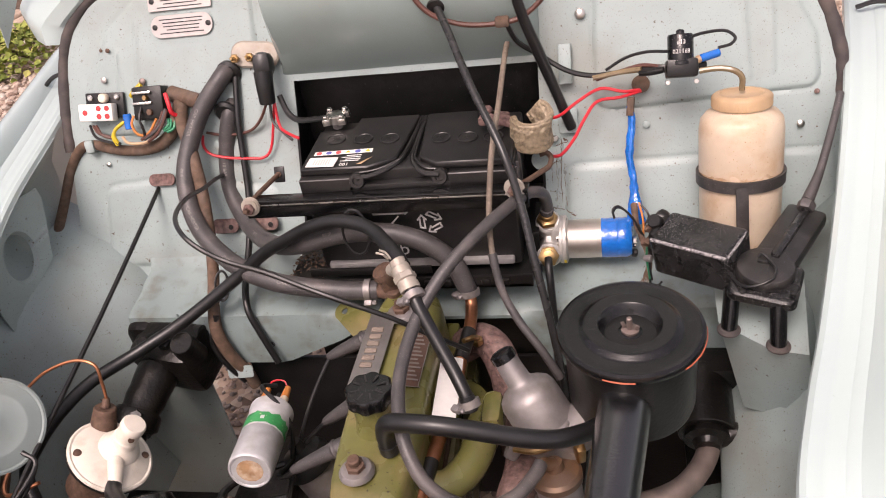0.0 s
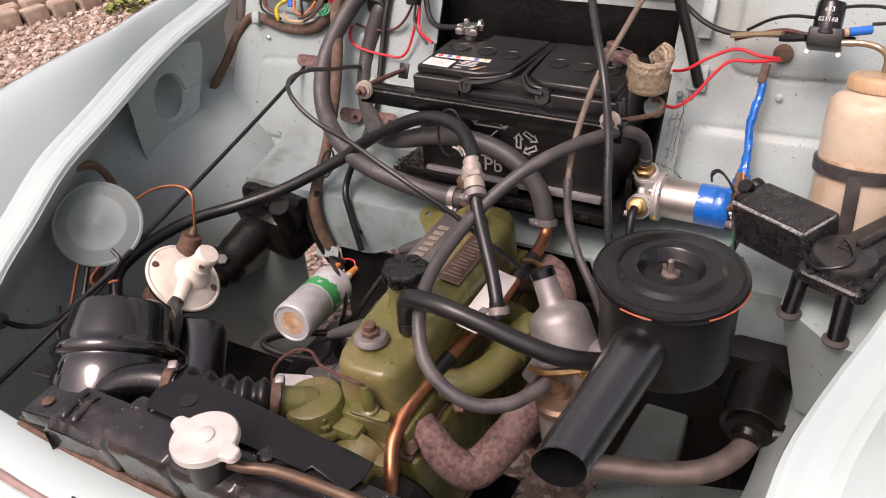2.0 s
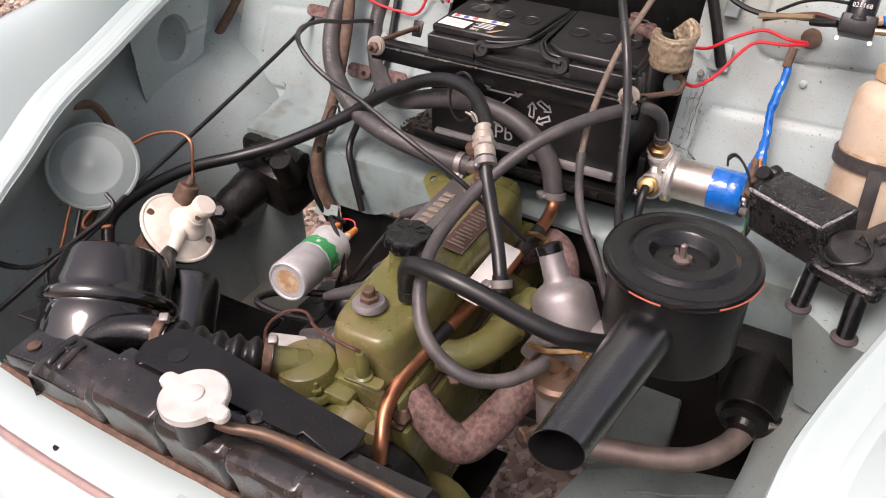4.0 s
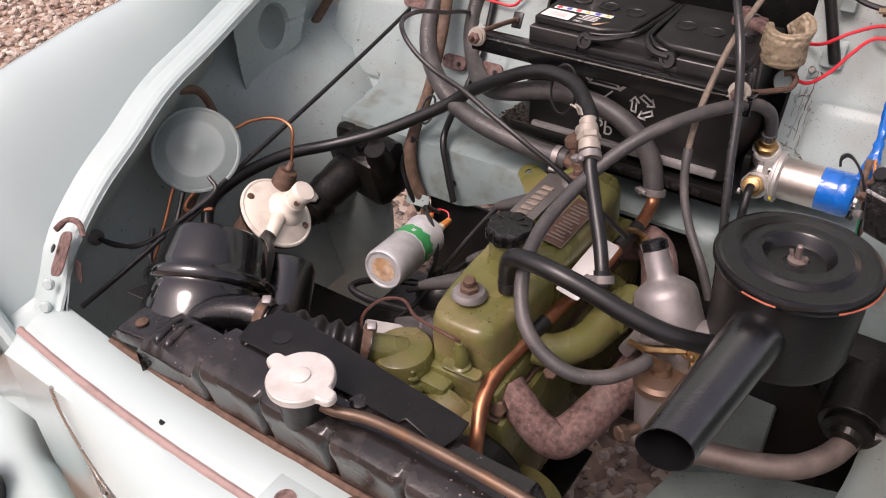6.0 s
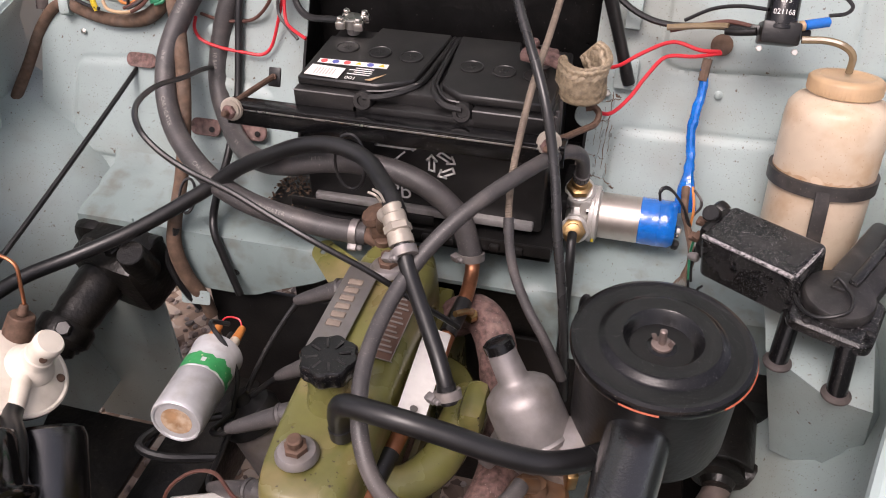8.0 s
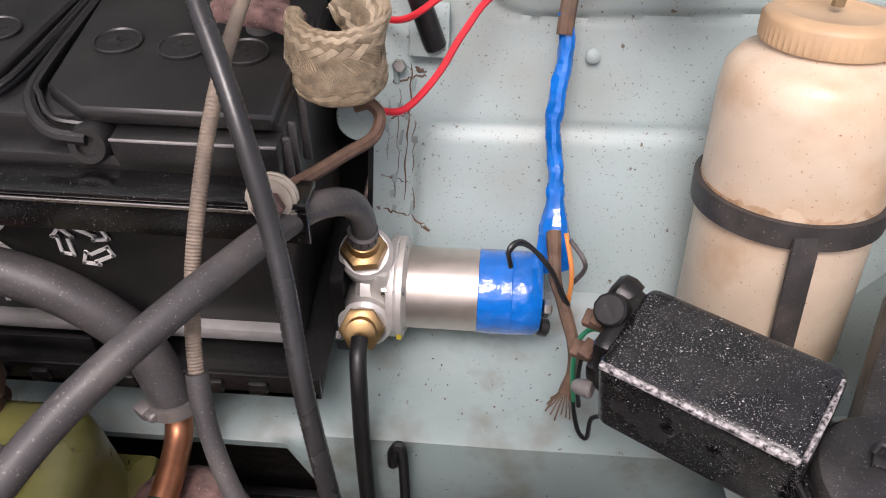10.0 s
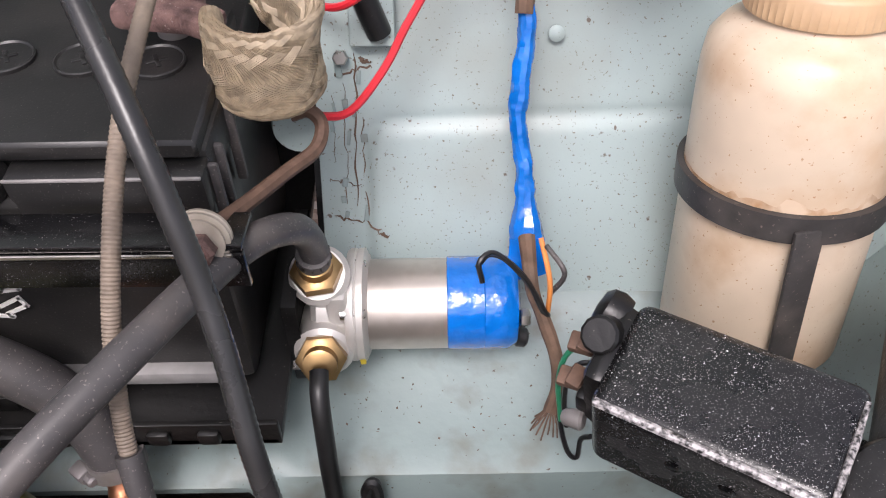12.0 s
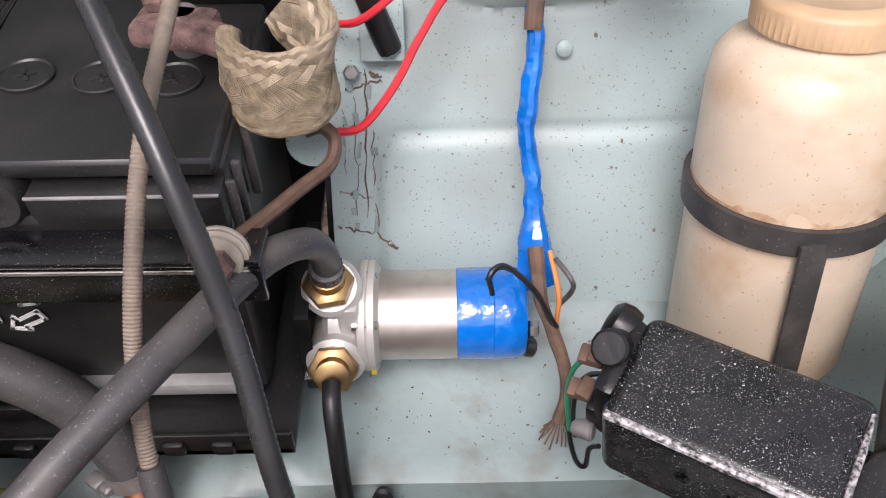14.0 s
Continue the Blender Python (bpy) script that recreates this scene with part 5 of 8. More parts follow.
# washer valve block on the bulkhead
rl = thing("washer_pump", (0.41, 1.15, 0.96), "small black washer pump on the bulkhead", "pump")
part("block", rbox((0.408, 1.165, 0.962), (0.044, 0.05, 0.026), 0.003, (-27, 0, 0)), SATIN, rl)
part("ear", rbox((0.41, 1.178, 0.958), (0.07, 0.02, 0.012), 0.003, (-27, 0, 0)), SATIN, rl)
m = along((0.407, 1.16, 0.97), (0.407, 1.182, 1.012))
part("solenoid", lathe([(0.0, 0), (0.0195, 0), (0.0195, 0.004), (0.0185, 0.005), (0.0185, 0.04), (0.017, 0.043), (0.006, 0.0435), (0.006, 0.048), (0.004, 0.05), (0, 0.05)], m, 28), BLACK, rl)
for txt, q, sz in (("e13", 0.031, 0.0085), ("021168", 0.018, 0.0085)):
    # words turned round the can
    A0, AD, AF = Vector((0.407, 1.16, 0.97)), Vector((0, 0.464, 0.886)), Vector((0, -0.886, 0.464))
    bm = text_mesh(txt, sz, Matrix(), 0.0001)
    for v in bm.verts:
        th = v.co.x / 0.0185
        v.co = A0 + AD * (q + v.co.y) + (0.0187 + max(0, v.co.z)) * (math.sin(th) * Vector((1, 0, 0)) + math.cos(th) * AF)
    part("print", bm, ink, rl, "white printed marking")
part("spigot", tube([(0.383, 1.165, 0.962), (0.365, 1.17, 0.957), (0.35, 1.178, 0.953)], 0.005, 10, 4), SATIN, rl)
part("screw", nut((0.388, 1.148, 0.949), (0, -1, 0.5), 0.004, 0.003), STEEL, rl)
part("screw", nut((0.428, 1.147, 0.949), (0, -1, 0.5), 0.004, 0.003), STEEL, rl)
part("connector", cyl((0.434, 1.165, 0.975), (0.462, 1.175, 0.978), 0.006, n=12), BLUE, rl, "blue crimp connector")
part("connector_collar", cyl((0.428, 1.163, 0.974), (0.435, 1.165, 0.975), 0.006, n=12), CAPTAN, rl)

rl.location += Vector((0, -0.003, -0.006))

# ---- wiper motor and its bracket ----
wm = thing("wiper_motor", (0.42, 0.93, 0.74), "black windscreen wiper motor on two posts", "motor")
R1 = pose(0.418, 0.934, 0.793, 0, 0, 0) @ Matrix.Rotation(radians(-33), 4, "Z") @ Matrix.Rotation(radians(-4), 4, "Y") @ Matrix.Rotation(radians(8), 4, "X")


def on_motor(b):
    bmesh.ops.transform(b, matrix=R1, verts=b.verts)
    return b


part("motor_case", on_motor(rbox((0, 0, 0), (0.114, 0.066, 0.064), 0.0075, segs=4)), SPECK, wm, "rounded black metal case")
# thin pale strips paint the highlight along the rounded case edges
part("edge_glint", on_motor(tube([(-0.054, -0.0312, 0.0302), (0.0, -0.0314, 0.0304), (0.054, -0.0312, 0.0302)], 0.0023, 8, 8, wobble=0.35)), EDGEGLINT, wm, "pale strip standing in for the edge's highlight")
part("edge_glint", on_motor(tube([(0.0552, -0.029, 0.0302), (0.0554, 0.0, 0.0304), (0.0552, 0.024, 0.0302)], 0.0016, 8, 6, wobble=0.4)), EDGEGLINT, wm, "pale strip standing in for the edge's highlight")
for x in (-0.012, 0.014):
    part("case_rivet", on_motor(lathe([(0.004, 0), (0.0045, 0.001), (0.003, 0.002), (0, 0.002)], pose(x, -0.0325, 0.004, 90, 0, 0), 12)), BLACK, wm)
bm = on_motor(rbox((-0.06, 0.004, 0.004), (0.014, 0.05, 0.05), 0.006))
merge(bm, on_motor(rbox((-0.068, 0.012, 0.01), (0.012, 0.016, 0.02), 0.004)), on_motor(rbox((-0.066, -0.014, -0.006), (0.01, 0.012, 0.016), 0.003)), on_motor(cyl((-0.066, 0.012, 0.02), (-0.066, 0.0, 0.036), 0.01, n=12)))
part("terminal_block", bm, SATIN, wm)
for y, z in ((0.004, 0.014), (-0.01, 0.0)):
    part("spade_terminal", on_motor(merge(rbox((-0.077, y, z), (0.014, 0.011, 0.006), 0.0015, (10, 0, 8)), rbox((-0.074, y, z + 0.004), (0.008, 0.013, 0.004), 0.001, (0, 12, 0)))), RUSTBOLT, wm, "brown spade terminal")
part("rubber_plug", on_motor(lathe([(0.0, -0.004), (0.012, -0.003), (0.0135, 0.003), (0.0125, 0.009), (0.009, 0.012), (0, 0.013)], pose(-0.066, 0.024, 0.018, 0, -70, 0), 18)), SATIN, wm, "round black rubber plug")
part("bullet_terminal", on_motor(cyl((-0.064, -0.022, -0.016), (-0.076, -0.024, -0.018), 0.006, 0.0045, n=12)), ALU, wm)
bm = prism(round_rect(0.085, 0.075, 0.012), 0.016, pose(0.492, 0.872, 0.778, 4, 3, -18), 0.003)
part("gear_plate", bm, SPECK, wm, "dusty black gear housing plate")
part("rack_housing", rbox((0.535, 0.955, 0.792), (0.055, 0.15, 0.026), 0.008, (-4, 4, -28)), DUSTY, wm)
part("housing_rib", rbox((0.537, 0.955, 0.807), (0.012, 0.14, 0.01), 0.004, (-4, 4, -28)), SPECK, wm)
part("gear_case", rbox((0.488, 0.9, 0.765), (0.07, 0.07, 0.03), 0.008, (0, 0, -20)), SPECK, wm)
m = along((0.492, 0.882, 0.793), (0.4925, 0.88, 0.82))
part("gear_cover", lathe([(0.035, 0), (0.0365, 0.003), (0.0365, 0.011), (0.0345, 0.0145), (0.032, 0.0155), (0.0, 0.0165)], m, 40), DUSTY, wm, "round dusty cover")
part("cover_clip", rbox((0.4905, 0.888, 0.811), (0.013, 0.012, 0.004), 0.001, (0, 0, -20)), DUSTY, wm)
part("cover_wire", tube([(0.485, 0.892, 0.8125), (0.489, 0.893, 0.817), (0.497, 0.884, 0.8135), (0.502, 0.868, 0.8125), (0.497, 0.852, 0.8105), (0.482, 0.845, 0.806), (0.466, 0.848, 0.8), (0.455, 0.862, 0.797), (0.45, 0.88, 0.797)], 0.0019, 8, 5), RUBBER, wm)
for a, b in (((0.447, 0.846, 0.728), (0.452, 0.872, 0.78)), ((0.503, 0.814, 0.728), (0.503, 0.838, 0.78))):
    part("post", cyl(a, b, 0.0105, n=18), BLACK, wm)
    part("grommet", lathe([(0.011, 0), (0.015, 0.0005), (0.015, 0.003), (0.012, 0.006)], along(a, Vector(a) + Vector((0, 0, 0.02))), 24), SEAL, wm)
for x, y in ((0.46, 0.845), (0.52, 0.84), (0.528, 0.895)):
    part("cover_screw", lathe([(0.004, 0), (0.0045, 0.002), (0.003, 0.003), (0, 0.003)], pose(x, y, 0.7945), 10), SATIN, wm)
part("drive_tube", tube([(0.568, 1.02, 0.81), (0.59, 1.06, 0.835), (0.615, 1.12, 0.875), (0.63, 1.16, 0.9)], [0.009, 0.006, 0.0055, 0.0055], 10, 5), GREYRUB, wm, "grey tube to the wiper")
part("tube_nut", nut((0.562, 1.005, 0.805), (0.4, 0.8, 0.45), 0.012, 0.014), GREYRUB, wm)

mb = thing("motor_bracket", (0.49, 0.85, 0.72), "folded grey-green sheet bracket on the inner wing", "bracket")
bm = bmesh.new()
vv = [bm.verts.new(c) for c in ((0.437, 0.905, 0.728), (0.553, 0.912, 0.728), (0.537, 0.799, 0.728), (0.494, 0.809, 0.728), (0.436, 0.862, 0.728), (0.535, 0.845, 0.56), (0.575, 0.86, 0.56), (0.6, 0.9, 0.62), (0.445, 0.99, 0.69), (0.57, 1.0, 0.70), (0.478, 0.868, 0.56))]
for f in ((0, 1, 2, 3, 4), (3, 2, 6, 5), (2, 1, 7, 6), (4, 3, 5, 10), (0, 8, 9, 1)):
    bm.faces.new([vv[i] for i in f])
bmesh.ops.recalc_face_normals(bm, faces=bm.faces)
part("bracket_sheet", bm, BAY, mb)
part("drain_hole", lathe([(0.0042, 0), (0.0042, 0.0006), (0, 0.0006)], pose(0.495, 0.811, 0.7296), 14), SATIN, mb)

# slotted ribs at the battery's side and leaf litter on the tray
for y in (1.03, 1.045, 1.075):
    part("side_rib", rbox((0.1685, y, 0.86), (0.006, 0.004, 0.05), 0.0015), GREYRUB, bat)
litter = []
for k in range(260):
    a, q = rng.uniform(0, 6.283), rng.random()
    litter.append(((-0.185 + 0.035 * q * math.cos(a), 1.04 + 0.05 * q * math.sin(a), 0.712 + 0.03 * (1 - q) * rng.random()), (rng.uniform(0.003, 0.008),) * 3, Euler((rng.uniform(-1, 1), rng.uniform(-1, 1), a))))
tagged(scatter("leaf_litter", SOIL, litter, leaf_shape(), "brown leaf litter on the battery tray", "litter"))

# ---- engine ----
eng = thing("engine", (0.0, 0.75, 0.4), "green enamelled four-cylinder car engine", "engine")
EM = pose(0.0, 0.765, 0.66) @ Matrix.Rotation(radians(3.6), 4, "X")


def onE(b):
    bmesh.ops.transform(b, matrix=EM, verts=b.verts)
    return b


# rocker cover: rounded box that narrows upwards
def cover(u, k):
    a = 2 * math.pi * u / 64
    prof = ((-0.03, 1.03), (-0.028, 1.03), (-0.026, 0.985), (0.02, 0.97), (0.04, 0.94), (0.049, 0.88), (0.053, 0.78), (0.054, 0.5), (0.054, 0.02))
    z, s = prof[int(k)]
    ex, ey = 0.056, 0.196
    c, sn = math.cos(a), math.sin(a)
    p = 5.0
    rr = (abs(c) ** p + abs(sn) ** p) ** (-1 / p)
    x, y = c * rr, sn * rr
    off = (1 - s) * 0.056
    if s < 0.6:
        return (x * ex * s / 0.9, y * (ey - 0.056 * (1 - 0.78)) * (s + 0.35 if s > 0.3 else s * 2), z)
    return (x * (ex - off), y * (ey - off), z)


bm = onE(sheet(cover, range(65), range(9)))
bmesh.ops.remove_doubles(bm, verts=bm.verts, dist=0.0003)
rc = part("rocker_cover", bm, GREEN, eng, "glossy green rocker cover", 60)
for y, z in ((0.62, 0.709), (0.89, 0.728)):
    x = -0.012 if y < 0.7 else -0.003
    part("cup_washer", lathe([(0.0, 0), (0.0225, 0.0), (0.0225, 0.003), (0.019, 0.008), (0.013, 0.009), (0, 0.009)], pose(x, y, z, -3, 0, 0), 28), ALU, rc)
    part("cover_nut", merge(nut((x, y, z + 0.008), (0, 0, 1), 0.0125, 0.009), cyl((x, y, z + 0.016), (x, y, z + 0.026), 0.008, n=14)), RUSTBOLT, rc)
part("filler_neck", lathe([(0.032, -0.03), (0.028, -0.01), (0.026, 0.0), (0.026, 0.03)], pose(-0.003, 0.70, 0.725, -3, 0, 0), 28), GREEN, rc)
bm = bmesh.new()
prof = [(0.0295, 0), (0.0305, 0.003), (0.0305, 0.016), (0.028, 0.0195), (0.0, 0.0205)]
rings = []
for r, h in prof:
    ring = []
    for k in range(48):
        a = 2 * math.pi * k / 48
        rr = r * (1 + (0.055 * math.cos(8 * a) if 0.001 < r else 0)) if r > 0.001 else 0.0006
        ring.append(bm.verts.new((rr * math.cos(a), rr * math.sin(a), h)))
    rings.append(ring)
for a, b in zip(rings[:-1], rings[1:]):
    for k in range(48):
        bm.faces.new((a[k], a[(k + 1) % 48], b[(k + 1) % 48], b[k]))
bm.faces.new(rings[-1])
bm.faces.new(rings[0][::-1])
bmesh.ops.transform(bm, matrix=pose(-0.003, 0.70, 0.753, -3, 0, 0), verts=bm.verts)
fc = part("filler_cap", bm, BLACK, rc, "black ribbed plastic oil filler cap")
bm = bmesh.new()
for k in range(8):
    a = 2 * math.pi * (k + 0.5) / 8
    merge(bm, rbox((-0.003 + 0.017 * math.cos(a), 0.70 + 0.017 * math.sin(a), 0.7735), (0.012, 0.0025, 0.0006), 0, (0, 0, math.degrees(a))))
part("embossed_marks", bm, PLASTIC, fc)
# plates on the cover
pl = part("maker_plate", prism([(-0.02, -0.072), (0.02, -0.072), (0.02, 0.072), (-0.02, 0.072)], 0.0012, pose(-0.033, 0.822, 0.7245, 3.6, -2, -2.5), 0.0003), NAMEPLATE, rc, "bright plate with worn lettering")
bars = bmesh.new()
for k in range(6):
    merge(bars, rbox((-0.037 + 0.0007 * k, 0.79 + 0.0135 * k, 0.7245 + 0.00085 * k), (0.018, 0.0085, 0.0008), 0.001, (3.6, -2, -2.5)))
part("letter_bar", bars, pbr("worn_letter_ink", (0.2, 0.16, 0.13), 0.6, bump=0, var=0.3), pl)
pl = part("information_plate", prism([(-0.017, -0.052), (0.017, -0.052), (0.017, 0.052), (-0.017, 0.052)], 0.001, pose(0.028, 0.806, 0.7225, 3.6, 6, -2), 0.0003), PLATE_BROWN, rc, "brown plate with small print")
bars = bmesh.new()
for k in range(12):
    merge(bars, rbox((0.028, 0.765 + 0.0072 * k, 0.7223 + 0.00045 * k), (0.026 - 0.006 * (k % 3), 0.0026, 0.0008), 0, (3.6, 6, -2)))
part("print_bar", bars, NAMEPLATE, pl)
part("plate_edge", merge(rbox((0.028, 0.7535, 0.7208), (0.034, 0.001, 0.001), 0, (3.6, 6, -2)), rbox((0.0445, 0.806, 0.7215), (0.001, 0.104, 0.001), 0, (3.6, 6, -2)), rbox((0.0115, 0.806, 0.7252), (0.001, 0.104, 0.001), 0, (3.6, 6, -2))), NAMEPLATE, pl)
# breather stub and oil pipe tower at the front
part("breather_stub", cyl((0.024, 0.655, 0.70), (0.024, 0.652, 0.735), 0.009, n=16), GREEN, rc)
m = along((0.018, 0.556, 0.655), (0.017, 0.553, 0.7))
ot = part("vent_fitting", lathe([(0.012, 0), (0.012, 0.004), (0.0085, 0.006), (0.0085, 0.03), (0.006, 0.034), (0.005, 0.042), (0, 0.042)], m, 18), GREEN, rc)
part("fitting_lug", prism(round_rect(0.05, 0.018, 0.006), 0.005, pose(0.02, 0.553, 0.652, 0, 8, 10), 0.001), GREEN, ot)

# head, block, thermostat housing
bm = rbox((0.0, 0.765, 0.615), (0.125, 0.40, 0.04), 0.006, (3.6, 0, 0))
part("cylinder_head", bm, GREEN, eng, "green cylinder head")
part("head_gasket", rbox((0.0, 0.765, 0.592), (0.132, 0.41, 0.006), 0.001, (3.6, 0, 0)), RUSTBOLT, eng)
bm = rbox((0.0, 0.775, 0.48), (0.15, 0.42, 0.22), 0.01, (3, 0, 0))
merge(bm, rbox((-0.01, 0.555, 0.52), (0.12, 0.05, 0.14), 0.014), cyl((0.0, 0.56, 0.57), (-0.005, 0.505, 0.565), 0.038, 0.03), cyl((0.09, 0.62, 0.4), (0.09, 0.54, 0.4), 0.05, 0.045))
part("block", bm, GREEN, eng, "oily green engine block")
m = along((-0.075, 0.563, 0.595), (-0.078, 0.561, 0.655))
bm = lathe([(0.048, 0), (0.048, 0.01), (0.0465, 0.012), (0.0415, 0.013), (0.0405, 0.034), (0.0385, 0.039), (0.034, 0.0415), (0.015, 0.044), (0, 0.0445)], m, 36)
merge(bm, cyl((-0.075, 0.565, 0.621), (-0.12, 0.53, 0.641), 0.0215, 0.02), rbox((-0.05, 0.58, 0.603), (0.1, 0.075, 0.022), 0.008))
th = part("thermostat_housing", bm, GREEN, eng, "worn green thermostat housing")
for x, y in ((-0.085, 0.605), (-0.045, 0.54), (-0.028, 0.59)):
    part("housing_stud", merge(nut((x, y, 0.612), (0, 0, 1), 0.0085, 0.008), cyl((x, y, 0.618), (x, y, 0.63), 0.004, n=10)), GREEN, th)
bm = prism([(-0.035, -0.02), (0.0, -0.03), (0.04, -0.01), (0.03, 0.025), (-0.03, 0.03)], 0.012, pose(-0.125, 0.585, 0.6, 8, 5, 30), 0.003)
part("sensor_bracket", bm, CAST, eng, "bare cast bracket")
# lifting eye at the rear
LY = Vector((-0.066, 0.05, 0.008)).normalized()
LN = Vector((0.1, -0.55, 0.83))
LN = (LN - LY * LN.dot(LY)).normalized()
LX = LY.cross(LN)
LM = Matrix.Translation((-0.125, 0.972, 0.664)) @ Matrix((LX, LY, LN)).transposed().to_4x4()


def eye(k, ring):
    t = 2 * math.pi * k / 48
    c, sn = math.cos(t), math.sin(t)
    if ring == 0:
        return LM @ Vector((0.0062 * c, 0.0062 * sn, 0))
    if ring == 1:
        return LM @ Vector((0.0085 * c, 0.0085 * sn, 0.0006))
    if sn > -0.1:
        return LM @ Vector((0.017 * c, 0.017 * sn, 0))
    f = min(1.0, abs(sn) / max(abs(c), 0.001) / 2.2)
    w = 0.017 + 0.012 * f
    return LM @ Vector((math.copysign(min(w, w * abs(c) / max(abs(sn), 0.001) * 2.2), c), -0.075 * f, 0))


bm = sheet(eye, range(49), range(3), None, 0.004)
bmesh.ops.remove_doubles(bm, verts=bm.verts, dist=0.0003)
le = part("lifting_eye", bm, GREEN, eng, "green lifting eye")

# timing cover and pulley low at the front
# both are black to fill the shaded gap under the engine front too
part("timing_cover", prism(round_rect(0.2, 0.26, 0.07), 0.05, Matrix.Translation((0.02, 0.555, 0.44)) @ Matrix.Rotation(radians(90), 4, "X"), 0.01), GREASE_SHADE, eng, "oily dark timing cover")
part("fan_pulley", lathe([(0.02, 0), (0.05, 0), (0.055, 0.006), (0.045, 0.014), (0.055, 0.022), (0.05, 0.028), (0.0, 0.03)], along((0.0, 0.505, 0.52), (0.0, 0.47, 0.52)), 32), GREASE_SHADE, eng, "oily black pulley")

# manifolds on the carburettor side
bm = tube([(0.055, 0.603, 0.602), (0.082, 0.595, 0.585), (0.108, 0.593, 0.564), (0.128, 0.602, 0.55), (0.143, 0.628, 0.554), (0.157, 0.67, 0.568), (0.168, 0.72, 0.578), (0.168, 0.76, 0.565), (0.155, 0.79, 0.48)], [0.023, 0.023, 0.0245, 0.026, 0.0255, 0.025, 0.025, 0.025], 16, 6, wobble=0.06)
merge(bm, tube([(0.06, 0.93, 0.62), (0.1, 0.93, 0.64), (0.13, 0.9, 0.63), (0.15, 0.85, 0.58), (0.155, 0.8, 0.53)], 0.026, 14, 5, wobble=0.05))
ex = part("exhaust_manifold", bm, RUST, eng, "pitted rusty cast exhaust manifold")
part("manifold_bolt", nut((0.06, 0.575, 0.595), (0.3, -1, 0.4), 0.012, 0.012), RUSTBOLT, ex)
part("manifold_bolt", nut((0.088, 0.655, 0.6), (0.3, -0.6, 0.8), 0.01, 0.01), RUSTBOLT, ex)
bm = tube([(0.06, 0.66, 0.628), (0.085, 0.67, 0.625), (0.11, 0.705, 0.628), (0.12, 0.76, 0.632), (0.125, 0.80, 0.634)], [0.022, 0.022, 0.023, 0.025, 0.022], 18, 6)
merge(bm, tube([(0.06, 0.86, 0.6), (0.09, 0.85, 0.598), (0.115, 0.8, 0.605), (0.12, 0.745, 0.622)], 0.021, 14, 5), rbox((0.135, 0.765, 0.65), (0.03, 0.06, 0.05), 0.012))
part("inlet_manifold", bm, GREEN, eng, "green painted inlet manifold")
part("blanking_fitting", merge(nut((0.098, 0.9, 0.66), (0.2, -0.2, 1), 0.009, 0.012), tube([(0.1, 0.9, 0.67), (0.098, 0.88, 0.69), (0.088, 0.862, 0.70)], 0.004, 8, 4)), BRASS, eng)

# label tag hanging beside the cover
tag = thing("paper_tag", (0.076, 0.78, 0.68), "long white card tag tucked beside the engine", "tag")
part("card", prism(round_rect(0.032, 0.145, 0.004), 0.0012, pose(0.074, 0.778, 0.684, -4, 14, 2)), LABELW, tag)
part("tag_eye", lathe([(0.002, 0), (0.0045, 0.0002), (0.0045, 0.001), (0.002, 0.001)], pose(0.079, 0.718, 0.6915, -4, 14, 0), 14), NAMEPLATE, tag)

# carburettor
cb = thing("carburettor", (0.19, 0.74, 0.64), "aluminium carburettor with domed suction chamber", "carburettor")
m = along((0.214, 0.728, 0.672), (0.154, 0.768, 0.776))
part("suction_chamber", lathe([(0.042, 0.0), (0.0425, 0.004), (0.041, 0.006), (0.0395, 0.007), (0.039, 0.05), (0.036, 0.059), (0.028, 0.066), (0.019, 0.071), (0.0165, 0.075), (0.0155, 0.1), (0.015, 0.108)], m, 36), ALU, cb, "dull aluminium dome")
bm = bmesh.new()
merge(bm, lathe([(0.0145, 0.106), (0.0165, 0.107), (0.0165, 0.117), (0.0135, 0.119), (0.012, 0.1175), (0, 0.1175)], m, 10))
part("damper_cap", bm, BLACK, cb, "black damper cap")
bm = rbox((0.222, 0.725, 0.655), (0.075, 0.065, 0.045), 0.012, (0, 25, -12))
merge(bm, cyl((0.23, 0.72, 0.66), (0.29, 0.735, 0.70), 0.03), rbox((0.175, 0.745, 0.645), (0.02, 0.07, 0.055), 0.006, (0, 25, -12)))
part("throttle_body", bm, ALU, cb)
bm = bmesh.new()
for k, (x, y, z) in enumerate(((0.248, 0.728, 0.693), (0.258, 0.718, 0.69), (0.252, 0.705, 0.684), (0.24, 0.70, 0.68))):
    merge(bm, nut((x, y, z), (0.4, -0.8, 0.4), 0.008, 0.008), cyl((x, y, z), (x + 0.012, y - 0.018, z + 0.01), 0.0035, n=8))
merge(bm, rbox((0.25, 0.7, 0.672), (0.012, 0.04, 0.03), 0.003, (10, 0, 20)), tube([(0.17, 0.70, 0.66), (0.2, 0.685, 0.675), (0.24, 0.695, 0.685)], 0.004, 8, 4))
part("linkage", bm, BRASS, cb, "brassy throttle linkage")
m = along((0.23, 0.668, 0.575), (0.222, 0.674, 0.665))
part("float_chamber", lathe([(0.0, 0), (0.024, 0.0), (0.028, 0.006), (0.0295, 0.06), (0.032, 0.062), (0.032, 0.068)], m, 28), ALU, cb, "float chamber")
bm = lathe([(0.0325, 0.066), (0.033, 0.075), (0.029, 0.08), (0.012, 0.084), (0.01, 0.095), (0, 0.095)], m, 28)
merge(bm, cyl((0.222, 0.672, 0.668), (0.206, 0.658, 0.683), 0.008, n=12))
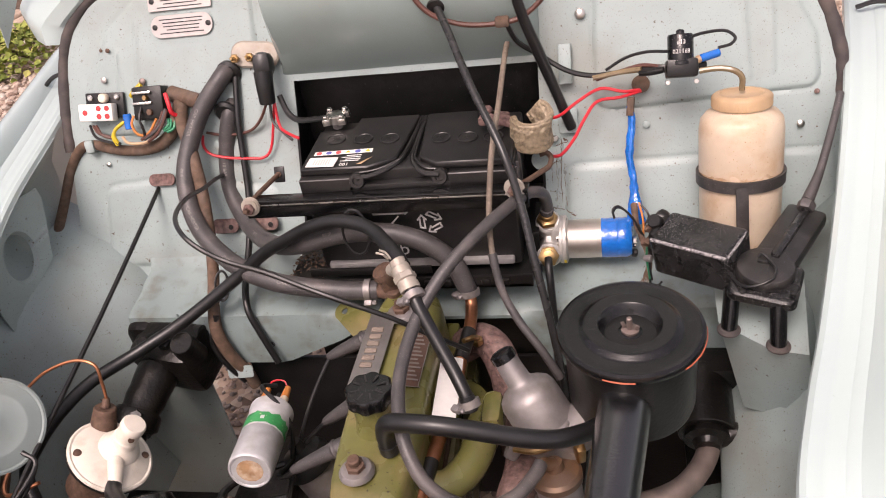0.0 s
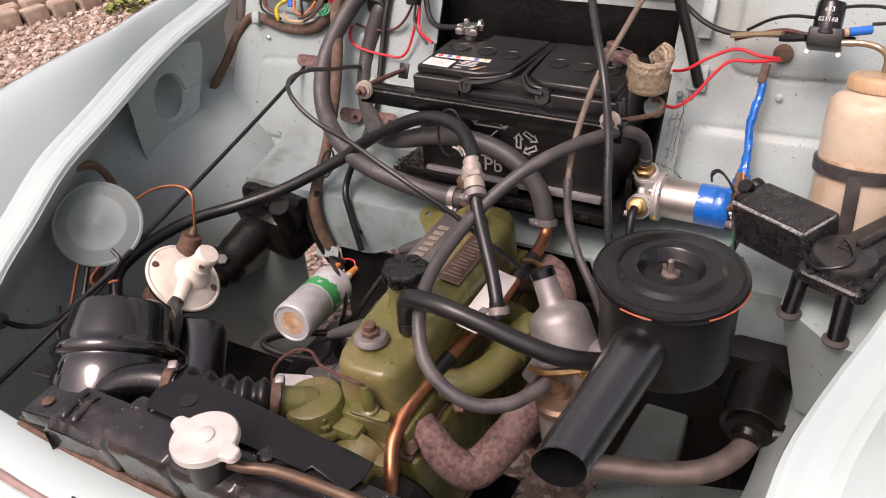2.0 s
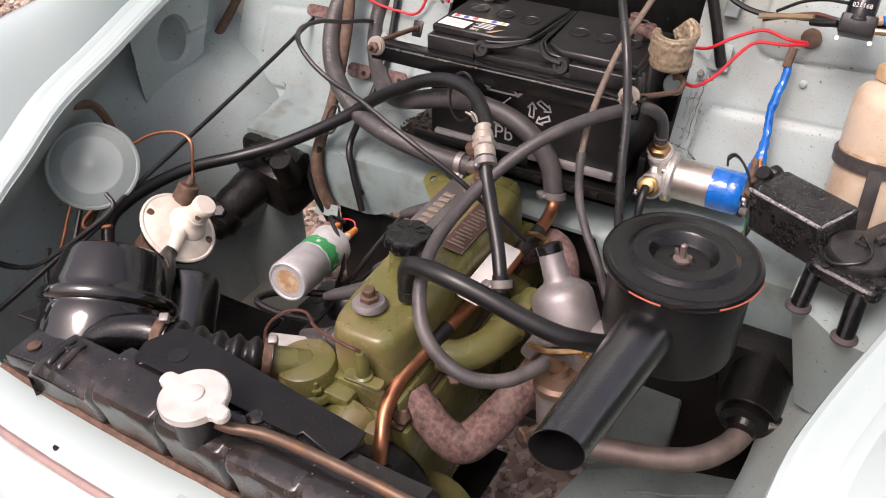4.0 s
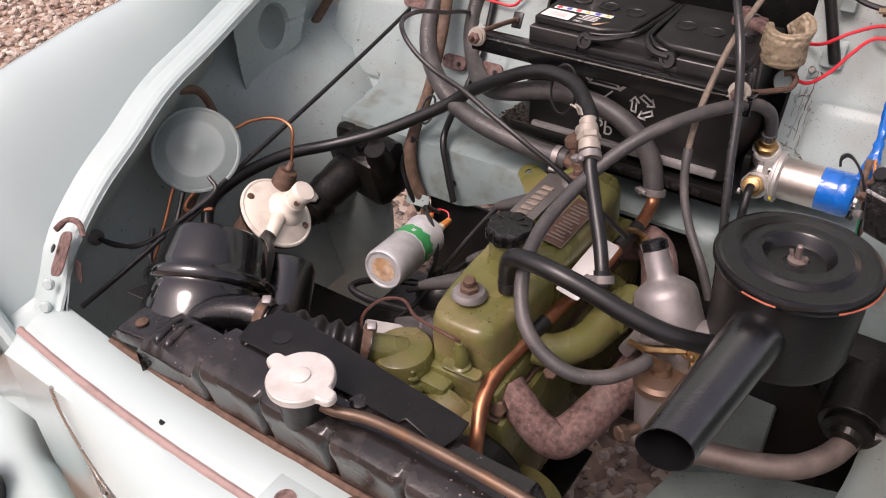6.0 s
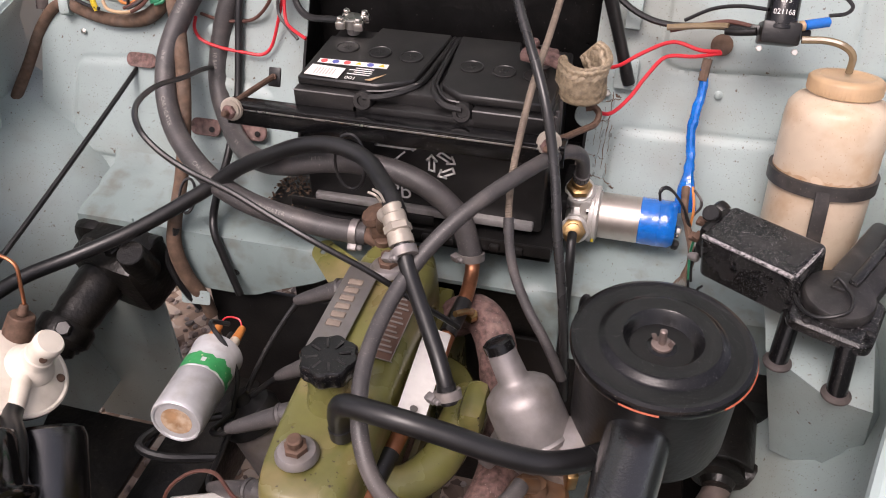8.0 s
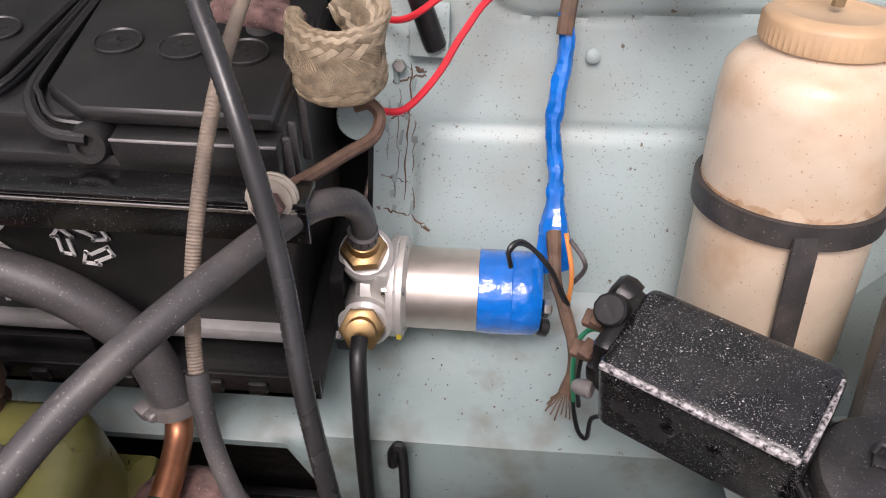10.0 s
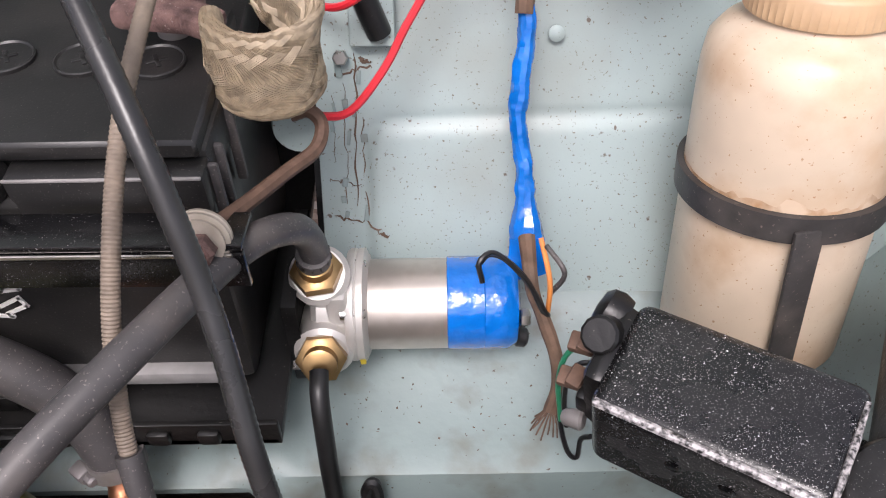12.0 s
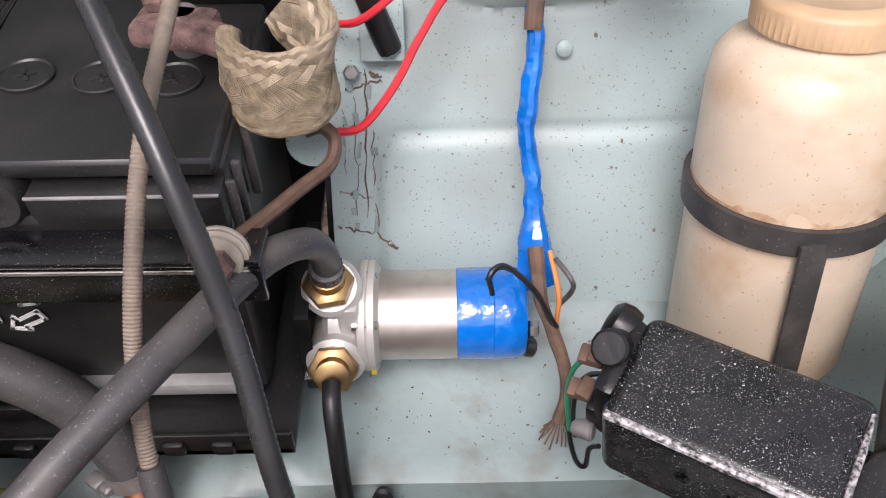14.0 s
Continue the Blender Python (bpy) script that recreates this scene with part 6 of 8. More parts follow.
part("float_lid", bm, OLDPIPE, cb, "tarnished brass lid")
part("bowl_bolt", merge(nut((0.205, 0.63, 0.585), (-0.5, -0.8, 0.1), 0.011, 0.012), cyl((0.215, 0.645, 0.585), (0.2, 0.62, 0.587), 0.007)), OLDPIPE, cb)

# air cleaner
ac = thing("air_cleaner", (0.32, 0.757, 0.69), "round black pan air cleaner with scuffed lid", "air cleaner")
cx, cy = 0.320, 0.7605
part("canister", lathe([(0.0, 0.69), (0.07, 0.69), (0.076, 0.694), (0.0785, 0.703), (0.0795, 0.802), (0.084, 0.807)], pose(cx, cy, 0), 64), SATIN, ac, "black drum body")
lid = part("lid", lathe([(0.083, 0.803), (0.0865, 0.8035), (0.088, 0.8065), (0.0885, 0.811), (0.087, 0.8145), (0.083, 0.816), (0.079, 0.8145), (0.077, 0.8143), (0.07, 0.8158), (0.064, 0.8152), (0.0605, 0.8165), (0.056, 0.8205), (0.053, 0.8215), (0.047, 0.8195), (0.041, 0.8205), (0.0385, 0.8205), (0.036, 0.818), (0.033, 0.81), (0.029, 0.8055), (0.022, 0.8045), (0.017, 0.806), (0.012, 0.808), (0.009, 0.8085), (0, 0.8085)], pose(cx, cy, 0), 72), BLACK, ac, "black gloss lid with pale scuffs")
part("lid_edge_scrape", tube([(cx + 0.0883 * math.cos(a), cy + 0.0883 * math.sin(a), 0.808) for a in [radians(-112 + 3 * k) for k in range(9)]], 0.0013, 5, 2), pbr("bare_orange_scrape", (0.42, 0.1, 0.05), 0.5, bump=0), lid, "orange primer showing at the rim")
part("lid_edge_scrape", tube([(cx + 0.0883 * math.cos(a), cy + 0.0883 * math.sin(a), 0.808) for a in [radians(-48 + 4 * k) for k in range(14)]], 0.0013, 5, 2), pbr("bare_orange_scrape", (0.42, 0.1, 0.05), 0.5, bump=0), lid, "orange primer showing at the rim")
part("stud", cyl((cx, cy, 0.805), (cx - 0.001, cy, 0.829), 0.0036, n=12), PIPEMETAL, ac)
bm = lathe([(0.0, 0.8075), (0.0105, 0.8075), (0.0105, 0.811), (0.008, 0.8118), (0, 0.8118)], pose(cx, cy, 0), 20)
for sg in (-1, 1):
    merge(bm, rbox((cx + sg * 0.008, cy - sg * 0.003, 0.8155), (0.005, 0.0025, 0.008), 0.001, (0, sg * 25, -25)))
part("wing_nut", bm, PIPEMETAL, ac)


def snout(i, k):
    p = Vector((0.317, 0.735, 0.757)).lerp(Vector((0.2845, 0.503, 0.734)), i / 12)
    a = 2 * math.pi * k / 40
    f = i / 12
    w, h = 0.0325 - 0.0055 * f, 0.0315 - 0.006 * f
    c, s = math.cos(a), math.sin(a)
    r = 1.0
    return p + Vector((0.98, 0.16, 0)) * (w * c * r) + Vector((0.0, 0.05, 1)) * (h * s * r)


part("intake_snout", sheet(snout, range(13), range(41), None, 0.0018), SNOUT, ac, "black intake tube with open end")
part("bracket_ring", lathe([(0.05, 0.672), (0.052, 0.674), (0.052, 0.686), (0.05, 0.687)], pose(cx, cy, 0), 36), SATIN, ac)

# ---- coil, distributor leads ----
co = thing("ignition_coil", (-0.205, 0.76, 0.62), "bare metal ignition coil with torn green label", "coil")
P0, P1 = Vector((-0.2, 0.68, 0.628)), Vector((-0.217, 0.84, 0.605))
m = along(P0, P1)
part("can", lathe([(0.0, 0.0025), (0.0265, 0.0022), (0.0275, 0.0004), (0.0295, 0), (0.0312, 0.002), (0.032, 0.006), (0.032, 0.066), (0.0314, 0.067), (0.032, 0.068), (0.032, 0.118), (0.0335, 0.121), (0.0335, 0.127), (0.03, 0.13), (0.02, 0.132), (0, 0.132)], m, 40), COILMETAL, co)


def torn_band(k, j):
    # printed paper sleeve with ragged ends
    a = 2 * math.pi * k / 72
    n1 = noise.noise(Vector((5 * math.cos(a), 5 * math.sin(a), 0.3))) + 0.6 * noise.noise(Vector((15 * math.cos(a), 15 * math.sin(a), 1.3)))
    n2 = noise.noise(Vector((4 * math.cos(a), 4 * math.sin(a), 4.3))) + 0.6 * noise.noise(Vector((17 * math.cos(a), 17 * math.sin(a), 7.3)))
    h = lerp(j, (0, 3), (0.069 + 0.002 * n1, 0.092 + 0.006 * n2))
    return m @ Vector((0.0323 * math.cos(a), 0.0323 * math.sin(a), h))


part("green_band", sheet(torn_band, range(73), range(4), lambda k, j: noise.noise(Vector((k * 0.33, j * 0.9, 2.0))) < 0.42), GREENTAPE, co, "torn green printed band")
part("end_label", lathe([(0, 0.0018), (0.019, 0.0018), (0.019, 0.0028)], m, 24), STAIN, co, "stained round label")
for dx, mt in ((-0.016, CREAM), (0.0, CREAM), (0.016, BRASS)):
    tw = part("coil_tower", lathe([(0.007, 0.128), (0.007, 0.148), (0.005, 0.152), (0, 0.152)], m @ Matrix.Translation((dx, 0.008 if dx else -0.004, 0)), 14), CREAM, co)
    part("coil_lead_boot", lathe([(0.006, 0.15), (0.0065, 0.152), (0.005, 0.175), (0, 0.176)], m @ Matrix.Translation((dx, 0.008 if dx else -0.004, 0)), 12), ORANGE if dx else RUBBER, tw)
wire("wire", [m @ Vector((-0.016, 0.008, 0.174)), m @ Vector((-0.01, 0.018, 0.181)), m @ Vector((0.008, 0.018, 0.182)), m @ Vector((0.016, 0.008, 0.174))], 0.0013, RED, "thin red wire across the coil terminals")
wire("wire", [(-0.21, 0.84, 0.632), (-0.225, 0.826, 0.646), (-0.213, 0.81, 0.65), (-0.195, 0.80, 0.635), (-0.178, 0.785, 0.6), (-0.18, 0.76, 0.56)], 0.0032, RUBBER, "black lead looping over the coil", category="lead")
bmk = pbr("brown_wire_sleeve", (0.09, 0.035, 0.025), 0.5, bump=0, var=0.2)
wire("wire", [(0.018, 0.553, 0.7), (0.01, 0.548, 0.706), (-0.02, 0.553, 0.703), (-0.06, 0.57, 0.69), (-0.1, 0.6, 0.675), (-0.135, 0.6, 0.66), (-0.16, 0.585, 0.63), (-0.155, 0.57, 0.58)], 0.0022, bmk, "thin brown wire over the engine front")
for boot, tail in ((((-0.075, 0.905, 0.668), (-0.128, 0.9, 0.642)), ((-0.15, 0.885, 0.618), (-0.172, 0.85, 0.58), (-0.18, 0.8, 0.555))),
                   (((-0.075, 0.71, 0.645), (-0.132, 0.7, 0.618)), ((-0.158, 0.698, 0.598), (-0.185, 0.72, 0.57), (-0.18, 0.77, 0.55))),
                   (((-0.07, 0.8, 0.64), (-0.118, 0.8, 0.605)), ((-0.14, 0.8, 0.585), (-0.165, 0.795, 0.56), (-0.178, 0.79, 0.55))),
                   (((-0.072, 0.615, 0.632), (-0.12, 0.622, 0.61)), ((-0.145, 0.64, 0.59), (-0.165, 0.7, 0.56), (-0.178, 0.77, 0.55)))):
    a, b = Vector(boot[0]), Vector(boot[1])
    pl = thing("spark_plug_lead", a, "grey rubber spark plug cap with black lead", "lead", "plug leads")
    d = b - a
    part("plug_cap", merge(tube([a - d * 0.25 + Vector((0.01, 0, -0.016)), a - d * 0.1, a, a + d * 0.5, b, b + d * 0.25], [0.0125, 0.013, 0.0125, 0.0105, 0.0085, 0.006], 14, 4), lathe([(0.013, 0), (0.0145, 0.003), (0.0125, 0.007)], along(a, b), 16)), GREYRUB, pl, "grey rubber plug cap")
    part("lead", tube([b + d * 0.15, *tail], 0.0038, 8, 5), RUBBER, pl, "thin black ignition lead")
wire("ignition_lead", [(-0.165, 0.69, 0.56), (-0.22, 0.665, 0.575), (-0.255, 0.67, 0.58), (-0.245, 0.71, 0.57), (-0.19, 0.75, 0.56)], 0.0055, RUBBER, "black ignition lead loop", category="lead")
ds = thing("distributor", (-0.16, 0.78, 0.5), "dark distributor beside the block", "distributor")
part("body", cyl((-0.12, 0.77, 0.42), (-0.165, 0.78, 0.52), 0.035), ALU, ds)
part("cap", lathe([(0.04, 0), (0.04, 0.02), (0.033, 0.03), (0.012, 0.035), (0.011, 0.05), (0, 0.05)], along((-0.165, 0.78, 0.52), (-0.19, 0.786, 0.58)), 24), RUBBER, ds)

# ---- radiator ----
ra = thing("radiator", (-0.03, 0.41, 0.4), "black radiator with dented top tank and pale cap", "radiator")


def tank(u, k):
    # across the car u, round the section k: front face, rounded edge, flat top, back
    x = -0.335 + 0.64 * u
    sec = [(0.370, 0.60), (0.366, 0.63), (0.360, 0.665), (0.3555, 0.682), (0.3545, 0.690), (0.358, 0.6965), (0.368, 0.7005), (0.39, 0.7025), (0.4, 0.7035), (0.413, 0.7032), (0.427, 0.7005), (0.432, 0.693), (0.434, 0.60)]
    y, z = sec[int(k)]
    # a lower shoulder at either end, stepping up to the tank proper
    a = abs(x + 0.015)
    st = max(0.0, min(1.0, (0.222 - a) / 0.018))
    st = st * st * (3 - 2 * st)
    if k > 1:
        z -= 0.026 * (1 - st) * (1 if k > 3 else 0.6)
        y += 0.004 * (1 - st) if k < 6 else 0
    if k == 6 or k == 7 or k == 8:
        z += 0.0065 * math.exp(-((a - 0.294) / 0.005) ** 2) + 0.0065 * math.exp(-((a - 0.276) / 0.005) ** 2)
    # rounded ends, closed at the very edge
    e = min(u, 1 - u) / 0.02
    if e < 1:
        z = 0.60 + (z - 0.60) * (0.85 + 0.15 * math.sin(e * math.pi / 2) if e > 0 else 0.0)
    # pressed-in flutes down the front face, bulging a little between
    f = abs(((x + 0.022) / 0.0975 + 0.5) % 1 - 0.5) * 0.0975
    g = math.exp(-(f / 0.0052) ** 2) if a < 0.25 else 0
    if k in (1, 2, 3):
        y += 0.0125 * g * (0.75 if k == 3 else 1)
        y -= 0.0018 * math.cos(f / 0.0975 * math.pi)
    elif k in (4, 5):
        y += 0.006 * g
        z -= 0.0012 * g
    z += 0.0016 * noise.noise(Vector((x * 22, y * 22, 3.0))) if k > 2 else 0
    return (x, y, z)


tk = part("top_tank", sheet(tank, [0.0, 0.0004] + [k / 300 for k in range(1, 300)] + [0.9996, 1.0], range(13)), TANK, ra, "scuffed black top tank", 30)
part("core", rbox((-0.03, 0.4, 0.42), (0.6, 0.062, 0.37), 0.004), SATIN, ra, "black core")
bm = prism(round_rect(0.052, 0.048, 0.004), 0.003, pose(-0.361, 0.396, 0.661, 0, -4, 4), 0.001)
merge(bm, rbox((-0.3865, 0.397, 0.651), (0.003, 0.05, 0.022), 0.001, (0, 8, 4)), rbox((-0.36, 0.3715, 0.652), (0.056, 0.003, 0.018), 0.001, (0, -4, 4)), rbox((-0.395, 0.398, 0.641), (0.022, 0.055, 0.003), 0.001, (0, -4, 4)))
for x in (-0.309, -0.291):
    merge(bm, tube([(x + 0.002, 0.366, 0.67), (x, 0.378, 0.677), (x - 0.002, 0.4, 0.679), (x - 0.004, 0.416, 0.676)], [0.0035, 0.006, 0.006, 0.004], 10, 4))
sb = part("side_bracket", bm, TANK, ra, "scuffed black mounting bracket")
part("bracket_bolt", lathe([(0.0085, 0), (0.0085, 0.002), (0.005, 0.0035), (0, 0.0035)], pose(-0.363, 0.393, 0.6645, 0, -4, 0), 16), RUSTBOLT, sb)
part("bracket_web", prism([(-0.45, 0.43), (-0.345, 0.44), (-0.335, 0.462), (-0.43, 0.47)], 0.004, pose(0, 0, 0.648), 0.001), SATIN, ra, "dark plate behind the bracket")
part("side_bracket", rbox((0.33, 0.388, 0.655), (0.09, 0.055, 0.004), 0.002, (0, 6, 0)), SATIN, ra)
# black shroud plate behind the cap
bm = prism([(-0.197, 0.41), (-0.205, 0.437), (-0.196, 0.456), (-0.188, 0.473), (-0.165, 0.477), (-0.047, 0.464), (0.075, 0.452), (0.098, 0.449), (0.1, 0.43), (0.092, 0.404), (0.04, 0.417), (0.036, 0.409), (-0.03, 0.411)], 0.0025, pose(0, 0, 0.7035, 0.4, 0, 0), 0.0008)
sp_ = part("shroud_plate", bm, SATIN, ra, "matt black flat plate")
part("plate_hole", lathe([(0.0115, 0), (0.0115, 0.0008), (0, 0.0008)], pose(-0.154, 0.438, 0.7092, 0, 0, 0), 18), RUBBER, sp_)
part("plate_rivet", lathe([(0.011, 0), (0.011, 0.0025), (0.007, 0.0045), (0, 0.0045)], pose(-0.018, 0.412, 0.7045), 16), TANK, sp_)
# filler cap
m = pose(-0.066, 0.3815, 0.697, 2, -2, 0)
part("filler_neck", lathe([(0.029, -0.01), (0.029, 0.02), (0.031, 0.03), (0.031, 0.039)], m, 28), SATIN, ra)
outl = []
for k in range(96):
    a = 2 * math.pi * k / 96
    r = max(0.0375, max((0.041 * abs(math.cos(a)) + math.sqrt(max(0.0, 0.0105 ** 2 - (0.041 * math.sin(a)) ** 2))) if abs(0.041 * math.sin(a)) < 0.0105 else 0.0, 0.0375))
    outl.append((r * math.cos(a), r * math.sin(a)))
bm = prism(outl, 0.0105, m @ Matrix.Translation((0, 0, 0.0365)) @ Matrix.Rotation(radians(-8), 4, "Z"), 0.002)
merge(bm, lathe([(0.0115, 0.047), (0.0115, 0.0492), (0.0095, 0.0502), (0, 0.0498)], m, 24))
part("filler_cap", bm, CHALK, ra, "pale oxidised radiator cap with two ears")
solo("overflow_pipe", tube([(-0.05, 0.378, 0.716), (-0.025, 0.38, 0.716), (0.02, 0.391, 0.717), (0.1, 0.391, 0.722), (0.2, 0.389, 0.722), (0.27, 0.387, 0.718), (0.30, 0.387, 0.69), (0.305, 0.387, 0.62)], 0.0064, 12, 6), OLDPIPE, (-0.03, 0.368, 0.72), "tarnished copper overflow pipe", "pipe")
solo("shroud_seal", tube([(x, 0.3645 + 0.03 * max(0, (abs(x + 0.02) - 0.1) / 0.5) ** 2, 0.6185 - 0.01 * max(0, abs(x + 0.02) - 0.3)) for x in [-0.42 + 0.08 * k for k in range(11)]], 0.0065, 8, 3, wobble=0.25), RUSTBOLT, (-0.02, 0.35, 0.6), "rust-brown strip under the slam panel", "strip")
# top hose
th = thing("radiator_hose", (-0.2, 0.5, 0.66), "black convoluted radiator top hose", "hose")
HP = spline([(-0.108, 0.538, 0.641), (-0.136, 0.52, 0.648), (-0.165, 0.505, 0.655), (-0.2, 0.492, 0.662), (-0.235, 0.482, 0.668)], 14)
rad = [0.0225 + 0.004 * math.cos(2 * math.pi * 6 * k / len(HP)) for k in range(len(HP))]
part("ribbed_hose", tube(HP, rad, 24, 1, False), RUBBER, th)
part("elbow", tube([(-0.225, 0.485, 0.666), (-0.26, 0.476, 0.67), (-0.3, 0.458, 0.662), (-0.325, 0.435, 0.64), (-0.335, 0.42, 0.61)], 0.0225, 20, 6), BLACK, th, "glossy black elbow")
for a, b in (((-0.229, 0.484, 0.667), (-0.241, 0.48, 0.669)), ((-0.107, 0.539, 0.641), (-0.118, 0.532, 0.6435))):
    c = part("hose_clip", cyl(a, b, 0.026, n=28), RUSTBOLT, th)
    part("clip_screw", rbox(Vector(a) + Vector((0.0, 0.004, 0.028)), (0.012, 0.012, 0.01), 0.002, (20, 0, 30)), ALU, c)

# ---- horn ----
hn = thing("horn", (-0.56, 0.67, 0.73), "grey-green painted disc horn on the inner wing", "horn")
hd = Vector((0.54, -0.5, 0.67)).normalized()
HC = Vector((-0.563, 0.68, 0.715))
m = along(HC, HC + hd)
part("disc", lathe([(0.034, -0.034), (0.051, -0.024), (0.064, -0.008), (0.068, -0.003), (0.0695, 0.0), (0.069, 0.003), (0.066, 0.0045), (0.063, 0.003), (0.0605, 0.0045), (0.05, 0.0065), (0.0465, 0.009), (0.043, 0.0095), (0.022, 0.0085), (0.0175, 0.0115), (0.011, 0.012), (0.0075, 0.015), (0, 0.0155)], m, 56), HORNPAINT, hn, "pressed grey-green disc")
part("back", lathe([(0.0, -0.055), (0.02, -0.055), (0.03, -0.05), (0.034, -0.034)], m, 24), BLACK, hn)
part("horn_bracket", rbox(HC - hd * 0.06, (0.03, 0.02, 0.05), 0.003), SATIN, hn)

# ---- brake servo style canister with valve ----
sv = thing("vacuum_servo", (-0.42, 0.55, 0.6), "glossy black brake servo canister", "servo")
SA, SB = Vector((-0.352, 0.465, 0.595)), Vector((-0.405, 0.577, 0.685))
m = along(SA, SB)
part("shell", lathe([(0.0, -0.06), (0.04, -0.06), (0.07, -0.05), (0.083, -0.02), (0.0865, 0.03), (0.087, 0.05), (0.0845, 0.054), (0.0845, 0.058), (0.089, 0.061), (0.091, 0.066), (0.091, 0.073), (0.088, 0.077), (0.083, 0.077), (0.0805, 0.081), (0.079, 0.088), (0.0715, 0.13), (0.067, 0.139), (0.058, 0.143), (0.0, 0.146)], m, 64), DRUM, sv, "black pressed steel shell")
part("rear_shell", lathe([(0.0, 0), (0.04, 0.0), (0.048, 0.006), (0.048, 0.088), (0.044, 0.099), (0.034, 0.104), (0, 0.106)], along((-0.337, 0.582, 0.53), (-0.374, 0.66, 0.593)), 36), SNOUT, sv, "black rear half of the servo")
va = thing("air_valve", (-0.41, 0.69, 0.64), "cream plastic air valve with vacuum spigot", "valve")
vd = Vector((0.66, 0.16, 0.74)).normalized()
VC = Vector((-0.412, 0.686, 0.645))
m = along(VC, VC + vd)
part("valve_disc", lathe([(0.05, -0.001), (0.0585, 0.0), (0.0605, 0.002), (0.0605, 0.005), (0.058, 0.0065), (0.055, 0.0055), (0.051, 0.008), (0.034, 0.0125), (0.024, 0.0135), (0, 0.0145)], m, 52), WHITE, va)
part("valve_rim", lathe([(0.0, -0.02), (0.035, -0.018), (0.052, -0.009), (0.0595, -0.004), (0.0598, -0.0002), (0.05, -0.0005)], m, 52), SATIN, va, "dark underside of the disc")
for a in (20, 110, 200, 290):
    part("disc_screw", lathe([(0.0055, 0.006), (0.0055, 0.0105), (0.004, 0.0115), (0, 0.0115)], m @ Matrix.Translation((0.048 * math.cos(radians(a)), 0.048 * math.sin(radians(a)), 0)), 12), RUSTBOLT, va)
kp = VC + vd * 0.012 + Vector((0.006, 0.012, 0.0))
kn = part("valve_knob", merge(lathe([(0.03, -0.004), (0.025, 0.006), (0.02, 0.009), (0.0185, 0.012), (0.0185, 0.022), (0.017, 0.0235), (0.0165, 0.04), (0.0178, 0.042), (0.0178, 0.05), (0.0155, 0.053), (0.0, 0.0535)], along(kp, kp + vd), 28)), WHITE, va)
part("knob_port", lathe([(0.0045, 0), (0.0045, 0.002), (0, 0.002)], along(kp + vd * 0.028 + Vector((0.012, -0.0125, 0.003)), kp + vd * 0.028 + Vector((0.03, -0.03, 0.006))), 12), RUSTBOLT, kn)
part("spigot", tube([VC + vd * 0.008 + Vector((0.01, -0.008, 0.0)), VC + vd * 0.016 + Vector((0.014, -0.03, -0.01)), VC + vd * 0.008 + Vector((0.02, -0.052, -0.022))], [0.012, 0.011, 0.01], 14, 5), WHITE, va)
part("valve_base", cyl(VC - vd * 0.075, VC - vd * 0.016, 0.036, 0.04), RUSTBOLT, va, "dirty dark base")
part("sensor", merge(cyl(VC + Vector((-0.03, 0.035, 0.0)), VC + Vector((-0.016, 0.055, 0.045)), 0.021, 0.016), cyl(VC + Vector((-0.016, 0.055, 0.045)), VC + Vector((-0.012, 0.061, 0.058)), 0.007, 0.005)), RUSTBOLT, va)
q = VC + Vector((-0.012, 0.061, 0.058))
wire("wire", [q, q + Vector((0.003, 0.004, 0.03)), q + Vector((-0.002, 0.012, 0.055)), q + Vector((-0.035, 0.015, 0.06)), q + Vector((-0.08, 0.005, 0.048)), q + Vector((-0.11, -0.01, 0.03))], 0.0024, COPPER, "copper-coloured wire to the horn")
wire("valve_hose", [VC + vd * 0.012 + Vector((0.016, -0.042, -0.016)), (-0.378, 0.628, 0.64), (-0.347, 0.6, 0.648), (-0.322, 0.565, 0.645), (-0.31, 0.53, 0.62), (-0.32, 0.51, 0.58)], 0.0115, RUBBER, "short black vacuum hose", 14, category="hose")

# ---- hoses, pipes and wires ----
def hose(name, pts, r, mat, label, group="hoses", n=16, per=8):
    return solo(name, tube(pts, r, n, per), mat, pts[0], label, "hose", group)


hose("heater_hose", [(-0.335, 1.262, 0.975), (-0.345, 1.235, 0.968), (-0.39, 1.197, 0.915), (-0.415, 1.136, 0.841), (-0.383, 1.066, 0.781), (-0.313, 1.011, 0.743), (-0.229, 0.978, 0.725), (-0.127, 0.974, 0.709), (-0.06, 0.973, 0.708)], 0.0155, GREYRUB, "thick grey-black heater hose with faded print")
hose("heater_hose", [(-0.338, 1.25, 0.918), (-0.342, 1.222, 0.908), (-0.36, 1.2, 0.846), (-0.358, 1.165, 0.78), (-0.306, 1.102, 0.74), (-0.236, 1.035, 0.757), (-0.171, 1.0, 0.783), (-0.122, 0.992, 0.801), (-0.073, 0.993, 0.806), (-0.013, 0.993, 0.798), (0.031, 0.99, 0.778), (0.064, 0.985, 0.745), (0.082, 0.972, 0.70)], 0.015, GREYRUB, "thick grey-black heater hose behind the engine")
HH = [o for o in scene.objects if o.name.startswith("heater_hose")]
H1 = [(-0.335, 1.262, 0.975), (-0.345, 1.235, 0.968), (-0.39, 1.197, 0.915), (-0.415, 1.136, 0.841), (-0.383, 1.066, 0.781), (-0.313, 1.011, 0.743), (-0.229, 0.978, 0.725), (-0.127, 0.974, 0.709), (-0.06, 0.973, 0.708)]
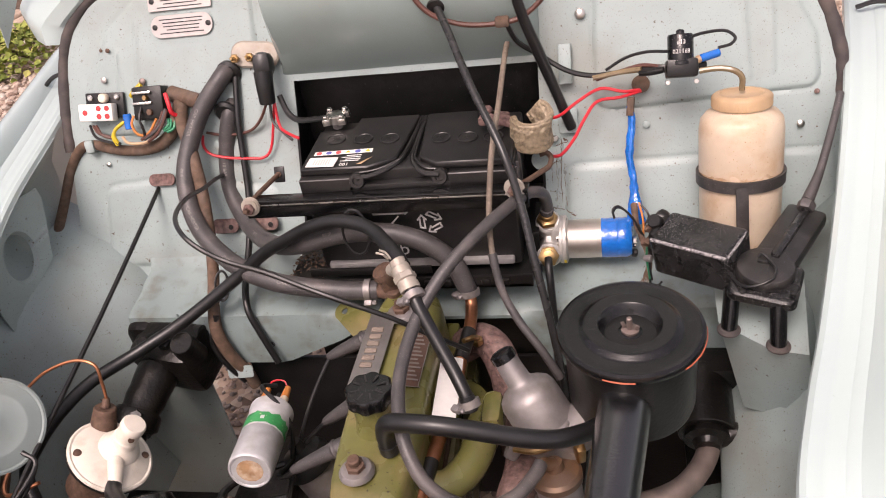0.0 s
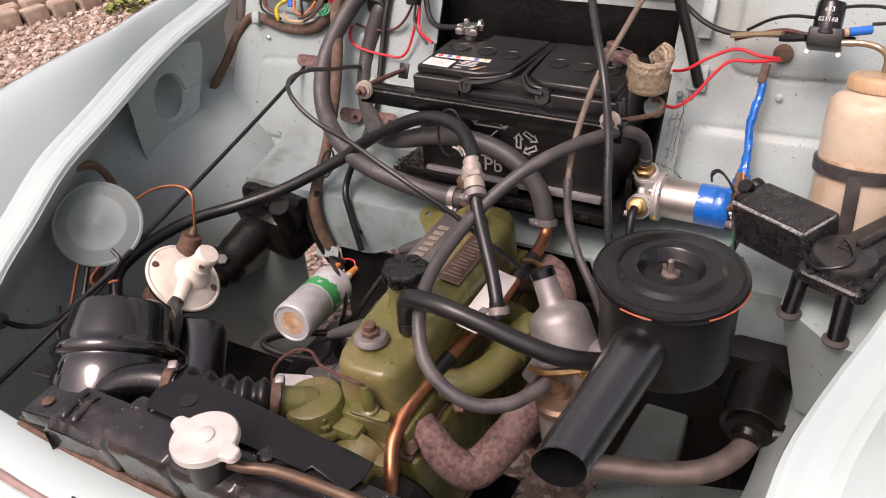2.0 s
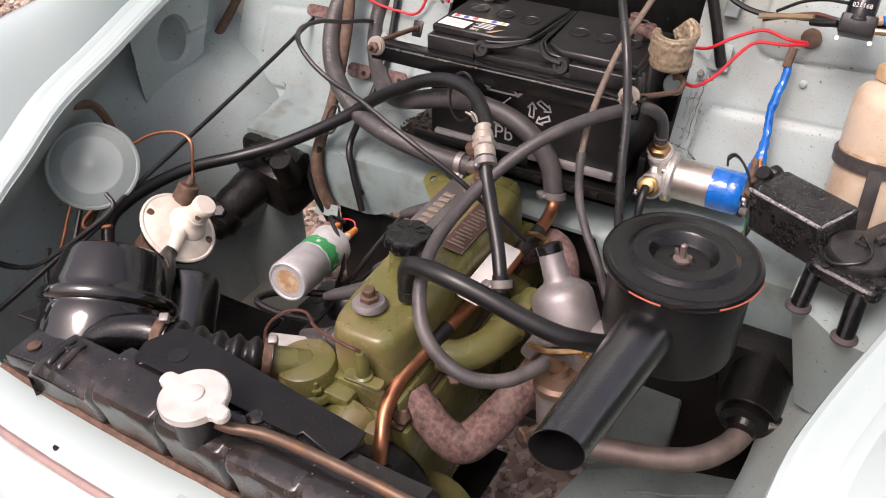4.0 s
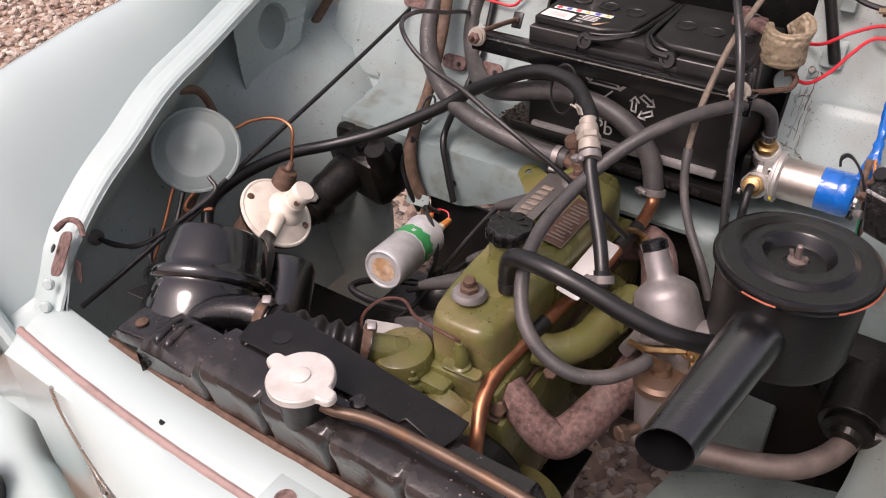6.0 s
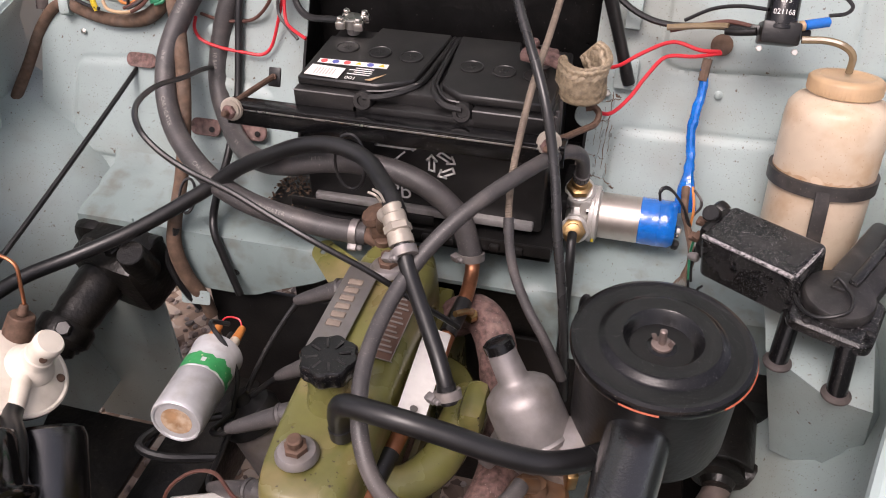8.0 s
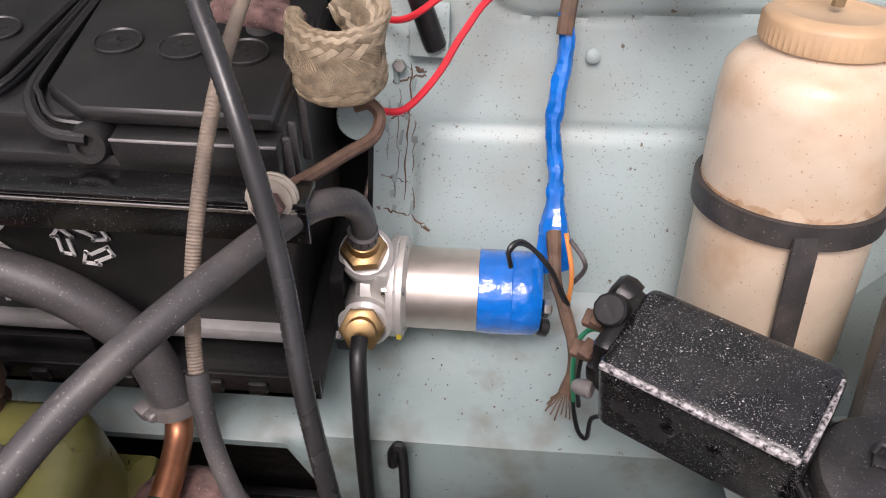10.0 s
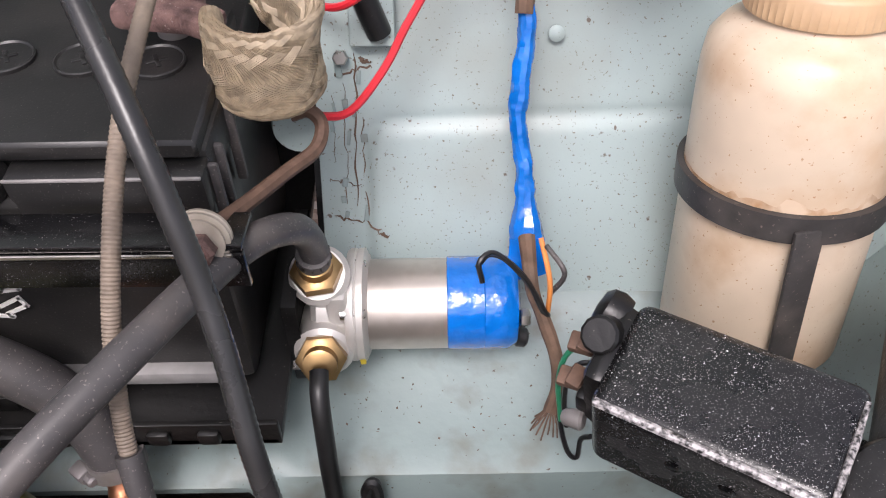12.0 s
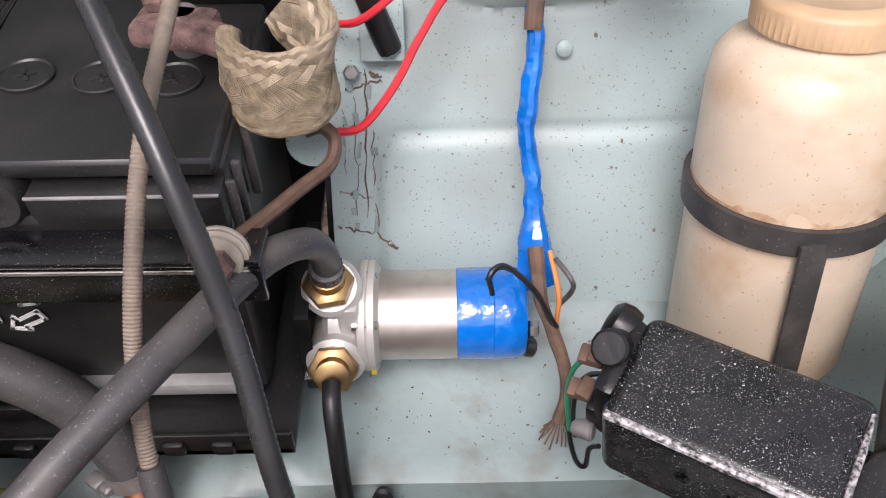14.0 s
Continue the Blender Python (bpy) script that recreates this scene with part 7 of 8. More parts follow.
H2 = [(-0.338, 1.25, 0.918), (-0.342, 1.222, 0.908), (-0.36, 1.2, 0.846), (-0.358, 1.165, 0.78), (-0.306, 1.102, 0.74), (-0.236, 1.035, 0.757), (-0.171, 1.0, 0.783), (-0.122, 0.992, 0.801), (-0.073, 0.993, 0.806), (-0.013, 0.993, 0.798), (0.031, 0.99, 0.778), (0.064, 0.985, 0.745), (0.082, 0.972, 0.70)]
for q in (0.12, 0.3, 0.42, 0.53):
    part("print", wrap_text("CAR HEATER", 0.0085, H1, 0.0155, q, (0.1, -0.7, 0.75)), PRINT, HH[0], "faded pale printing")
for q in (0.13, 0.42):
    part("print", wrap_text("10 BAR", 0.0085, H2, 0.015, q, (0.1, -0.7, 0.75)), PRINT, HH[1], "faded pale printing")
for hh, pp, q in ((HH[0], H1, 0.21), (HH[1], H2, 0.3), (HH[1], H2, 0.5)):
    part("print", wrap_text("IIII III", 0.007, pp, 0.0155, q, (0.1, -0.7, 0.75)), PRINT, hh, "faded pale printing")
vh1 = hose("vacuum_hose", [(0.026, 0.852, 0.845), (0.01, 0.876, 0.853), (-0.01, 0.905, 0.851), (-0.036, 0.935, 0.852), (-0.066, 0.951, 0.853), (-0.1, 0.963, 0.848), (-0.144, 0.975, 0.831), (-0.194, 0.985, 0.802), (-0.247, 0.995, 0.768), (-0.31, 0.985, 0.722), (-0.40, 0.945, 0.672), (-0.47, 0.9, 0.648), (-0.525, 0.845, 0.64), (-0.55, 0.785, 0.635), (-0.555, 0.72, 0.632), (-0.55, 0.67, 0.62), (-0.52, 0.63, 0.58)], 0.0105, RUBBER, "long black vacuum hose across the bay")
vh2 = hose("vacuum_hose", [(0.04, 0.822, 0.832), (0.053, 0.802, 0.812), (0.074, 0.778, 0.78), (0.096, 0.752, 0.75), (0.112, 0.729, 0.728), (0.118, 0.72, 0.71)], 0.0092, RUBBER, "short black hose down to the inlet")
fh = hose("fuel_hose", [(0.204, 1.057, 0.782), (0.206, 1.05, 0.805), (0.202, 1.035, 0.833), (0.188, 1.01, 0.852), (0.172, 0.98, 0.86), (0.142, 0.925, 0.864), (0.107, 0.877, 0.854), (0.078, 0.843, 0.834), (0.054, 0.807, 0.81), (0.04, 0.762, 0.79), (0.036, 0.712, 0.776), (0.041, 0.668, 0.762), (0.054, 0.63, 0.742), (0.076, 0.603, 0.716), (0.108, 0.592, 0.694), (0.145, 0.595, 0.68), (0.18, 0.615, 0.678), (0.202, 0.645, 0.682), (0.208, 0.66, 0.683)], 0.0088, GREYRUB, "matt grey-black fuel hose looping over the engine")
bh = hose("breather_hose", [(0.024, 0.652, 0.715), (0.024, 0.65, 0.745), (0.032, 0.645, 0.768), (0.055, 0.635, 0.782), (0.096, 0.628, 0.786), (0.14, 0.63, 0.776), (0.185, 0.635, 0.76), (0.228, 0.645, 0.745), (0.262, 0.668, 0.73), (0.285, 0.69, 0.72)], 0.0115, RUBBER, "thick black breather hose to the air cleaner")
hose("control_cable", [(-0.367, 1.178, 0.813), (-0.36, 1.13, 0.832), (-0.35, 1.07, 0.852), (-0.335, 0.985, 0.885), (-0.308, 0.905, 0.907), (-0.275, 0.855, 0.912), (-0.246, 0.838, 0.897), (-0.209, 0.832, 0.878), (-0.154, 0.822, 0.865), (-0.099, 0.81, 0.847), (-0.047, 0.803, 0.827), (0.008, 0.806, 0.796), (0.054, 0.812, 0.76), (0.092, 0.826, 0.722), (0.1, 0.83, 0.712)], 0.0036, RUBBER, "thin black control cable", n=8)
hose("bonnet_cable", [(-0.497, 1.2, 0.805), (-0.5, 1.05, 0.765), (-0.503, 0.9, 0.728), (-0.508, 0.75, 0.692), (-0.512, 0.6, 0.656), (-0.516, 0.5, 0.632), (-0.52, 0.4, 0.612)], 0.0038, RUBBER, "taut black bonnet release cable", n=8, per=3)
WR = spline([(0.054, 1.199, 1.07), (0.075, 1.15, 1.052), (0.115, 1.06, 1.0), (0.158, 0.985, 0.94), (0.181, 0.945, 0.875), (0.196, 0.905, 0.81), (0.212, 0.875, 0.735), (0.222, 0.86, 0.66), (0.228, 0.85, 0.6)], 44)
solo("sheathed_cable", tube(WR, [0.0058 + 0.00016 * math.cos(k * math.pi) for k in range(len(WR))], 14, 1, False), SHEATH, WR[0], "glossy black ribbed cable from a bulkhead grommet", "cable", "hoses")
SC = spline([(0.15, 1.24, 0.99), (0.149, 1.193, 0.985), (0.146, 1.099, 0.958), (0.141, 1.02, 0.93), (0.138, 0.97, 0.895), (0.136, 0.935, 0.855), (0.14, 0.905, 0.815), (0.151, 0.882, 0.772), (0.173, 0.86, 0.735), (0.202, 0.838, 0.702), (0.225, 0.822, 0.665)], 8)
sc = thing("speedometer_cable", SC[0], "sheathed cable with tan braid above and grey rubber below", "cable", "hoses")
up = spline(SC[:49], 7)
part("braided_sheath", tube(up, [0.0042 + 0.00022 * math.cos(k * math.pi) for k in range(len(up))], 10, 1, False), TANCABLE, sc, "tan ribbed braided sheath")
part("ferrule", tube(SC[47:51], 0.0062, 12, 3), GREYRUB, sc)
part("rubber_sheath", tube(SC[49:], [0.0055, 0.0058, 0.006, 0.006], 12, 2), GREYRUB, sc, "grey rubber sheath")
hose("black_pipe", [(-0.322, 1.245, 0.965), (-0.325, 1.21, 0.9), (-0.325, 1.19, 0.85), (-0.322, 1.15, 0.775), (-0.318, 1.09, 0.72), (-0.312, 1.03, 0.69), (-0.3, 0.985, 0.665), (-0.285, 0.972, 0.62), (-0.265, 0.96, 0.565)], 0.006, RUBBER, "straight black pipe down the bulkhead", n=10)
hose("fuel_pipe", [(0.204, 1.015, 0.727), (0.205, 1.0, 0.722), (0.207, 0.985, 0.70), (0.208, 0.975, 0.66), (0.209, 0.97, 0.6), (0.209, 0.968, 0.56)], 0.0062, RUBBER, "black fuel pipe below the pump", n=10)
hose("fuel_pipe", [(0.229, 0.975, 0.635), (0.23, 0.972, 0.655), (0.234, 0.973, 0.662), (0.237, 0.972, 0.65), (0.238, 0.97, 0.57)], 0.004, RUBBER, "small black pipe loop at the ledge", n=8)
solo("heater_pipe", tube([(0.083, 0.972, 0.70), (0.086, 0.955, 0.683), (0.087, 0.913, 0.676), (0.08, 0.863, 0.667), (0.075, 0.794, 0.655), (0.064, 0.704, 0.653), (0.054, 0.635, 0.645), (0.047, 0.59, 0.634), (0.05, 0.552, 0.618), (0.062, 0.522, 0.598), (0.068, 0.505, 0.575)], 0.0095, 14, 8), COPPER, (0.083, 0.97, 0.7), "bright copper heater pipe along the engine", "pipe", "copper pipes")
solo("pipe_sleeve", tube([(0.087, 0.91, 0.676), (0.084, 0.885, 0.672), (0.079, 0.858, 0.667)], 0.011, 14, 4), RUBBER, (0.084, 0.885, 0.672), "black sleeve on the copper pipe", "sleeve")
solo("pipe_sleeve", tube([(0.061, 0.685, 0.652), (0.058, 0.66, 0.65), (0.055, 0.64, 0.646)], 0.0108, 14, 4), RUBBER, (0.058, 0.66, 0.65), "black sleeve on the copper pipe", "sleeve")
un = thing("pipe_union", (0.07, 0.5, 0.58), "corroded union at the foot of the copper pipe", "union")
part("collar", lathe([(0.013, 0), (0.016, 0.002), (0.016, 0.014), (0.012, 0.016)], along((0.072, 0.496, 0.567), (0.063, 0.52, 0.596)), 20), RUBBER, un)
part("clip", nut((0.085, 0.495, 0.575), (1, -0.5, 0.2), 0.008, 0.008), RUSTBOLT, un)
solo("exhaust_pipe", tube([(0.16, 0.715, 0.485), (0.2, 0.715, 0.489), (0.236, 0.721, 0.49), (0.29, 0.737, 0.49), (0.347, 0.754, 0.49), (0.388, 0.778, 0.49), (0.417, 0.815, 0.492), (0.432, 0.853, 0.498), (0.437, 0.885, 0.505)], 0.0165, 18, 8), PIPEMETAL, (0.235, 0.77, 0.505), "dull metal pipe below the air cleaner", "pipe")

# clips and brackets on the hoses
def hose_clip(p, d, r, lab="small bright worm-drive hose clip", turn=40):
    p, d = Vector(p), Vector(d).normalized()
    c = thing("hose_clip", p, lab, "clip", "hose clips")
    part("band", lathe([(r, 0), (r + 0.0012, 0), (r + 0.0012, 0.01), (r, 0.01)], along(p, p + d), 24), ALU, c)
    sd = (d.cross(Vector((0.3, -0.6, 0.7)))).normalized()
    up = sd.cross(d).normalized()
    part("screw_housing", merge(rbox((0, 0, 0), (0.013, 0.01, 0.009), 0.002), cyl((0.006, 0, 0), (0.014, 0, 0), 0.0038, n=8)), ALU, c).matrix_local = Matrix.Translation(d * 0.005 + sd * (r + 0.004)) @ Matrix.Rotation(radians(turn), 4, d)


def fix_clip_meshes():
    for o in list(scene.objects):
        if o.name.startswith("screw_housing"):
            at = ORG[o.name]
            for v in o.data.vertices:
                v.co += at


hose_clip((-0.082, 0.973, 0.7085), (1, 0, 0), 0.0165)
hose_clip((0.081, 0.974, 0.704), (0.1, -0.3, -0.9), 0.0163)
hose_clip((0.043, 0.8175, 0.8275), (0.5, -0.75, -0.5), 0.0138)
hose_clip((0.114, 0.727, 0.722), (0.3, -0.5, -0.8), 0.0138)
bm = lathe([(0.0089, 0), (0.0104, 0.0005), (0.0104, 0.0095), (0.0089, 0.01)], along((0.2042, 1.0555, 0.785), (0.2055, 1.0515, 0.798)), 36)
part("end_clip", bm, GREYRUB, fh, "dark slotted hose clip")
for k in range(12):
    a = 2 * math.pi * k / 12
    part("clip_slot", rbox(Vector((0.2046, 1.0538, 0.7905)) + Vector((0.0104 * math.cos(a), 0.0104 * math.sin(a) * 0.96, 0.003 * math.sin(a))), (0.0014, 0.0014, 0.006), 0.0003, (17, 0, 0)), RUBBER, fh)
part("end_collar", tube([(0.026, 0.852, 0.845), (0.012, 0.873, 0.8525)], 0.0118, 14, 2, False), RUBBER, vh1, "thicker black end collar")
part("end_collar", tube([(0.112, 0.729, 0.728), (0.118, 0.72, 0.712)], 0.0105, 14, 2, False), RUBBER, vh2, "thicker black end collar")
part("end_collar", tube([(0.024, 0.652, 0.713), (0.024, 0.651, 0.728)], 0.0128, 16, 2, False), RUBBER, bh, "thicker black end collar")
part("end_collar", tube([(0.27, 0.674, 0.7265), (0.285, 0.69, 0.72)], 0.0128, 16, 2, False), RUBBER, bh, "thicker black end collar")
fix_clip_meshes()
solo("hose_tie", tube([(-0.068 + 0.02 * math.cos(a), 0.958 + 0.006 * math.sin(a), 0.83 + 0.036 * math.sin(a)) for a in [2 * math.pi * k / 12 for k in range(13)]], 0.0022, 6, 2), RUBBER, (-0.068, 0.958, 0.83), "black tie holding two hoses", "tie")
solo("hose_tie", tube([(-0.33 + 0.012 * math.cos(a), 0.985 + 0.014 * math.sin(a), 0.715 + 0.02 * math.sin(a)) for a in [2 * math.pi * k / 12 for k in range(13)]], 0.0022, 6, 2), RUBBER, (-0.33, 0.985, 0.715), "black tie holding two hoses", "tie")

# heater tap on the back of the head
tp = thing("heater_tap", (0.0, 0.9, 0.77), "corroded heater tap and pale metal unions", "tap")
bm = cyl((-0.028, 0.945, 0.70), (-0.026, 0.94, 0.735), 0.011, n=16)
merge(bm, rbox((-0.03, 0.95, 0.745), (0.03, 0.026, 0.03), 0.006, (0, 0, 20)), cyl((-0.065, 0.973, 0.7085), (-0.03, 0.955, 0.712), 0.011), lathe([(0.017, 0), (0.019, 0.003), (0.017, 0.012), (0, 0.014)], along((-0.035, 0.95, 0.755), (-0.05, 0.945, 0.795)), 9))
part("tap_body", bm, RUSTBOLT, tp, "corroded brass tap")
bm = cyl((0.023, 0.849, 0.846), (0.04, 0.823, 0.828), 0.0135, n=24)
merge(bm, cyl((0.018, 0.858, 0.852), (0.028, 0.845, 0.842), 0.0118), nut((0.029, 0.84, 0.841), (0.5, -0.75, -0.5), 0.0158, 0.011), lathe([(0.0125, 0), (0.0142, 0.0005), (0.0142, 0.009), (0.0125, 0.0095)], along((0.036, 0.829, 0.834), (0.041, 0.821, 0.827)), 24), cyl((0.0, 0.88, 0.82), (0.026, 0.848, 0.836), 0.009))
for j in range(2):
    merge(bm, tube([(0.012 - 0.004 * j, 0.853, 0.858), (0.004, 0.862 - 0.012 * j, 0.862 + 0.006 * j), (-0.006, 0.868 - 0.014 * j, 0.862 + 0.006 * j)], 0.0016, 6, 3))
part("check_valve", bm, UNION, tp, "pale alloy union")
part("link", tube([(-0.028, 0.945, 0.745), (-0.015, 0.92, 0.78), (0.01, 0.875, 0.82)], 0.009, 12, 5), RUSTBOLT, tp)
for x, z in ((-0.322, 0.972), (-0.335, 0.912)):
    solo("grommet", lathe([(0.015, 0), (0.021, 0.002), (0.022, 0.008), (0.017, 0.012)], along((x - 0.012, bulk_y(z) - 0.004, z), (x - 0.014, bulk_y(z) - 0.04, z - 0.005)), 24), RUBBER, (x, bulk_y(z), z), "black rubber grommet in the bulkhead", "grommet", "grommets")
solo("grommet", lathe([(0.006, 0), (0.014, 0.001), (0.0135, 0.008), (0.007, 0.011)], along((0.053, 1.203, 1.072), (0.056, 1.15, 1.05)), 20), RUBBER, (0.053, 1.2, 1.07), "black rubber grommet in the plenum", "grommet", "grommets")

# oil pressure switch block with rubber boot on the bulkhead
sw = thing("wiring_boot", (-0.27, 1.24, 0.98), "metal oval plate with black rubber boot", "connector")
pm = Matrix.Translation((-0.283, bulk_y(0.992) - 0.004, 0.992)) @ Matrix.Rotation(radians(63.5), 4, "X") @ Matrix.Rotation(radians(-6), 4, "Z")
part("oval_plate", prism(round_rect(0.088, 0.045, 0.0222), 0.01, pm, 0.003), UNION, sw, "tarnished oval metal plate")
bm = rbox((-0.255, 1.222, 0.992), (0.032, 0.04, 0.04), 0.012, (-25, 0, 10))
merge(bm, tube([(-0.254, 1.21, 0.985), (-0.254, 1.2, 0.96), (-0.255, 1.195, 0.935)], [0.016, 0.0145, 0.0135], 14, 5))
part("boot", bm, RUBBER, sw)
for x in (-0.315, -0.288):
    part("terminal_nut", merge(nut((x, bulk_y(0.99) - 0.02, 0.995), (0, -1, 0.5), 0.008, 0.006), cyl((x, bulk_y(0.99) - 0.02, 0.995), (x, bulk_y(0.99) - 0.036, 1.002), 0.0035, n=8)), BRASS, sw)
for p, mt, lb in (([(-0.246, 1.205, 0.939), (-0.259, 1.199, 0.892), (-0.27, 1.188, 0.854), (-0.285, 1.182, 0.84), (-0.31, 1.181, 0.84), (-0.353, 1.183, 0.843), (-0.384, 1.187, 0.85), (-0.396, 1.193, 0.864), (-0.396, 1.203, 0.879)], RED, "red wire looping behind the heater hoses"),
                  ([(-0.246, 1.201, 0.934), (-0.242, 1.186, 0.901), (-0.232, 1.176, 0.891), (-0.203, 1.161, 0.883)], RED, "red wire to the battery"),
                  ([(-0.254, 1.201, 0.934), (-0.255, 1.193, 0.903), (-0.238, 1.18, 0.889), (-0.219, 1.169, 0.877)], GREYRUB, "grey wire to the battery"),
                  ([(-0.259, 1.202, 0.934), (-0.28, 1.204, 0.903), (-0.3, 1.202, 0.885), (-0.325, 1.203, 0.878), (-0.357, 1.203, 0.877), (-0.389, 1.207, 0.882)], bmk, "dark wire behind the heater hoses")):
    wire("wire", p, 0.0025, mt, lb)

# ---- fuse box, regulator and looms on the bulkhead ----
fb = thing("fuse_box", (-0.55, 1.22, 0.93), "white terminal strip with red screws over a black fuse box", "fuse box")
FBM = Matrix.Translation((-0.585, bulk_y(0.93) - 0.012, 0.93)) @ Matrix.Rotation(radians(63.5), 4, "X") @ Matrix.Rotation(radians(-2), 4, "Z")


def on_fb(b):
    bmesh.ops.transform(b, matrix=FBM, verts=b.verts)
    return b


part("backing", on_fb(rbox((0.008, 0.008, -0.002), (0.075, 0.045, 0.008), 0.002)), SATIN, fb)
part("terminal_strip", on_fb(rbox((0.0, -0.004, 0.012), (0.066, 0.03, 0.018), 0.002)), LABELW, fb, "white block")
redm = pbr("red_screw_well", (0.45, 0.03, 0.03), 0.5, bump=0)
for x, y in ((-0.02, -0.004), (0.007, 0.003), (0.023, 0.003), (0.007, -0.011), (0.023, -0.011)):
    part("screw", on_fb(lathe([(0.0048, 0.0208), (0.0048, 0.0218), (0.003, 0.0222), (0, 0.0218)], pose(x, y, 0), 14)), redm, fb)
for x in (-0.018, 0.034):
    part("fixing_screw", on_fb(lathe([(0.0055, 0.002), (0.0055, 0.006), (0.003, 0.008), (0, 0.008)], pose(x, 0.022, 0), 12)), STEEL, fb)
part("round_boss", on_fb(lathe([(0.008, 0.002), (0.008, 0.012), (0.006, 0.014), (0, 0.014)], pose(0.01, 0.021, 0), 16)), CREAM, fb)
bx = thing("regulator", (-0.48, 1.23, 0.93), "black relay with bright terminals and coloured wires", "relay")
RM = Matrix.Translation((-0.482, bulk_y(0.935) - 0.012, 0.935)) @ Matrix.Rotation(radians(63.5), 4, "X")


def on_r(b):
    bmesh.ops.transform(b, matrix=RM, verts=b.verts)
    return b


part("case", on_r(rbox((0.0, 0.0, 0.006), (0.058, 0.058, 0.03), 0.004)), SATIN, bx)
for y in (0.018, 0.0):
    part("terminal_bar", on_r(rbox((-0.008, y, 0.024), (0.036, 0.005, 0.005), 0.0015)), STEEL, bx)
part("terminal_nut", on_r(nut((0.004, -0.016, 0.021), (0, 0, 1), 0.006, 0.006)), RUSTBOLT, bx)
part("terminal_nut", on_r(nut((0.0, 0.009, 0.022), (0, 0, 1), 0.005, 0.008)), BRASS, bx)
solo("blue_connector", cyl((-0.525, 1.205, 0.93), (-0.523, 1.195, 0.905), 0.0075, n=14), BLUE, (-0.524, 1.2, 0.91), "bright blue cable joint", "connector")
for p, r, mt, lb in (([(-0.521, 1.202, 0.922), (-0.544, 1.192, 0.912), (-0.552, 1.186, 0.9), (-0.549, 1.184, 0.884)], 0.0028, YELLOW, "yellow wire below the fuse box"),
                     ([(-0.526, 1.202, 0.92), (-0.548, 1.192, 0.908), (-0.556, 1.186, 0.896), (-0.552, 1.184, 0.88)], 0.0026, YELLOW, "yellow wire below the fuse box"),
                     ([(-0.512, 1.204, 0.926), (-0.515, 1.193, 0.914), (-0.505, 1.185, 0.899), (-0.488, 1.19, 0.897), (-0.469, 1.201, 0.919)], 0.0024, ORANGE, "orange-brown wire looping below the relay"),
                     ([(-0.539, 1.189, 0.895), (-0.531, 1.184, 0.885), (-0.51, 1.181, 0.883), (-0.486, 1.185, 0.887), (-0.458, 1.197, 0.911)], 0.0026, CAPTAN, "tan wire looping below the relay"),
                     ([(-0.6, 1.208, 0.91), (-0.585, 1.193, 0.902), (-0.566, 1.19, 0.896), (-0.552, 1.187, 0.891)], 0.0026, bmk, "dark brown wire below the fuse box"),
                     ([(-0.594, 1.207, 0.91), (-0.578, 1.191, 0.899), (-0.558, 1.188, 0.893)], 0.0026, bmk, "dark brown wire below the fuse box"),
                     ([(-0.605, 1.206, 0.912), (-0.592, 1.19, 0.898), (-0.57, 1.186, 0.888), (-0.545, 1.184, 0.884)], 0.0026, RUBBER, "black wire below the fuse box"),
                     ([(-0.449, 1.207, 0.93), (-0.455, 1.193, 0.914), (-0.469, 1.184, 0.897), (-0.489, 1.182, 0.885)], 0.0028, bmk, "dark brown wire beside the relay"),
                     ([(-0.45, 1.208, 0.933), (-0.459, 1.193, 0.914), (-0.475, 1.186, 0.9), (-0.496, 1.184, 0.889)], 0.0026, GREYRUB, "grey wire beside the relay"),
                     ([(-0.455, 1.206, 0.93), (-0.465, 1.192, 0.912), (-0.482, 1.186, 0.898), (-0.502, 1.184, 0.889)], 0.0026, bmk, "dark brown wire beside the relay"),
                     ([(-0.444, 1.204, 0.915), (-0.445, 1.194, 0.904), (-0.458, 1.191, 0.899)], 0.0024, GREENW, "green wire beside the relay"),
                     ([(-0.438, 1.203, 0.911), (-0.439, 1.193, 0.902), (-0.452, 1.19, 0.897)], 0.0024, GREENW, "green wire beside the relay"),
                     ([(-0.45, 1.205, 0.915), (-0.448, 1.195, 0.908), (-0.459, 1.192, 0.902)], 0.0024, GREENW, "green wire beside the relay"),
                     ([(-0.495, 1.211, 0.939), (-0.496, 1.193, 0.925), (-0.493, 1.187, 0.903), (-0.496, 1.185, 0.888)], 0.0024, RUBBER, "thin black wire over the relay"),
                     ([(-0.447, 1.219, 0.956), (-0.44, 1.206, 0.942), (-0.437, 1.201, 0.928), (-0.431, 1.206, 0.919)], 0.004, RED, "thick red wire beside the relay"),
                     ([(-0.525, 1.238, 0.948), (-0.513, 1.237, 0.958), (-0.501, 1.244, 0.966)], 0.0042, YELLOW, "yellow terminal lead on the bulkhead")):
    wire("wire", p, r, mt, lb)
hose("loom", [(-0.705, 1.09, 0.72), (-0.702, 1.125, 0.745), (-0.692, 1.165, 0.785), (-0.672, 1.19, 0.832), (-0.645, 1.205, 0.866), (-0.615, 1.205, 0.874), (-0.575, 1.198, 0.867), (-0.53, 1.195, 0.862), (-0.485, 1.197, 0.868), (-0.455, 1.203, 0.886), (-0.437, 1.215, 0.915), (-0.43, 1.235, 0.94)], [0.008, 0.009, 0.0085, 0.009, 0.009, 0.0095, 0.0115, 0.0115, 0.011], LOOM, "brown cloth-wrapped wiring loom")
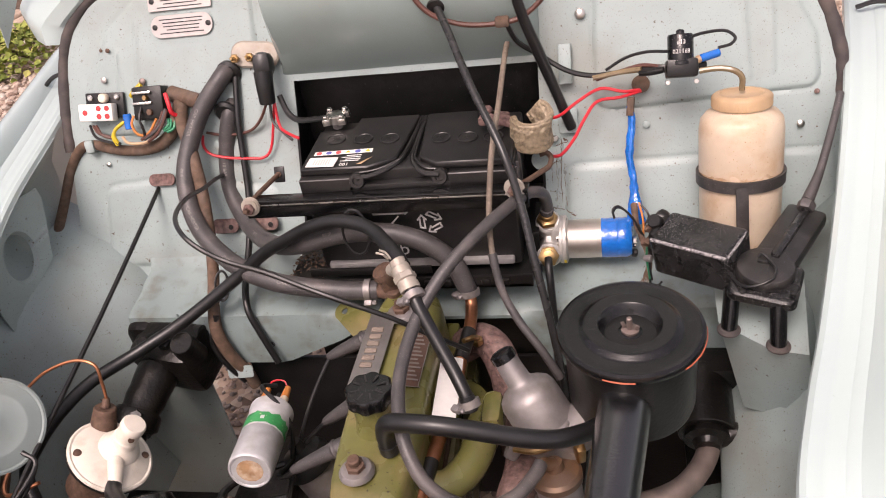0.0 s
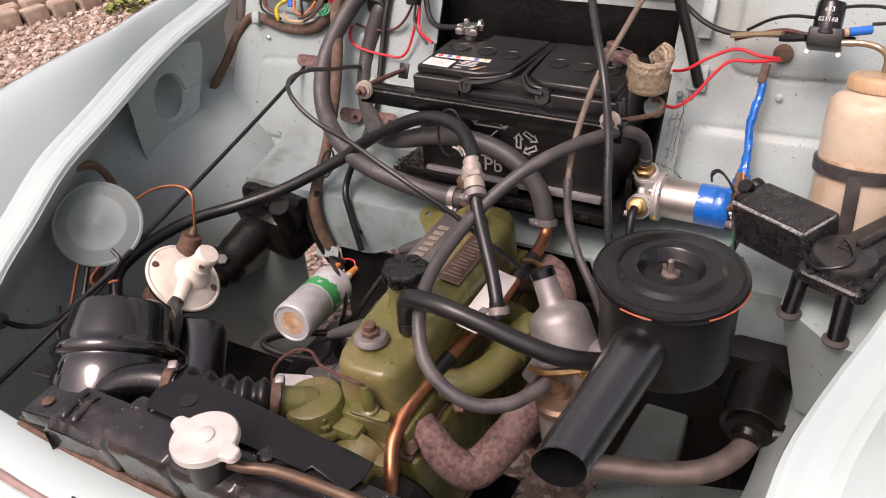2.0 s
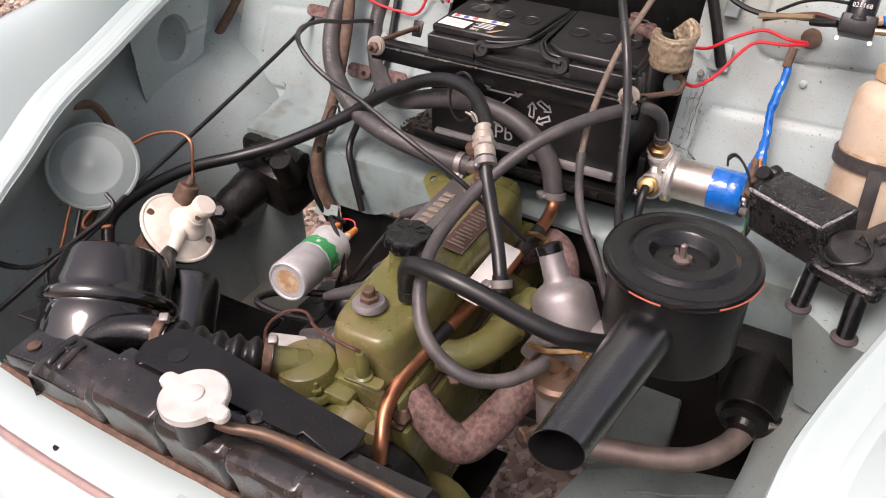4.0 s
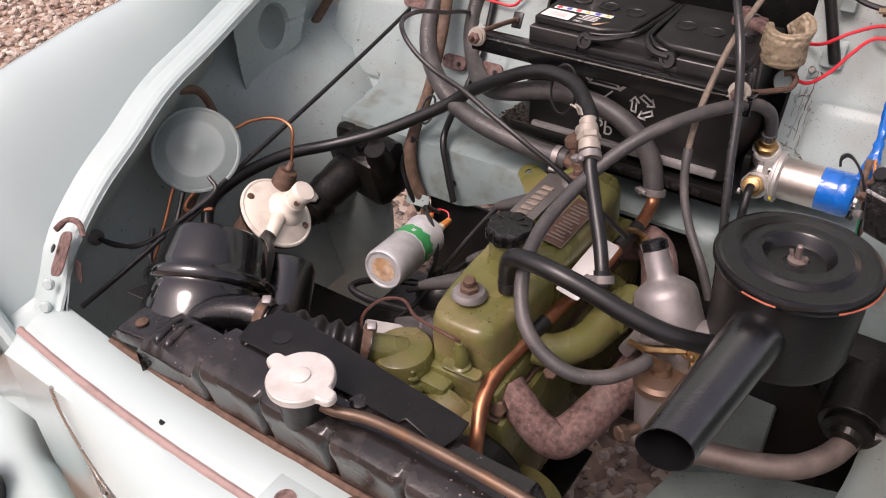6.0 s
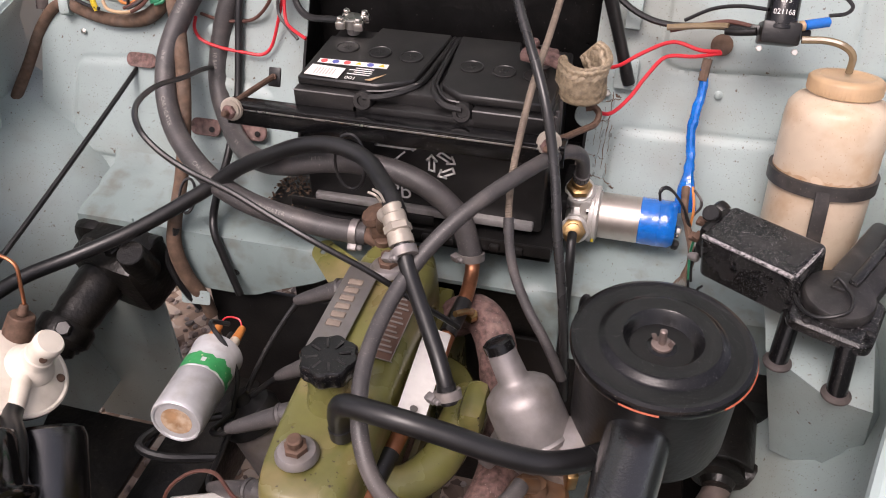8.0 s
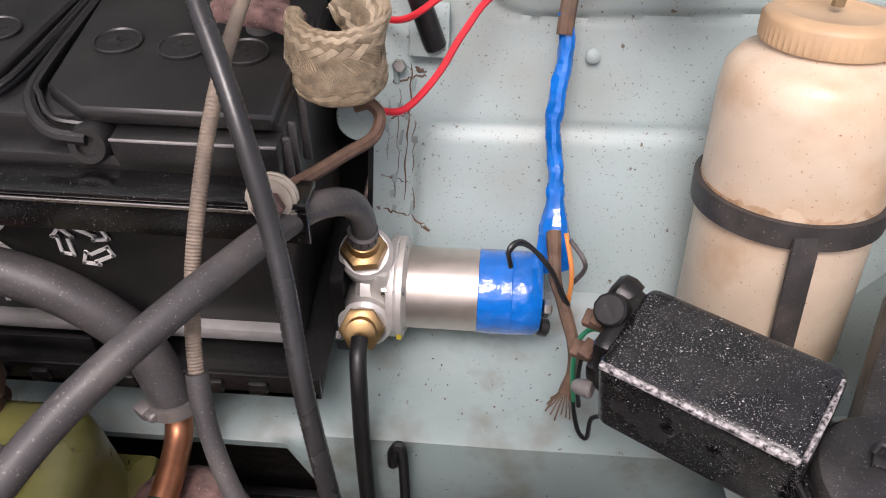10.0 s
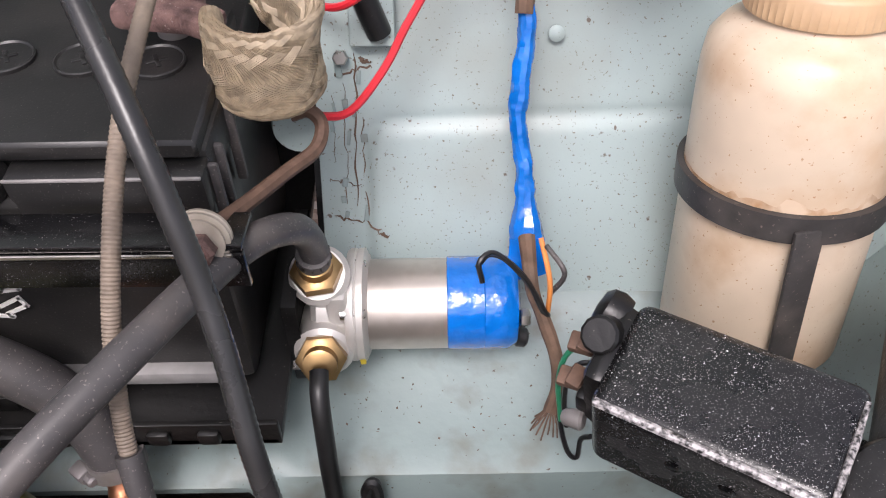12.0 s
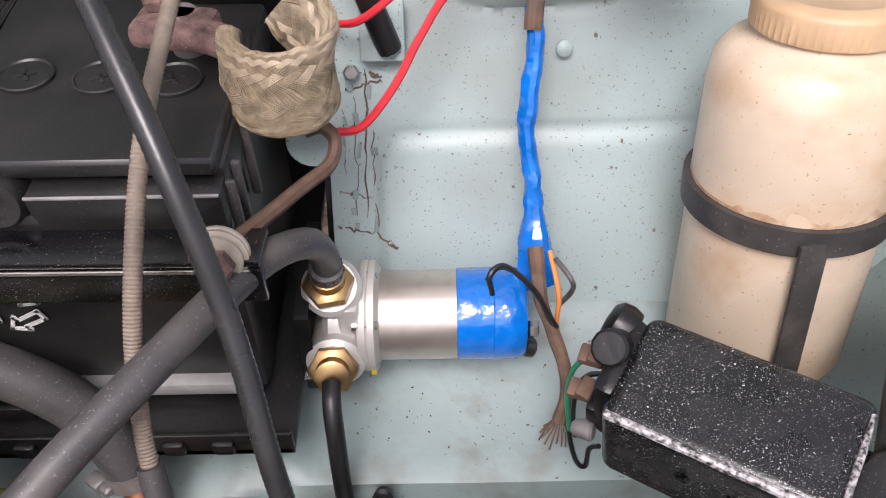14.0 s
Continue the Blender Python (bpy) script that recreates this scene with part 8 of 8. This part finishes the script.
hose("loom", [(-0.43, 1.238, 0.938), (-0.425, 1.2, 0.905), (-0.405, 1.165, 0.87), (-0.385, 1.12, 0.82), (-0.372, 1.075, 0.765), (-0.365, 1.03, 0.71), (-0.362, 0.99, 0.67), (-0.362, 0.97, 0.63), (-0.352, 0.965, 0.58), (-0.335, 0.968, 0.535), (-0.33, 0.97, 0.5)], [0.011, 0.011, 0.0105, 0.01, 0.01, 0.011, 0.011, 0.01], LOOM, "brown wiring loom down the bulkhead")
hose("loom", [(-0.355, 0.975, 0.66), (-0.373, 0.962, 0.61), (-0.358, 0.955, 0.565), (-0.34, 0.96, 0.52)], 0.005, RUBBER, "black taped strand round the loom", n=8)
solo("loom_clip", prism(round_rect(0.045, 0.022, 0.004), 0.002, pose(-0.34, 0.958, 0.545, 70, 0, 5)), BAY, (-0.34, 0.96, 0.545), "grey-green loom clip on the ledge", "clip")
hose("loom", [(-0.45, 1.243, 0.945), (-0.425, 1.235, 0.94), (-0.40, 1.235, 0.93)], 0.014, LOOM, "brown rubber boot of the loom")
for x, z in ((-0.371, 0.735), (-0.296, 0.737)):
    c = thing("pipe_clip", (x, 1.14, z), "rust-brown pipe clip on the bulkhead", "clip", "pipe clips")
    part("tongue", prism(round_rect(0.05, 0.026, 0.011), 0.005, Matrix.Translation((x, bulk_y(z) - 0.012, z)) @ Matrix.Rotation(radians(63.5), 4, "X"), 0.001), RUST, c)
    part("clip_hole", lathe([(0.0045, 0), (0.0045, 0.001), (0, 0.001)], Matrix.Translation((x + 0.012, bulk_y(z) - 0.0185, z + 0.001)) @ Matrix.Rotation(radians(63.5), 4, "X"), 12), SATIN, c)
solo("pipe_clip", prism(round_rect(0.05, 0.022, 0.01), 0.005, Matrix.Translation((-0.485, bulk_y(0.812) - 0.008, 0.812)) @ Matrix.Rotation(radians(63.5), 4, "X"), 0.001), RUST, (-0.485, 1.17, 0.81), "rust-brown cable clip on the bulkhead", "clip", "pipe clips")
solo("loom_clip", rbox((-0.617, 1.2, 0.873), (0.016, 0.026, 0.024), 0.004, (-27, 0, 20)), BAY, (-0.617, 1.2, 0.873), "grey-green clip round the loom", "clip")
# identity plates
for z, w, h, rr, lab in ((1.086, 0.118, 0.034, 0.003, "rectangular etched metal plate on the bulkhead"), (1.047, 0.116, 0.038, 0.018, "oblong metal plate with rounded ends on the bulkhead")):
    p = thing("identity_plate", (-0.413, bulk_y(z), z), lab, "plate", "identity plates")
    mm = Matrix.Translation((-0.413, bulk_y(z) - 0.0075, z)) @ Matrix.Rotation(radians(63.5), 4, "X")
    part("plate", prism(round_rect(w, h, rr), 0.0015, mm, 0.0004), PLATE, p)
    bars = bmesh.new()
    for k in range(5):
        b = rbox((0.002 * (k % 2), -0.0115 + 0.0058 * k, 0.0017), (w - 0.034 - 0.007 * ((k * 3) % 4), 0.0017, 0.0003), 0)
        bmesh.ops.transform(b, matrix=mm, verts=b.verts)
        merge(bars, b)
    part("print_bar", bars, SATIN, p)
    for sx in (-1, 1):
        part("rivet", lathe([(0.005, 0.001), (0.0045, 0.003), (0, 0.004)], mm @ Matrix.Translation((sx * (w / 2 - 0.008), 0, 0)), 12), SATIN, p)

# right-hand wires and bulkhead fittings
wire("wire", [(0.2, 1.2, 0.87), (0.225, 1.175, 0.885), (0.255, 1.18, 0.905), (0.29, 1.195, 0.917), (0.325, 1.19, 0.912), (0.35, 1.2, 0.908)], 0.0026, RED, "red wire on the bulkhead")
wire("wire", [(0.352, 1.2, 0.906), (0.32, 1.185, 0.905), (0.285, 1.18, 0.903), (0.265, 1.16, 0.885), (0.248, 1.14, 0.862), (0.228, 1.115, 0.85), (0.21, 1.1, 0.858)], 0.0026, RED, "red wire on the bulkhead")
wire("wire", [(0.38, 1.17, 0.955), (0.33, 1.19, 0.945), (0.28, 1.195, 0.94), (0.24, 1.2, 0.95), (0.2, 1.21, 0.975), (0.17, 1.205, 1.0), (0.158, 1.19, 1.035)], 0.0042, RUBBER, "black wire to the washer pump")
wire("wire", [(0.38, 1.17, 0.958), (0.35, 1.185, 0.955), (0.31, 1.195, 0.94), (0.285, 1.2, 0.93)], 0.003, bmk, "brown wire to the washer pump")
wire("wire", [(0.39, 1.16, 0.985), (0.36, 1.18, 0.978), (0.33, 1.195, 0.965), (0.3, 1.2, 0.945)], 0.0024, RUBBER, "thin black wire to the washer pump")
wire("wire", [(0.46, 1.175, 0.978), (0.478, 1.18, 0.98), (0.484, 1.185, 0.988), (0.47, 1.195, 0.995), (0.44, 1.19, 0.996), (0.42, 1.18, 0.995)], 0.0024, RUBBER, "thin black wire loop at the washer pump")
wire("washer_tube", [(0.352, 1.177, 0.953), (0.32, 1.188, 0.945), (0.28, 1.19, 0.938)], 0.0042, TUBE, "brownish clear plastic washer tube", category="tube")
solo("grommet", lathe([(0.004, 0), (0.014, 0.001), (0.014, 0.006), (0.004, 0.008)], Matrix.Translation((0.352, bulk_y(0.907) - 0.007, 0.907)) @ Matrix.Rotation(radians(63.5), 4, "X"), 18), LOOM, (0.352, 1.22, 0.907), "brown rubber grommet with wires", "grommet", "grommets")
wire("bonnet_wire", [(0.0, 1.22, 1.2), (0.012, 1.195, 1.12), (0.04, 1.185, 1.07), (0.09, 1.183, 1.045), (0.15, 1.186, 1.04), (0.19, 1.19, 1.05), (0.23, 1.2, 1.09), (0.26, 1.22, 1.16)], 0.004, bmk, "dark wire hanging in a loop across the plenum")
solo("wire_joint", rbox((0.152, 1.186, 1.042), (0.022, 0.014, 0.016), 0.004), LOOM, (0.152, 1.186, 1.042), "tape-wrapped brown wire joint", "joint")
hose("bonnet_loom", [(0.165, 1.16, 1.19), (0.17, 1.17, 1.14), (0.18, 1.185, 1.06), (0.2, 1.19, 0.99), (0.222, 1.192, 0.92), (0.238, 1.19, 0.87), (0.243, 1.19, 0.855)], [0.0075, 0.0075, 0.008, 0.009, 0.008, 0.0085, 0.0085], RUBBER, "black taped loom hanging from the bonnet", n=10)
solo("loom_bracket", rbox((0.238, 1.196, 0.865), (0.03, 0.004, 0.04), 0.002, (-27, 0, 0)), BAY, (0.238, 1.2, 0.865), "small grey-green bracket on the bulkhead", "bracket")
solo("stay_bracket", rbox((0.237, bulk_y(0.945) - 0.014, 0.945), (0.02, 0.02, 0.062), 0.002, (-27, 0, 0)), BAY, (0.237, 1.23, 0.945), "folded grey-green tab on the bulkhead", "bracket")
for (x, z, r, mt) in ((0.263, 1.009, 0.0085, STEEL), (0.359, 0.85, 0.0055, BAY), (0.587, 0.838, 0.006, STEEL), (0.403, 0.93, 0.003, SATIN), (0.61, 0.88, 0.004, RUST), (-0.575, 0.975, 0.0055, PLATE), (-0.575, 1.02, 0.003, RUSTBOLT), (-0.56, 1.02, 0.004, RUSTBOLT), (-0.59, 0.84, 0.004, STEEL), (-0.5, 0.968, 0.006, PIPEMETAL), (-0.37, 0.86, 0.009, BAY), (0.355, 1.112, 0.004, RUSTBOLT), (0.46, 1.108, 0.005, RUSTBOLT)):
    solo("bulkhead_screw", lathe([(r, 0), (r, r * 0.35), (r * 0.6, r * 0.6), (0, r * 0.65)], Matrix.Translation((x, bulk_y(z) - 0.0045 - emboss(x, z), z)) @ Matrix.Rotation(radians(63.5), 4, "X"), 12), mt, (x, bulk_y(z), z), "small screw head on the bulkhead", "screw", "bulkhead screws")

# ---- steering gear, suspension and dark fittings low down ----
sg = thing("steering_gear", (-0.47, 0.95, 0.55), "greasy black steering column coupling", "steering")
part("column", tube([(-0.46, 1.05, 0.615), (-0.465, 0.96, 0.59), (-0.475, 0.87, 0.565), (-0.483, 0.82, 0.55)], [0.03, 0.034, 0.035, 0.033, 0.034], 20, 5, wobble=0.15), GREASE_SHADE, sg)
bm = rbox((-0.45, 0.965, 0.58), (0.13, 0.09, 0.11), 0.022, (15, 0, -12))
merge(bm, cyl((-0.49, 0.98, 0.62), (-0.39, 0.97, 0.62), 0.018), rbox((-0.51, 0.99, 0.6), (0.05, 0.05, 0.08), 0.015))
part("filler_boss", cyl((-0.4, 0.94, 0.6), (-0.4, 0.92, 0.65), 0.024, 0.02), GREASE_SHADE, sg)
for x in (-0.44, -0.48):
    part("bracket_nut", nut((x, 0.935, 0.632), (0, -0.3, 1), 0.012, 0.012), GREASE_SHADE, sg)
part("bracket", bm, GREASE_SHADE, sg, "grease-caked bracket")
part("coupling", lathe([(0.0, -0.006), (0.036, -0.006), (0.04, 0.0), (0.04, 0.02), (0.034, 0.026), (0.028, 0.03), (0.028, 0.04), (0.018, 0.046), (0, 0.046)], along((-0.478, 0.845, 0.56), (-0.49, 0.79, 0.53)), 20), GREASE_SHADE, sg)
part("clamp_nut", nut((-0.46, 0.82, 0.58), (0.3, -0.5, 0.8), 0.012, 0.012), SATIN, sg)
sh = thing("shock_absorber", (0.43, 0.87, 0.48), "greasy black lever damper and arm", "damper")
part("damper_body", merge(cyl((0.43, 0.96, 0.53), (0.428, 0.86, 0.51), 0.042), rbox((0.43, 0.97, 0.52), (0.12, 0.08, 0.1), 0.015)), GREASE_SHADE, sh)
part("damper_end", lathe([(0.0, 0), (0.03, 0), (0.033, 0.004), (0.033, 0.016), (0.022, 0.02), (0.018, 0.028), (0, 0.03)], along((0.428, 0.865, 0.511), (0.426, 0.82, 0.503)), 20), GREASE_SHADE, sh)
part("arm", tube([(0.44, 0.86, 0.505), (0.5, 0.87, 0.51), (0.56, 0.9, 0.52)], 0.018, 12, 5), GREASE_SHADE, sh)
solo("rubber_bellows", tube([(0.36, 1.0, 0.47), (0.4, 0.98, 0.49), (0.44, 0.96, 0.5)], [0.03, 0.036, 0.03, 0.036, 0.03], 16, 6), SATIN, (0.4, 0.98, 0.49), "greasy dark fitting low in the bay", "fitting")
gm = thing("wiring_grommet", (-0.6, 0.49, 0.66), "grey rubber grommet with twisted wires", "grommet")
gd = Vector((1, -0.25, 0.3)).normalized()
GC = Vector((-0.596, 0.492, 0.648))
part("ring", lathe([(0.006, 0), (0.012, 0.0), (0.0125, 0.004), (0.008, 0.006)], along(GC, GC + gd), 20), GREYRUB, gm)
for k in range(2):
    wire("wire", [GC, GC + Vector((0.03, 0.012 + 0.004 * k, -0.012)), GC + Vector((0.06, 0.04 - 0.006 * k, -0.012)), GC + Vector((0.1, 0.09, 0.01 + 0.01 * k)), GC + Vector((0.12, 0.14, 0.045)), GC + Vector((0.1, 0.15, 0.06))], 0.0032, RUBBER, "twisted dark wires from the grommet")
wire("wire", [(-0.55, 0.56, 0.64), (-0.53, 0.53, 0.61), (-0.505, 0.52, 0.6), (-0.515, 0.555, 0.61), (-0.545, 0.6, 0.63), (-0.56, 0.64, 0.67)], 0.004, RUBBER, "dark wire loop beside the servo")
wire("wire", [(-0.54, 0.66, 0.67), (-0.535, 0.62, 0.66), (-0.52, 0.61, 0.655), (-0.48, 0.625, 0.665)], 0.003, COPPER, "copper-coloured wire on the servo")
wire("loom", [(-0.6, 0.7, 0.8), (-0.6, 0.74, 0.78), (-0.59, 0.75, 0.72), (-0.58, 0.7, 0.66), (-0.57, 0.62, 0.6)], 0.007, LOOM, "brown loom behind the horn", category="loom")
wire("wire", [(-0.59, 0.66, 0.68), (-0.585, 0.63, 0.65), (-0.575, 0.6, 0.62), (-0.57, 0.55, 0.56)], 0.0028, COPPER, "orange-brown wire below the horn")
